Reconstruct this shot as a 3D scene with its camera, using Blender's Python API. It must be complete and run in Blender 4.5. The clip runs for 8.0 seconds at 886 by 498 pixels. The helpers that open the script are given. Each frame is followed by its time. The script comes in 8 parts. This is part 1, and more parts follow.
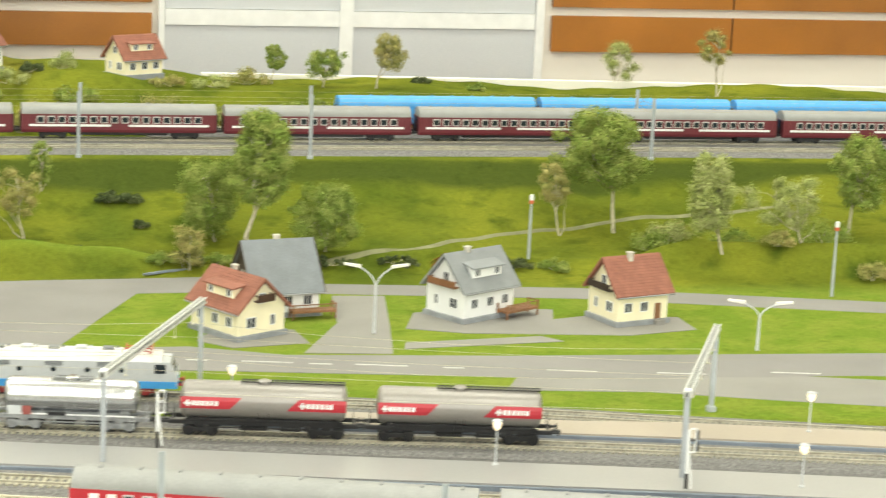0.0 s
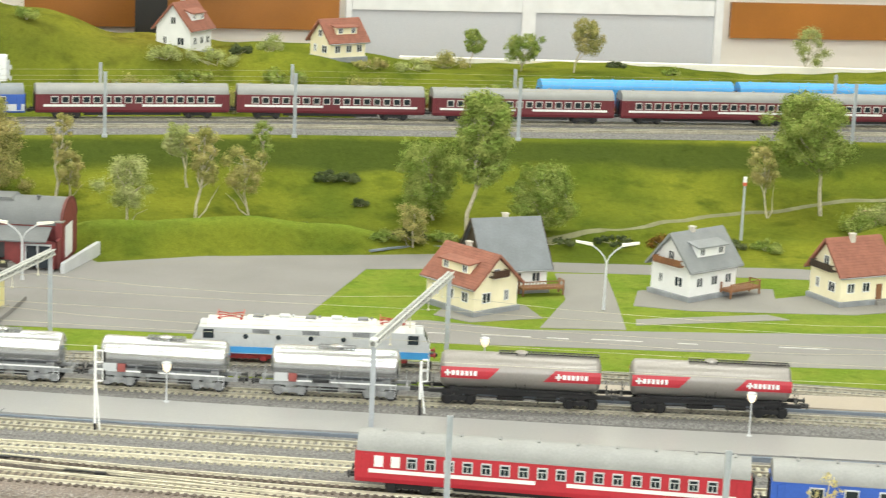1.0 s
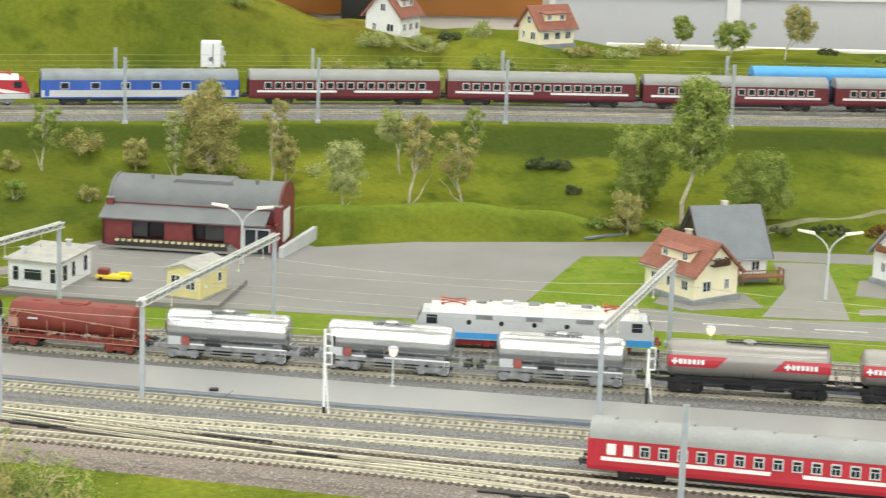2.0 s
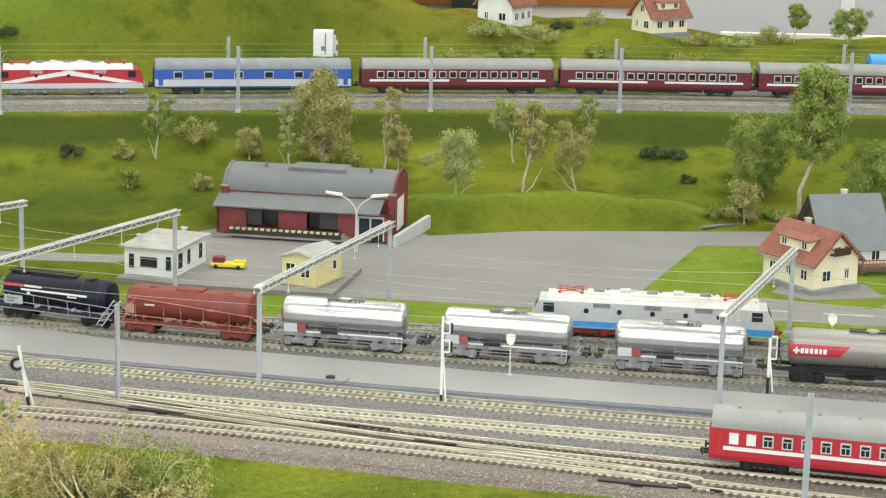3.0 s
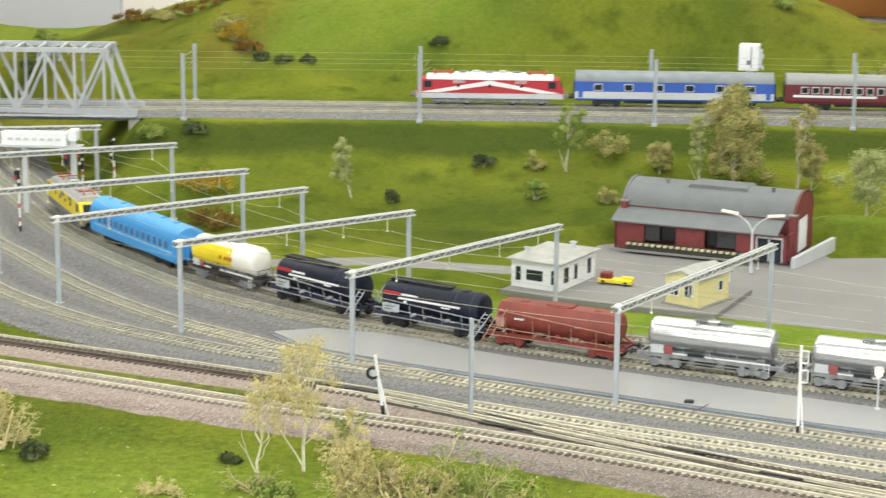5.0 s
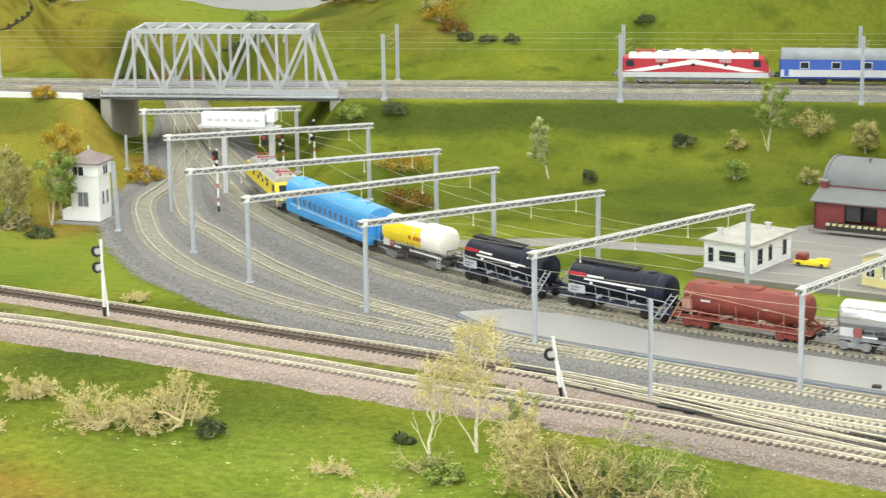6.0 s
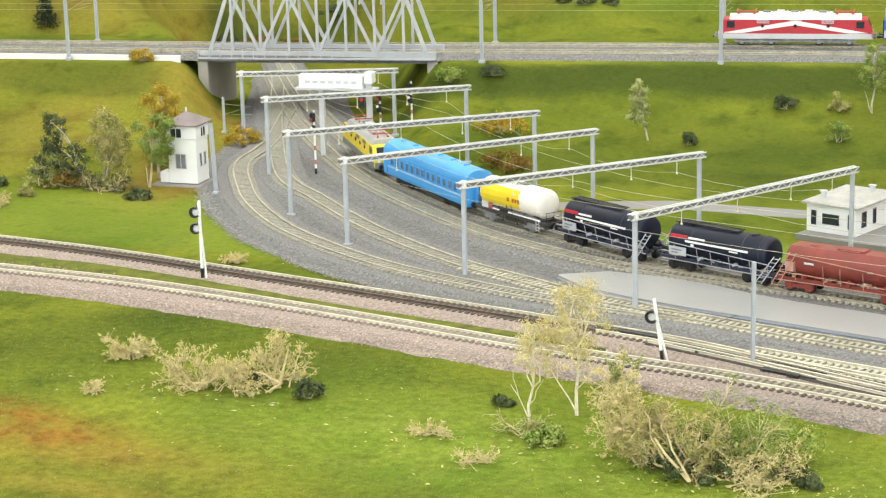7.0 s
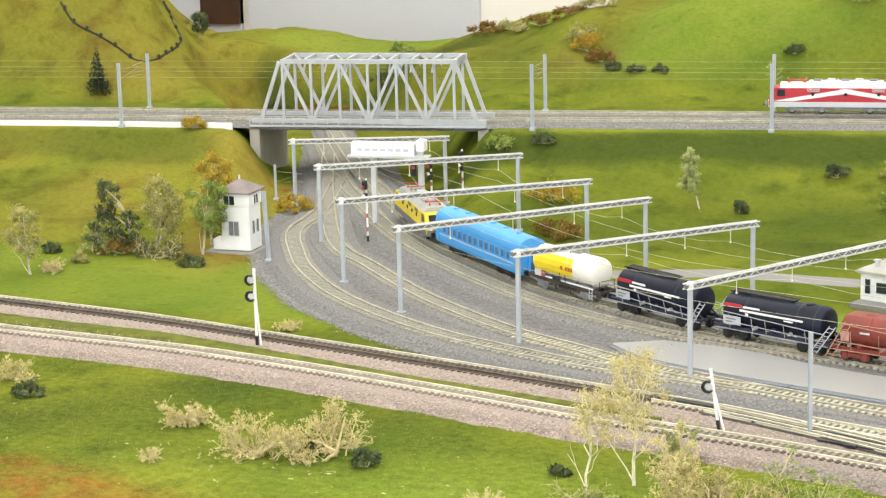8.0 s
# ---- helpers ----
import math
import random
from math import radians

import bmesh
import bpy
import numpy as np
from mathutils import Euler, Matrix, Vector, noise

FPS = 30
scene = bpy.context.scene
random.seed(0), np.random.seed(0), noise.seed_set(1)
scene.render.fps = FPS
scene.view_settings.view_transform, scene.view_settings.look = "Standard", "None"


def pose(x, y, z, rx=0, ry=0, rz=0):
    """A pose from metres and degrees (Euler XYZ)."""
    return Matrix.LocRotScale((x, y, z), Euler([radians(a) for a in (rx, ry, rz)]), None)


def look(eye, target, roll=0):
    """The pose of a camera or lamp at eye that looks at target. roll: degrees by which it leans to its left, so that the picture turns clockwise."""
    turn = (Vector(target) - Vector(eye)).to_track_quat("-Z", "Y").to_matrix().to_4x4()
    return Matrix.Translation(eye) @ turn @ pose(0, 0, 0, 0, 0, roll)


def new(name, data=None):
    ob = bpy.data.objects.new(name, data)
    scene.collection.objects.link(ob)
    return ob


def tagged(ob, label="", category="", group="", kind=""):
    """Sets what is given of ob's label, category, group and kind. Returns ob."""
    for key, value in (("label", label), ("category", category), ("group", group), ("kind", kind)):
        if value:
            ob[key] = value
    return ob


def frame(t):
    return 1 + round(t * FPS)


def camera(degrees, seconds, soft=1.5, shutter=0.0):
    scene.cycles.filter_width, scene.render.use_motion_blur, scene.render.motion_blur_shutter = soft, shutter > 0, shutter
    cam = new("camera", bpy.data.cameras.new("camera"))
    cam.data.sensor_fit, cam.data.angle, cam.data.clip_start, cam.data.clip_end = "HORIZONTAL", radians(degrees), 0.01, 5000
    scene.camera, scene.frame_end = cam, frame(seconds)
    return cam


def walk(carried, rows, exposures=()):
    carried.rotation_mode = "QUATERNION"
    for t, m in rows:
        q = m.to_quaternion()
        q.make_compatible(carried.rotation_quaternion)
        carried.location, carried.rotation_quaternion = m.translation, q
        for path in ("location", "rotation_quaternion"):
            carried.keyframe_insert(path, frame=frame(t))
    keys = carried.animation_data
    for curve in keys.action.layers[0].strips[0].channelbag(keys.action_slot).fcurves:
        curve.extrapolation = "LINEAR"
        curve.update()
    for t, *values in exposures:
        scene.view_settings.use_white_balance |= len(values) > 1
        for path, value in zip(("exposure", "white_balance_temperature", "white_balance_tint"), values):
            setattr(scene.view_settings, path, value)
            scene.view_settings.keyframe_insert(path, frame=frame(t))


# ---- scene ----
cam = camera(23.38, 8.0, soft=1.2, shutter=0.28)
PATH = [
    (0, (0.1814, 0.0075, 0.5517), (0.5478, 1.9304, 0.1414), 2.61),
    (0.5, (0.0886, -0.0087, 0.5471), (0.3923, 1.9226, 0.1253), 2.15),
    (1, (0.0505, -0.0286, 0.5461), (0.3115, 1.9081, 0.1210), 2.54),
    (1.5, (0.0270, -0.0204, 0.5421), (0.1863, 1.9266, 0.1134), 2.03),
    (2, (0.0088, -0.0154, 0.5398), (0.1045, 1.9329, 0.0983), 2.00),
    (2.2, (0.0002, -0.0109, 0.5396), (0.0594, 1.9404, 0.1048), 1.82),
    (3.3, (-0.0032, -0.0006, 0.5280), (-0.0053, 1.9476, 0.0755), 1.47),
    (3.5, (0.0000, -0.0000, 0.5285), (-0.0043, 1.9486, 0.0781), 1.35),
    (4, (-0.0104, 0.0019, 0.5276), (-0.1225, 1.9455, 0.0693), 1.25),
    (4.5, (0.0344, 0.0217, 0.5338), (-0.2384, 1.9453, 0.0589), 0.51),
    (4.7, (0.0662, 0.0283, 0.5354), (-0.2851, 1.9451, 0.0855), 0.50),
    (5, (0.1140, 0.0381, 0.5378), (-0.3528, 1.9297, 0.0858), 0.49),
    (5.2, (0.1400, 0.0417, 0.5355), (-0.3932, 1.9130, 0.0726), 0.24),
    (6.3, (0.1566, 0.0768, 0.5277), (-0.5673, 1.8790, 0.0500), -1.58),
    (6.5, (0.1519, 0.0782, 0.5239), (-0.5984, 1.8652, 0.0305), -1.96),
    (7, (0.1465, 0.0815, 0.5232), (-0.6113, 1.8648, 0.0276), -1.36),
    (7.5, (0.1404, 0.0782, 0.5211), (-0.6500, 1.8446, 0.0159), -1.38),
    (7.6, (0.1395, 0.0773, 0.5225), (-0.6509, 1.8439, 0.0181), -1.39),
    (7.7, (0.1385, 0.0764, 0.5239), (-0.6562, 1.8533, 0.0645), -1.40),
    (7.8, (0.1376, 0.0754, 0.5252), (-0.6572, 1.8529, 0.0685), -1.42),
    (7.9, (0.1367, 0.0745, 0.5266), (-0.6593, 1.8550, 0.0837), -1.43),
    (8, (0.1358, 0.0735, 0.5280), (-0.6607, 1.8555, 0.0918), -1.44),
]
walk(cam, [(t, look(eye, target, roll)) for t, eye, target, roll in PATH], exposures=[(0.0, 0.16, 7150, 5), (1.5, 0.0, 6550, 9), (3.5, -0.20, 6500, 10), (4.5, -0.20, 6500, 10), (5.1, 0.0, 6500, 10), (6.5, 0.13, 6500, 10), (8.0, 0.20, 6600, 13)])

# ---- light: white ceiling panels, daylight through three windows behind the camera, a little grey light from all round ----
world = bpy.data.worlds.new("hall_world")
scene.world = world
world.use_nodes = True
world.node_tree.nodes["Background"].inputs[0].default_value = (0.9, 0.95, 1.0, 1)
world.node_tree.nodes["Background"].inputs[1].default_value = 0.11
CEILING = 2.1
for lx in (-2.4, -0.8, 0.8, 2.4):
    for ly, power in ((-1.5, 13.0), (0.3, 18.0), (2.0, 11.5), (3.3, 13.5)):
        lamp = bpy.data.lights.new("ceiling_panel_light", "AREA")
        lamp.shape, lamp.size, lamp.size_y = "RECTANGLE", 1.2, 0.3
        lamp.energy, lamp.color = power, (0.965, 1.0, 0.965)
        new("ceiling_panel_light", lamp).matrix_world = pose(lx, ly, CEILING - 0.03)

WINDOWS = ((-3.3, -1.5), (-0.9, 0.9), (1.5, 3.3))
SILL, HEAD = 0.25, 1.65
for w0, w1 in WINDOWS:
    lamp = bpy.data.lights.new("window_daylight", "AREA")
    lamp.shape, lamp.size, lamp.size_y = "RECTANGLE", w1 - w0, HEAD - SILL
    lamp.energy, lamp.color = 42.0, (0.95, 1.0, 1.03)
    new("window_daylight", lamp).matrix_world = pose((w0 + w1) / 2, -2.52, (SILL + HEAD) / 2, 90, 0, 0)

# ---- materials ----
MATS = {}


def mat(name, color, rough=0.6, metal=0.0, dark=0.75, scale=60.0, bump=0.15, fine=500.0, spec=0.5, other=None, rand=0.0, grain=0.15):
    """A surface with broad stains, fine grain and a slight relief."""
    if name in MATS:
        return MATS[name]
    m = bpy.data.materials.new(name)
    m.use_nodes = True
    nt = m.node_tree
    p = nt.nodes["Principled BSDF"]
    p.inputs["Roughness"].default_value = rough
    p.inputs["Metallic"].default_value = metal
    p.inputs["Specular IOR Level"].default_value = spec
    co = nt.nodes.new("ShaderNodeTexCoord")
    n1 = nt.nodes.new("ShaderNodeTexNoise")
    n1.inputs["Scale"].default_value, n1.inputs["Detail"].default_value = scale, 6
    n2 = nt.nodes.new("ShaderNodeTexNoise")
    n2.inputs["Scale"].default_value, n2.inputs["Detail"].default_value = fine, 3
    nt.links.new(co.outputs["Object"], n1.inputs["Vector"])
    nt.links.new(co.outputs["Object"], n2.inputs["Vector"])
    ramp = nt.nodes.new("ShaderNodeValToRGB")
    ramp.color_ramp.elements[0].position, ramp.color_ramp.elements[1].position = 0.32, 0.68
    c2 = other or tuple(c * dark for c in color)
    ramp.color_ramp.elements[0].color, ramp.color_ramp.elements[1].color = (*c2, 1), (*color, 1)
    nt.links.new(n1.outputs["Fac"], ramp.inputs["Fac"])
    mixn = nt.nodes.new("ShaderNodeMix")
    mixn.data_type, mixn.blend_type = "RGBA", "OVERLAY"
    mixn.inputs["Factor"].default_value = grain
    nt.links.new(ramp.outputs["Color"], mixn.inputs[6])
    nt.links.new(n2.outputs["Fac"], mixn.inputs[7])
    last = mixn.outputs[2]
    if rand:
        inf = nt.nodes.new("ShaderNodeObjectInfo")
        hsv = nt.nodes.new("ShaderNodeHueSaturation")
        mr = nt.nodes.new("ShaderNodeMapRange")
        mr.inputs["To Min"].default_value, mr.inputs["To Max"].default_value = 1 - rand, 1 + rand
        nt.links.new(inf.outputs["Random"], mr.inputs["Value"])
        nt.links.new(mr.outputs["Result"], hsv.inputs["Value"])
        nt.links.new(last, hsv.inputs["Color"])
        last = hsv.outputs["Color"]
    nt.links.new(last, p.inputs["Base Color"])
    b = nt.nodes.new("ShaderNodeBump")
    b.inputs["Strength"].default_value, b.inputs["Distance"].default_value = bump, 0.001
    nt.links.new(n2.outputs["Fac"], b.inputs["Height"])
    nt.links.new(b.outputs["Normal"], p.inputs["Normal"])
    MATS[name] = m
    return m


def grass_material():
    """Scattered fibre grass: several greens in patches, ochre where the mesh's "dry" value says so."""
    m = bpy.data.materials.new("grass")
    m.use_nodes = True
    nt = m.node_tree
    p = nt.nodes["Principled BSDF"]
    p.inputs["Roughness"].default_value = 0.95
    p.inputs["Specular IOR Level"].default_value = 0.02
    co = nt.nodes.new("ShaderNodeTexCoord")

    def tex(scale, detail=5.0):
        n = nt.nodes.new("ShaderNodeTexNoise")
        n.inputs["Scale"].default_value, n.inputs["Detail"].default_value = scale, detail
        nt.links.new(co.outputs["Object"], n.inputs["Vector"])
        return n

    def mix(a, b, f, kind="MIX"):
        x = nt.nodes.new("ShaderNodeMix")
        x.data_type, x.blend_type = "RGBA", kind
        for sock, v in ((6, a), (7, b), (0, f)):
            if isinstance(v, (tuple, float, int)):
                x.inputs[sock].default_value = (*v, 1) if isinstance(v, tuple) else v
            else:
                nt.links.new(v, x.inputs[sock])
        return x.outputs[2]

    def ramp(src, lo, hi):
        r = nt.nodes.new("ShaderNodeMapRange")
        r.inputs["From Min"].default_value, r.inputs["From Max"].default_value = lo, hi
        nt.links.new(src, r.inputs["Value"])
        return r.outputs["Result"]

    broad, mid, fine, fibre = tex(6.0, 4.0), tex(22.0), tex(140.0), tex(700.0, 3)
    c = mix((0.092, 0.124, 0.016), (0.195, 0.213, 0.025), ramp(broad.outputs["Fac"], 0.33, 0.67))
    c = mix(c, (0.060, 0.090, 0.012), ramp(mid.outputs["Fac"], 0.52, 0.75))
    att = nt.nodes.new("ShaderNodeAttribute")
    att.attribute_name = "dry"
    c = mix(c, mix((0.26, 0.205, 0.038), (0.205, 0.115, 0.028), ramp(mid.outputs["Fac"], 0.47, 0.68)), att.outputs["Fac"])
    att4 = nt.nodes.new("ShaderNodeAttribute")
    att4.attribute_name = "rust"
    gaps = nt.nodes.new("ShaderNodeMath")
    gaps.operation, gaps.use_clamp = "MULTIPLY", True
    nt.links.new(att4.outputs["Fac"], gaps.inputs[0])
    nt.links.new(ramp(tex(34.0, 6.0).outputs["Fac"], 0.30, 0.62), gaps.inputs[1])
    c = mix(c, mix((0.245, 0.135, 0.026), (0.185, 0.088, 0.020), ramp(mid.outputs["Fac"], 0.4, 0.62)), gaps.outputs[0])
    # Deep green: darker grass, and the shade painted behind the ridge crest.
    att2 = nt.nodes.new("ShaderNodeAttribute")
    att2.attribute_name = "lush_shade"
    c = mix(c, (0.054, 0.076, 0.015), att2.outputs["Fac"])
    # Light green: brighter grass, and the lit ridge crest painted in.
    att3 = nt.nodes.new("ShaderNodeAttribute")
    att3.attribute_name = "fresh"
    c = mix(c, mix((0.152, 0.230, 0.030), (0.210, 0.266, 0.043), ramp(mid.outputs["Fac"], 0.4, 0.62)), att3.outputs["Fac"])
    tuft = tex(48.0, 3.0)
    c = mix(c, mix(c, (0.42, 0.50, 0.40), 1.0, "MULTIPLY"), ramp(tuft.outputs["Fac"], 0.58, 0.95))
    att5 = nt.nodes.new("ShaderNodeAttribute")
    att5.attribute_name = "coarse"
    grain = ramp(att5.outputs["Fac"], 0.0, 1.0)
    grain.node.inputs["To Min"].default_value, grain.node.inputs["To Max"].default_value = 0.24, 0.56
    c = mix(c, fine.outputs["Fac"], grain, "OVERLAY")
    c = mix(c, fibre.outputs["Fac"], 0.42, "OVERLAY")
    nt.links.new(c, p.inputs["Base Color"])
    b1 = nt.nodes.new("ShaderNodeBump")
    b1.inputs["Strength"].default_value, b1.inputs["Distance"].default_value = 0.7, 0.0015
    nt.links.new(fibre.outputs["Fac"], b1.inputs["Height"])
    b2 = nt.nodes.new("ShaderNodeBump")
    b2.inputs["Strength"].default_value, b2.inputs["Distance"].default_value = 0.6, 0.004
    nt.links.new(fine.outputs["Fac"], b2.inputs["Height"])
    nt.links.new(b1.outputs["Normal"], b2.inputs["Normal"])
    nt.links.new(b2.outputs["Normal"], p.inputs["Normal"])
    return m


GRASS = grass_material()
BALLAST = mat("grey_ballast", (0.275, 0.268, 0.26), 0.95, dark=0.45, scale=420, bump=0.9, fine=900, spec=0.2, grain=0.35)
BALLAST_PINK = mat("pinkish_ballast", (0.44, 0.355, 0.305), 0.95, dark=0.5, scale=420, bump=0.9, fine=900, spec=0.2, grain=0.35)


def greyer_to_the_east(m):
    """The warm ballast gives way to plain grey stone along x."""
    nt = m.node_tree
    p = nt.nodes["Principled BSDF"]
    src = p.inputs["Base Color"].links[0].from_socket
    co, sep = nt.nodes.new("ShaderNodeTexCoord"), nt.nodes.new("ShaderNodeSeparateXYZ")
    mr, mx = nt.nodes.new("ShaderNodeMapRange"), nt.nodes.new("ShaderNodeMix")
    mr.inputs["From Min"].default_value, mr.inputs["From Max"].default_value = -0.45, 0.05
    mx.data_type, mx.blend_type = "RGBA", "MULTIPLY"
    mx.inputs[7].default_value = (0.64, 0.67, 0.67, 1)
    nt.links.new(co.outputs["Object"], sep.inputs[0])
    nt.links.new(sep.outputs["X"], mr.inputs["Value"])
    nt.links.new(mr.outputs["Result"], mx.inputs[0])
    nt.links.new(src, mx.inputs[6])
    nt.links.new(mx.outputs[2], p.inputs["Base Color"])


greyer_to_the_east(BALLAST_PINK)
BALLAST_BED = mat("yard_gravel", (0.225, 0.22, 0.215), 0.95, dark=0.5, scale=350, bump=0.9, fine=900, spec=0.2, grain=0.35)
RAIL_BRIGHT = mat("polished_nickel_rail", (0.76, 0.71, 0.56), 0.38, 0.25, dark=0.75, scale=90)
RAIL = mat("worn_nickel_rail", (0.52, 0.485, 0.385), 0.42, 0.25, dark=0.62, scale=90)
# Dark brown that stands for the shaded side of a rail.
RAIL_SHADE = mat("dark_shaded_rail", (0.16, 0.12, 0.09), 0.5, 0.5, dark=0.6, scale=90)
SLEEPER = mat("pale_concrete_sleeper", (0.46, 0.435, 0.335), 0.8, dark=0.72, scale=300, rand=0.14)
SLEEPER_GREY = mat("grey_concrete_sleeper", (0.36, 0.345, 0.285), 0.85, dark=0.7, scale=300)
SLEEPER_DARK = mat("dark_wood_sleeper", (0.125, 0.10, 0.082), 0.85, dark=0.6, scale=300, rand=0.2)
ASPHALT = mat("grey_asphalt", (0.262, 0.252, 0.243), 0.85, dark=0.86, scale=9, bump=0.35, fine=900, spec=0.3)
PAVED = mat("pale_grey_paving", (0.28, 0.27, 0.25), 0.85, dark=0.88, scale=14, bump=0.25, fine=900, spec=0.3)
PLATFORM = mat("smooth_grey_platform", (0.335, 0.333, 0.328), 0.34, dark=0.9, scale=8, bump=0.06, fine=600)
PLATFORM_TAN = mat("pale_tan_platform", (0.40, 0.345, 0.28), 0.45, dark=0.9, scale=8, bump=0.06, fine=600)
PLATFORM_EDGE = mat("blue_grey_platform_edge", (0.22, 0.26, 0.32), 0.6, dark=0.7, scale=30)
MAST = mat("pale_blue_grey_mast_paint", (0.44, 0.475, 0.515), 0.45, dark=0.85, scale=80)
BRONZE = mat("dull_bronze_wire", (0.42, 0.39, 0.27), 0.5, 0.3, dark=0.7)
WIRE = mat("pale_brass_wire", (0.78, 0.75, 0.60), 0.45, 0.3, dark=0.8)
WHITE = mat("white_paint", (0.85, 0.86, 0.86), 0.45, dark=0.92, scale=40, bump=0.05)
CREAM = mat("cream_render", (0.90, 0.83, 0.60), 0.7, dark=0.9, scale=50)
BLACK = mat("black_plastic", (0.018, 0.018, 0.02), 0.4, dark=0.6, scale=80)
GLASS_DARK = mat("dark_window_glass", (0.03, 0.04, 0.05), 0.12, dark=0.7, scale=30, bump=0.0)
SILVER = mat("silver_tank_paint", (0.66, 0.675, 0.70), 0.25, 0.92, dark=0.9, scale=20, bump=0.02)
GREYTANK = mat("warm_grey_tank_paint", (0.33, 0.31, 0.29), 0.36, 0.4, dark=0.88, scale=20, bump=0.02)
FRAME_GREY = mat("grey_underframe", (0.22, 0.23, 0.24), 0.5, dark=0.6, scale=120)
RED = mat("bright_red_paint", (0.50, 0.030, 0.048), 0.4, dark=0.85, scale=40, bump=0.05)
WINE = mat("wine_red_paint", (0.15, 0.02, 0.03), 0.4, dark=0.85, scale=40, bump=0.05)
BLUE = mat("royal_blue_paint", (0.04, 0.12, 0.50), 0.4, dark=0.85, scale=40, bump=0.05)
SKYBLUE = mat("sky_blue_paint", (0.06, 0.36, 0.80), 0.4, dark=0.88, scale=40, bump=0.05)
PALEGREY = mat("pale_grey_paint", (0.58, 0.60, 0.62), 0.45, dark=0.9, scale=40, bump=0.05)
ROOFGREY = mat("grey_coach_roof", (0.31, 0.315, 0.31), 0.5, dark=0.85, scale=40, bump=0.08)
OXIDE = mat("red_oxide_paint", (0.24, 0.045, 0.032), 0.5, dark=0.7, scale=60)
NAVY = mat("navy_black_paint", (0.009, 0.012, 0.028), 0.45, dark=0.7, scale=40, bump=0.05, spec=0.3)
YELLOW = mat("bright_yellow_paint", (0.86, 0.67, 0.025), 0.4, dark=0.88, scale=40, bump=0.05)
TILE_RED = mat("red_brown_roof_tiles", (0.315, 0.122, 0.082), 0.75, dark=0.75, scale=120, bump=0.4)
SLATE = mat("blue_grey_slate", (0.20, 0.22, 0.24), 0.65, dark=0.85, scale=60, bump=0.3)
BROWNWOOD = mat("brown_balcony_wood", (0.28, 0.13, 0.06), 0.6, dark=0.7, scale=120)
BRICK = mat("red_brick_plastic", (0.22, 0.042, 0.042), 0.6, dark=0.75, scale=90, bump=0.3)
BARK = mat("pale_bark", (0.62, 0.56, 0.42), 0.85, dark=0.6, scale=200, bump=0.5)

# ---- mesh helpers ----


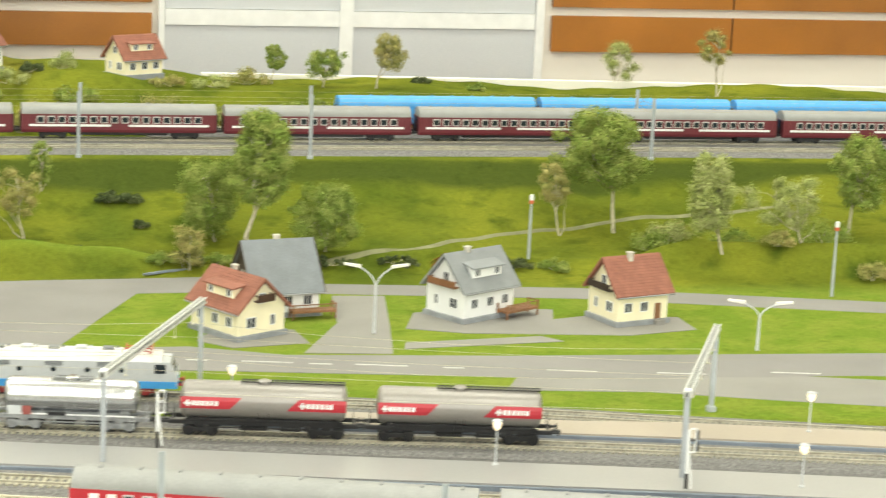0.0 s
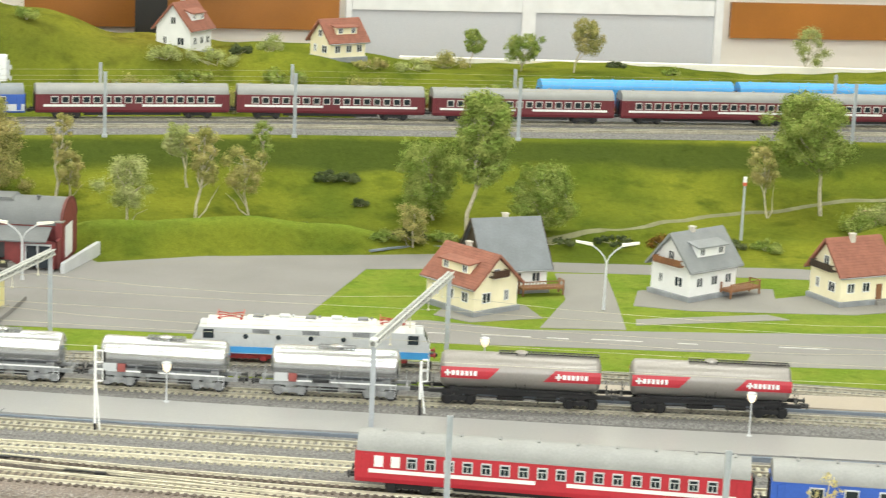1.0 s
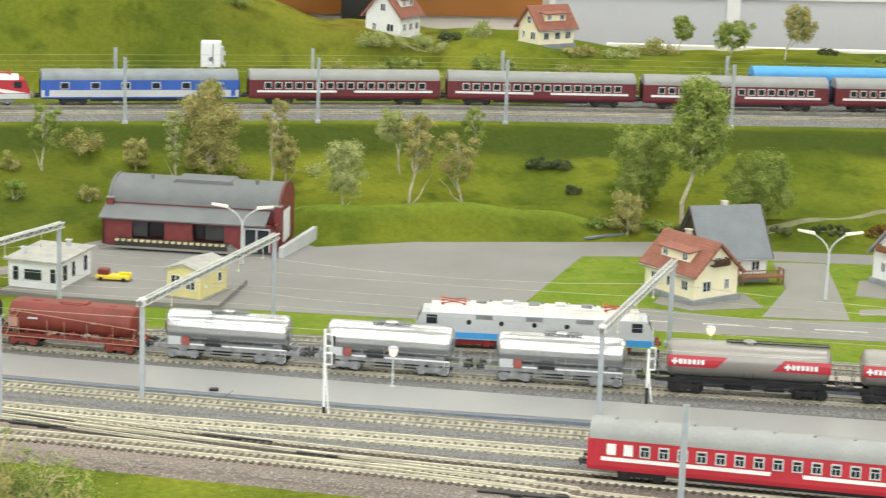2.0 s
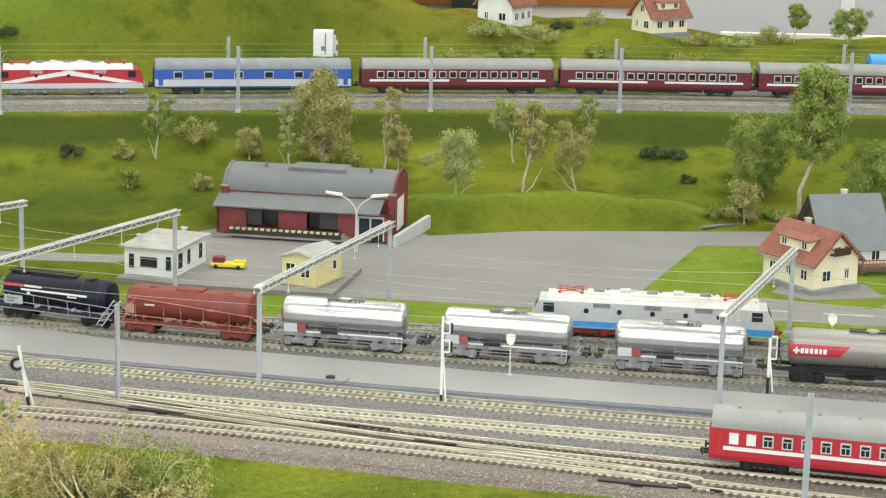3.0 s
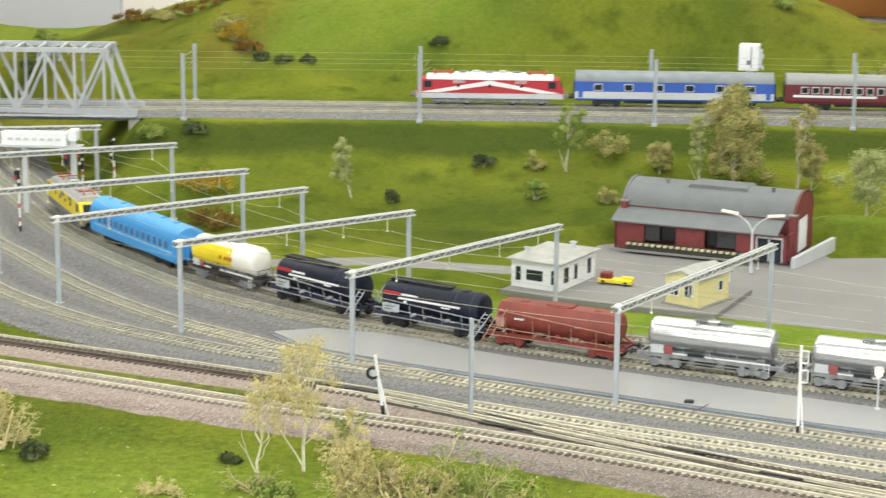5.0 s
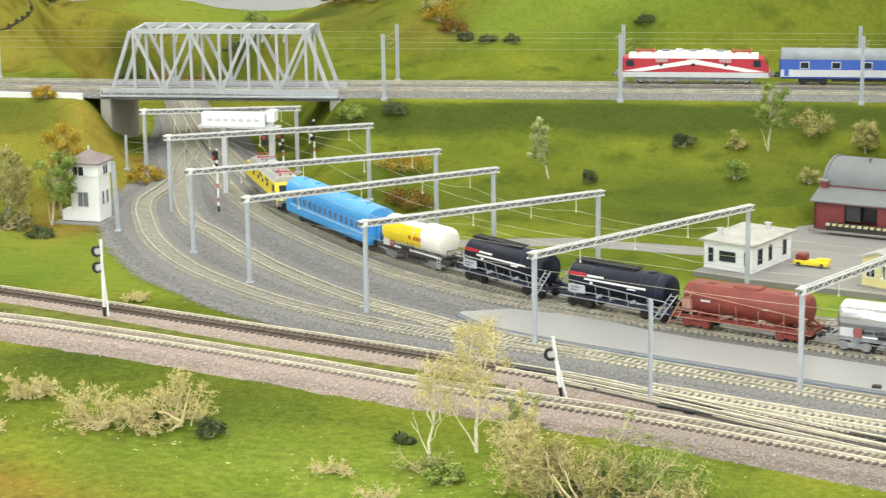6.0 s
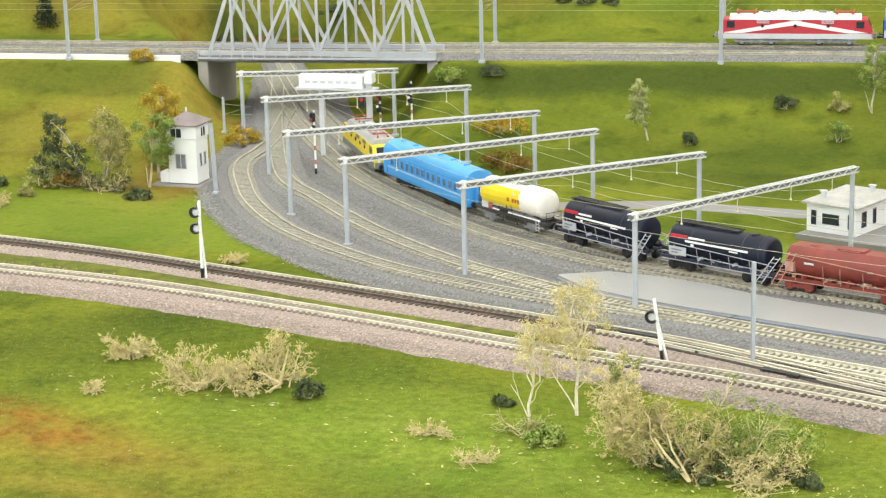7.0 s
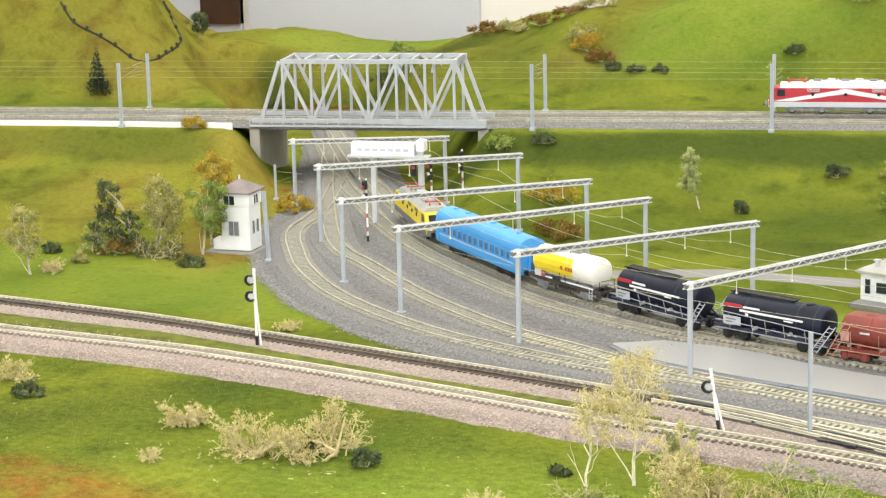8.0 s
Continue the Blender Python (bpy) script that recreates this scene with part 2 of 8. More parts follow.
class Shape:
    """Collects boxes, bars, lathes and strips into one mesh."""

    def __init__(self):
        self.v, self.f = [], []

    def add(self, verts, faces):
        n = len(self.v)
        self.v += [tuple(v) for v in verts]
        self.f += [tuple(i + n for i in f) for f in faces]
        return self

    def box(self, x0, x1, y0, y1, z0, z1, c=0.0):
        """A box; with c its upright and top edges are cut off by c."""
        if not c:
            v = [(x, y, z) for z in (z0, z1) for x, y in ((x0, y0), (x1, y0), (x1, y1), (x0, y1))]
            return self.add(v, [(3, 2, 1, 0), (4, 5, 6, 7), (0, 1, 5, 4), (1, 2, 6, 5), (2, 3, 7, 6), (3, 0, 4, 7)])

        def ring(z, i):
            a, b, d, e = x0 + i, x1 - i, y0 + i, y1 - i
            return [(a + c, d, z), (b - c, d, z), (b, d + c, z), (b, e - c, z), (b - c, e, z), (a + c, e, z), (a, e - c, z), (a, d + c, z)]

        v = ring(z0, 0) + ring(z1 - c, 0) + ring(z1, c)
        f = [tuple(range(7, -1, -1)), tuple(range(16, 24))]
        f += [(r + k, r + (k + 1) % 8, r + 8 + (k + 1) % 8, r + 8 + k) for r in (0, 8) for k in range(8)]
        return self.add(v, f)

    def bar(self, a, b, w, h=None, up=(0, 0, 1)):
        """A straight bar of section w x h from a to b."""
        a, b = Vector(a), Vector(b)
        d = (b - a).normalized()
        s = d.cross(Vector(up))
        s = s.normalized() if s.length > 1e-6 else Vector((1, 0, 0))
        u = s.cross(d)
        s, u = s * (w / 2), u * ((h or w) / 2)
        v = [p + i * s + j * u for p in (a, b) for i, j in ((-1, -1), (1, -1), (1, 1), (-1, 1))]
        return self.add(v, [(0, 1, 2, 3), (7, 6, 5, 4), (0, 4, 5, 1), (1, 5, 6, 2), (2, 6, 7, 3), (3, 7, 4, 0)])

    def lathe(self, origin, axis, rings, n=12, caps=True):
        """Rings of (distance along the axis, radius) round a line."""
        o, d = Vector(origin), Vector(axis).normalized()
        s = d.orthogonal().normalized()
        u = d.cross(s)
        v = [o + d * t + (s * math.cos(2 * math.pi * k / n) + u * math.sin(2 * math.pi * k / n)) * r for t, r in rings for k in range(n)]
        f = [(i * n + k, i * n + (k + 1) % n, (i + 1) * n + (k + 1) % n, (i + 1) * n + k) for i in range(len(rings) - 1) for k in range(n)]
        if caps:
            f += [tuple(range(n - 1, -1, -1)), tuple(range((len(rings) - 1) * n, len(rings) * n))]
        return self.add(v, f)

    def cyl(self, a, b, r, n=10):
        a, b = Vector(a), Vector(b)
        return self.lathe(a, b - a, [(0, r), ((b - a).length, r)], n)

    def prism(self, profile, x0, x1):
        """A closed (y, z) outline pushed along x."""
        n = len(profile)
        v = [(x, y, z) for x in (x0, x1) for y, z in profile]
        f = [(k, (k + 1) % n, n + (k + 1) % n, n + k) for k in range(n)]
        return self.add(v, f + [tuple(range(n - 1, -1, -1)), tuple(range(n, 2 * n))])

    def prism_y(self, profile, y0, y1):
        """A closed (x, z) outline pushed along y."""
        n = len(profile)
        v = [(x, y, z) for y in (y0, y1) for x, z in profile]
        f = [(k, (k + 1) % n, n + (k + 1) % n, n + k) for k in range(n)]
        return self.add(v, f + [tuple(range(n - 1, -1, -1)), tuple(range(n, 2 * n))])

    def slab(self, outline, z0, z1):
        """A flat plate with the given (x, y) outline."""
        n = len(outline)
        v = [(x, y, z) for z in (z0, z1) for x, y in outline]
        f = [(k, (k + 1) % n, n + (k + 1) % n, n + k) for k in range(n)]
        return self.add(v, f + [tuple(range(n - 1, -1, -1)), tuple(range(n, 2 * n))])

    def sweep(self, line, section):
        """A (side, up) section carried along a line of points."""
        n, v = len(section), []
        for i, p in enumerate(line):
            a, b = line[max(i - 1, 0)], line[min(i + 1, len(line) - 1)]
            d = Vector((b[0] - a[0], b[1] - a[1], 0)).normalized()
            for s, u in section:
                v.append((p[0] - d.y * s, p[1] + d.x * s, p[2] + u))
        f = [(i * n + k, i * n + (k + 1) % n, (i + 1) * n + (k + 1) % n, (i + 1) * n + k) for i in range(len(line) - 1) for k in range(n)]
        f += [tuple(range(n - 1, -1, -1)), tuple(range((len(line) - 1) * n, len(line) * n))]
        return self.add(v, f)

    def mesh(self, name, material, smooth=False):
        me = bpy.data.meshes.new(name)
        me.from_pydata(self.v, [], self.f)
        bm = bmesh.new()
        bm.from_mesh(me)
        bmesh.ops.recalc_face_normals(bm, faces=bm.faces)
        bm.to_mesh(me)
        bm.free()
        me.materials.append(material)
        if smooth:
            me.shade_smooth()
            me.set_sharp_from_angle(angle=radians(40))
        return me


def part(name, shape, material, parent=None, label="", smooth=False, at=None):
    ob = new(name, shape if isinstance(shape, bpy.types.Mesh) else shape.mesh(name, material, smooth))
    if parent:
        ob.parent = parent
    if at:
        ob.matrix_basis = at
    if label:
        ob["label"] = label
    return ob


def thing(name, label, category, at=None, group="", kind=""):
    ob = new(name)
    ob.empty_display_size = 0.01
    if at:
        ob.matrix_basis = at
    return tagged(ob, label, category, group, kind)


def spline(points, step=0.02):
    """Even points along a Catmull-Rom curve through the given ones."""
    p = [np.array(q, float) for q in points]
    p = [2 * p[0] - p[1]] + p + [2 * p[-1] - p[-2]]
    dense = []
    for a, b, c, d in zip(p, p[1:], p[2:], p[3:]):
        for u in np.linspace(0, 1, 40, endpoint=False):
            dense.append(0.5 * (2 * b + (c - a) * u + (2 * a - 5 * b + 4 * c - d) * u * u + (3 * b - a - 3 * c + d) * u**3))
    dense = np.array(dense + [p[-2]])
    far = np.r_[0, np.cumsum(np.linalg.norm(np.diff(dense, axis=0), axis=1))]
    s = np.linspace(0, far[-1], max(2, int(far[-1] / step) + 1))
    return np.stack([np.interp(s, far, dense[:, k]) for k in range(dense.shape[1])], 1)


def along(line, x):
    """Place and heading (degrees) on a line of points where it passes x."""
    k = int(np.argmin(np.abs(line[:, 0] - x)))
    a, b = line[max(k - 2, 0)], line[min(k + 2, len(line) - 1)]
    y = a[1] + (b[1] - a[1]) * (x - a[0]) / (b[0] - a[0])
    return x, y, math.degrees(math.atan2(b[1] - a[1], b[0] - a[0]))

# ---- ground: flat yard, bank, upper level, hills ----
UPPER = spline([(-2.4, 2.22), (-1.6, 2.43), (-1.2, 2.51), (-0.86, 2.594), (-0.564, 2.662), (-0.272, 2.722), (-0.025, 2.768), (0.225, 2.80), (0.53, 2.815), (1.01, 2.845), (2.2, 2.9)])
FOOT = np.array([(-2.4, 2.15), (-1.25, 2.16), (-0.9, 2.36), (-0.6, 2.30), (-0.35, 2.30), (-0.2, 2.43), (0.0, 2.40), (0.3, 2.44), (0.7, 2.47), (1.2, 2.42), (2.2, 2.4)])
CREST = np.array([(-2.4, 0.10), (-1.3, 0.10), (-1.22, 0.105), (-1.15, 0.125), (-1.03, 0.148), (-0.94, 0.165), (-0.75, 0.21), (-0.5, 0.25), (-0.3, 0.235), (-0.18, 0.197), (-0.11, 0.183), (-0.03, 0.158), (0.05, 0.137), (0.2, 0.134), (0.35, 0.130), (0.6, 0.116), (2.2, 0.122)])
CUT = spline([(-0.95, 2.2), (-1.0, 2.35), (-1.075, 2.53), (-1.2, 2.75), (-1.4, 2.98)])
BENCH = 0.075


def smooth01(v):
    v = np.clip(v, 0, 1)
    return v * v * (3 - 2 * v)


def height(x, y):
    """The ground's height over the yard, in metres."""
    x, y = np.asarray(x, float), np.asarray(y, float)
    u = np.interp(x, UPPER[:, 0], UPPER[:, 1]) - 0.012
    foot = np.interp(x, FOOT[:, 0], FOOT[:, 1])
    s = np.clip((y - foot) / (u - foot), 0, 1)
    z = BENCH * (0.45 * s + 0.55 * s**2.6)
    z += 0.006 * np.sin(9 * x + 3) * np.sin(math.pi * np.clip(s * 1.3, 0, 1)) + (0.012 + 0.024 * smooth01((x + 0.09) / 0.07) * smooth01((0.34 - x) / 0.08)) * np.exp(-(((y - foot - 0.036) / 0.023) ** 2)) * (0.8 + 0.2 * np.sin(14 * x)) + 0.022 * smooth01((x - 0.86) / 0.1) * np.exp(-(((y - foot - 0.05) / 0.035) ** 2))
    back = u + 0.235
    up = smooth01((y - back) / (3.14 - back))
    crest = np.interp(x, CREST[:, 0], CREST[:, 1])
    z = np.where(y > back, BENCH + (crest - BENCH) * up + 0.006 * np.sin(11 * x) * up, np.where(y > u, BENCH, z))
    z = z - np.clip(y - 3.30, 0, 1) * 0.45
    edge = -1.39 - (y - 2.75) * 0.65
    mound = smooth01((edge - x) / 0.22) * smooth01((y - back) / 0.25) * 0.20
    z = z + mound
    d = np.full(x.shape, 9.0)
    for c in CUT:
        d = np.minimum(d, np.hypot(x - c[0], y - c[1]))
    z = z * smooth01((d - 0.10) / 0.075)
    bumps = 0.0022 * np.sin(31 * x + 5 * y) * np.sin(27 * y + 2) + 0.0012 * np.sin(67 * x + 1) * np.sin(71 * y)
    bumps = bumps + 0.010 * (np.sin(13 * x + 19 * y + 2 * np.sin(7 * x)) * np.sin(23 * y - 11 * x + 1.5)) * smooth01((z - 0.02) / 0.05) * (1 - 0.85 * smooth01((x - 0.32) / 0.1) * smooth01((y - 2.95) / 0.1))
    rough = np.where(z > 0.004, 1.0, 0.0) * np.where((y > u) & (y < back), 0.0, 1.0)
    front = np.clip((1.52 - y) / 0.1, 0, 1)
    rough = rough * np.where((y < u) & (y > u - 0.08), smooth01((u - y - 0.01) / 0.06), 1.0)
    return z + bumps * np.maximum(rough, front) + 0.006 * front * np.sin(5 * x + 1)


def build_ground():
    xs = np.r_[np.arange(-2.3, -1.7, 0.04), np.arange(-1.7, 1.6, 0.0125), np.arange(1.6, 2.15, 0.04)]
    ys = np.arange(1.0, 3.5, 0.0125)
    gx, gy = np.meshgrid(xs, ys)
    gz = height(gx.ravel(), gy.ravel()).reshape(gx.shape)
    nx, ny = len(xs), len(ys)
    v = np.stack([gx, gy, gz], -1).reshape(-1, 3)
    i = np.arange(nx * ny).reshape(ny, nx)
    f = np.stack([i[:-1, :-1], i[:-1, 1:], i[1:, 1:], i[1:, :-1]], -1).reshape(-1, 4)
    me = bpy.data.meshes.new("ground")
    me.from_pydata(v.tolist(), [], f.tolist())
    me.materials.append(GRASS)
    me.shade_smooth()
    x, y = v[:, 0], v[:, 1]
    u = np.interp(x, UPPER[:, 0], UPPER[:, 1])
    wob = 0.5 + 0.5 * np.sin(17 * x + 9 * y) * np.sin(13 * y - 4 * x + 1)
    dry = smooth01((-0.98 - x) / 0.15) * smooth01((y - 2.2) / 0.08) * smooth01((u + 0.02 - y) / 0.04) * 0.6 * np.clip(0.15 + 0.9 * wob * (0.6 + 0.4 * np.sin(29 * x - 23 * y)), 0, 1)
    patch = np.exp(-(((x + 0.79) / 0.12) ** 2 + ((y - 1.372 + 0.10 * (x + 0.727)) / 0.042) ** 2))
    rust = smooth01(1.6 * patch + 0.35 * (wob - 0.5) * patch)
    dry = np.maximum(dry, 0.8 * np.exp(-(((x + 0.70) / 0.15) ** 2 + ((y - 1.360 + 0.10 * (x + 0.727)) / 0.046) ** 2)))
    dry = np.maximum(dry, 0.75 * np.exp(-(((x - (-0.647)) / 0.11) ** 2 + ((y - 1.278) / 0.022) ** 2)))
    hill = smooth01((y - u - 0.27) / 0.12)
    dry = np.maximum(dry, 0.6 * hill * (0.25 + 0.75 * wob) * smooth01((0.22 - x) / 0.1) * smooth01((x + 0.24) / 0.12))
    dry = np.maximum(dry, 0.65 * hill * (0.3 + 0.7 * wob) * np.exp(-(((x + 0.93) / 0.07) ** 2)))
    dry = np.maximum(dry, 0.45 * hill * wob * smooth01((-0.98 - x) / 0.08))
    dry = np.maximum(dry, 0.45 * smooth01((-1.38 - x) / 0.1) * smooth01((y - u - 0.2) / 0.1) * (0.5 + wob))
    rimline = -1.39 - (y - 2.75) * 0.65 - 0.02
    dry = np.maximum(dry, 0.75 * np.exp(-(((x - rimline) / 0.014) ** 2)) * smooth01((y - u - 0.24) / 0.08))
    dry = np.maximum(dry, 0.85 * np.exp(-(((x + 1.16) / 0.075) ** 2 + ((y - 2.36) / 0.11) ** 2)) * (0.65 + 0.5 * wob))
    dry = np.maximum(dry, 0.9 * np.exp(-(((x + 1.085) / 0.035) ** 2 + ((y - 2.26) / 0.09) ** 2)))
    dry = np.maximum(dry, 0.45 * smooth01((-1.18 - x) / 0.1) * smooth01((y - 2.10) / 0.05) * smooth01((u - 0.13 - y) / 0.08) * (0.4 + 0.8 * wob))
    # Darker green band along the top of the bank below the upper track.
    lush_shade = smooth01((y - u + 0.100 + 0.010 * np.sin(9 * x) + 0.006 * np.sin(23 * x + 1)) / 0.035) * smooth01((u - y) / 0.02) * 0.92 * (1 - 0.45 * smooth01((-1.06 - x) / 0.12))
    lush_shade = np.maximum(lush_shade, 0.75 * np.exp(-(((x - (-0.431)) / 0.13) ** 2 + ((y - 2.332) / 0.05) ** 2)))
    ft = np.interp(x, FOOT[:, 0], FOOT[:, 1])
    # Shade in the hollow behind the lot's ridge, put into the grass colour.
    lush_shade = np.maximum(lush_shade, 0.85 * np.exp(-(((y - ft - 0.075) / 0.020) ** 2)) * smooth01((x + 0.09) / 0.07) * smooth01((0.36 - x) / 0.08))
    lush_shade = np.maximum(lush_shade, 0.35 * smooth01((y - u - 0.27) / 0.1) * smooth01((0.1 - x) / 0.2) * smooth01((x + 1.2) / 0.3) * (0.4 + 0.6 * wob))
    lush_shade = np.maximum(lush_shade, 0.75 * smooth01((y - 1.43) / 0.08) * smooth01((-0.45 - x) / 0.2) * smooth01((1.78 - y) / 0.05) * np.clip(0.15 + 0.9 * wob * (0.6 + 0.4 * np.sin(29 * x - 23 * y)), 0, 1))
    lush_shade = np.maximum(lush_shade, 0.5 * np.exp(-(((x + 0.40) / 0.24) ** 2 + ((y - 2.43) / 0.11) ** 2)))
    lush_shade = np.maximum(lush_shade, 0.5 * np.exp(-(((x + 0.62) / 0.16) ** 2 + ((y - 2.33) / 0.06) ** 2)))
    lush_shade = np.maximum(lush_shade, 0.55 * np.exp(-(((x + 0.36) / 0.13) ** 2 + ((y - 3.0) / 0.22) ** 2)) * (0.5 + 0.5 * wob))
    lush_shade = np.maximum(lush_shade, 0.5 * np.exp(-(((x + 0.33) / 0.16) ** 2 + ((y - 2.53) / 0.13) ** 2)) * (0.5 + 0.5 * wob))
    fresh = 0.9 * smooth01((x - 0.12) / 0.1) * smooth01((y - 1.80) / 0.05) * smooth01((2.42 - y) / 0.08)
    fresh = np.maximum(fresh, 0.9 * smooth01((x + 0.6) / 0.2) * smooth01((y - 1.86) / 0.05) * smooth01((2.10 - y) / 0.04))
    # Light catching the ridge crest, put into the grass colour.
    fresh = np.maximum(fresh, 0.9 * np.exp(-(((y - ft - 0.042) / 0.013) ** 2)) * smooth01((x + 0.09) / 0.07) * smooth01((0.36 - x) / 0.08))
    fresh = np.maximum(fresh, 0.75 * np.exp(-(((x + 0.38) / 0.30) ** 2 + ((y - 1.45) / 0.10) ** 2)))
    fresh = np.maximum(fresh, 0.45 * smooth01((-0.62 - x) / 0.1) * smooth01((y - 1.86) / 0.04) * smooth01((2.12 - y) / 0.06))
    fresh = np.maximum(fresh, 0.55 * hill * smooth01((x + 0.92) / 0.08) * smooth01((-0.42 - x) / 0.15))
    fresh = np.maximum(fresh, 0.6 * smooth01((y - 3.12) / 0.04) * smooth01((-1.0 - x) / 0.1) * smooth01((x + 1.56) / 0.03))
    lush_shade = np.maximum(lush_shade, 0.9 * np.exp(-(((y - 3.07) / 0.035) ** 2)) * smooth01((-1.05 - x) / 0.1) * smooth01((x + 1.53) / 0.03))
    near = np.full(x.shape, 9.0)
    for c in CUT:
        near = np.minimum(near, np.hypot(x - c[0], y - c[1]))
    cutting = smooth01((0.24 - near) / 0.08) * smooth01((u + 0.02 - y) / 0.04) * smooth01((-0.99 - x) / 0.05)
    lush_shade = lush_shade * (1 - cutting)
    fresh = fresh * (1 - rust)
    dry = np.maximum(dry, cutting * (0.55 + 0.45 * wob))
    for name, val in (("dry", dry), ("lush_shade", lush_shade), ("fresh", fresh), ("rust", rust), ("coarse", smooth01((1.95 - y) / 0.2))):
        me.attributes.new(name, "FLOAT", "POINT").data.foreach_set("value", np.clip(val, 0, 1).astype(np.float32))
    ob = tagged(new("ground", me), "model landscape of green fibre grass with a bank and hills", "ground", kind="structure")
    return ob


build_ground()

# ---- the hall round the layout ----
FLOOR = -0.9


def wall_y(x):
    return 3.917 + 0.104 * x


HALL_WHITE = mat("cream_wall_paint", (0.88, 0.84, 0.77), 0.8, dark=0.95, scale=2, bump=0.05)
HALL_GREY = mat("blue_grey_wall_board", (0.60, 0.62, 0.65), 0.7, dark=0.95, scale=2, bump=0.05)
HALL_WOOD = mat("varnished_brown_board", (0.43, 0.165, 0.028), 0.35, dark=0.7, scale=5, bump=0.1)
FLOORING = mat("grey_floor", (0.30, 0.29, 0.28), 0.6, dark=0.85, scale=3)


def build_hall():
    s = Shape()
    s.box(-5, 5, -2.6, 5.2, FLOOR - 0.1, FLOOR)
    part("floor", s, FLOORING)["kind"] = "structure"
    s = Shape()
    s.box(-5, 5, -2.6, 5.2, CEILING, CEILING + 0.1)
    tagged(part("ceiling", s, HALL_WHITE), "plain white hall ceiling", "ceiling", kind="structure")
    for name, outline in (
        ("wall_north", [(-5, wall_y(-5)), (5, wall_y(5)), (5, wall_y(5) + 0.15), (-5, wall_y(-5) + 0.15)]),
        ("wall_west", [(-5, -2.45), (-4.85, -2.45), (-4.85, 3.4), (-5, 3.4)]),
        ("wall_east", [(4.85, -2.45), (5, -2.45), (5, 4.4), (4.85, 4.4)]),
    ):
        s = Shape()
        s.slab(outline, FLOOR, CEILING)
        tagged(part(name, s, HALL_WHITE), "cream painted hall wall", "wall", kind="structure")

    s = Shape()
    s.box(-5, 5, -2.6, -2.45, FLOOR, SILL)
    s.box(-5, 5, -2.6, -2.45, HEAD, CEILING)
    edges = [-5, *(x for w in WINDOWS for x in w), 5]
    for x0, x1 in zip(edges[::2], edges[1::2]):
        s.box(x0, x1, -2.6, -2.45, SILL, HEAD)
    tagged(part("wall_south", s, HALL_WHITE), "cream painted hall wall with three windows", "wall", kind="structure")
    for k, (x0, x1) in enumerate(WINDOWS):
        root = thing("window_%d" % (k + 1), "white framed hall window", "window", kind="structure")
        s = Shape()
        for z in (SILL, HEAD - 0.05):
            s.box(x0, x1, -2.50, -2.46, z, z + 0.05)
        for x in (x0, (x0 + x1) / 2 - 0.025, x1 - 0.05):
            s.box(x, x + 0.05, -2.50, -2.46, SILL + 0.05, HEAD - 0.05)
        part("window_frame", s, WHITE, root)

    def board(name, x0, x1, z0, z1, proud, material, label, cat):
        s = Shape()
        s.slab([(x0, wall_y(x0) - proud), (x1, wall_y(x1) - proud), (x1, wall_y(x1) - 0.001), (x0, wall_y(x0) - 0.001)], z0, z1)
        return tagged(part(name, s, material), label, cat)

    # white-framed grey boards, brown varnished boards between them
    for x0, x1 in ((0.395, 0.722), (0.748, 1.106), (-2.6, -1.905), (-1.888, -1.425)):
        board("grey_board", x0, x1, -0.05, 0.128 if x0 > 0 else 0.35, 0.012, HALL_GREY, "flat blue-grey display board on the hall wall", "board")
    for x0, x1, z0, z1 in ((0.384, 0.395, -0.05, 0.6), (0.722, 0.748, -0.05, 0.6), (1.106, 1.122, -0.05, 0.6)):
        board("white_post", x0, x1, z0, z1, 0.02, WHITE, "white painted upright of the wall frame", "post")
    board("white_rail", 0.396, 1.105, 0.128, 0.157, 0.016, WHITE, "white painted cross rail of the wall frame", "rail")
    board("grey_board", 0.396, 1.105, 0.158, 0.5, 0.012, HALL_GREY, "flat blue-grey display board on the hall wall", "board")
    for x0, x1, z0, z1 in ((-0.2, 0.372, 0.088, 0.148), (-0.2, 0.372, 0.168, 0.5), (1.14, 1.512, 0.086, 0.155), (1.516, 2.6, 0.086, 0.155), (1.14, 1.512, 0.172, 0.5), (1.516, 2.6, 0.172, 0.5)):
        board("brown_board", x0, x1, z0, z1, 0.014, HALL_WOOD, "varnished brown wooden board on the hall wall", "board")
    board("picture", -1.985, -1.905, 0.058, 0.3, 0.02, mat("dark_brown_picture", (0.08, 0.035, 0.015), 0.4, dark=0.4, scale=12), "dark brown framed picture on the hall wall", "picture")
    board("dark_cabinet", 0.0, 0.055, -0.1, 0.5, 0.25, mat("black_cabinet", (0.012, 0.01, 0.01), 0.4, dark=0.5, scale=10), "tall black cabinet beside the hall wall", "cabinet")
    s = Shape()
    s.box(0.42, 2.14, 3.325, 3.335, 0.02, 0.121, 0.001)
    tagged(part("edge_board", s, HALL_WHITE), "pale cream edge board behind the far bank", "board", kind="structure")
    s = Shape()
    for x0, x1, y0, y1 in ((-2.32, 2.16, 0.97, 0.995), (-2.32, 2.16, 3.5, 3.52), (-2.32, -2.30, 0.995, 3.5), (2.14, 2.16, 0.995, 3.5)):
        s.box(x0, x1, y0, y1, FLOOR, -0.012)
    tagged(part("layout_skirt", s, HALL_WOOD), "brown wooden skirt boards round the layout table", "table skirt", kind="structure")


build_hall()

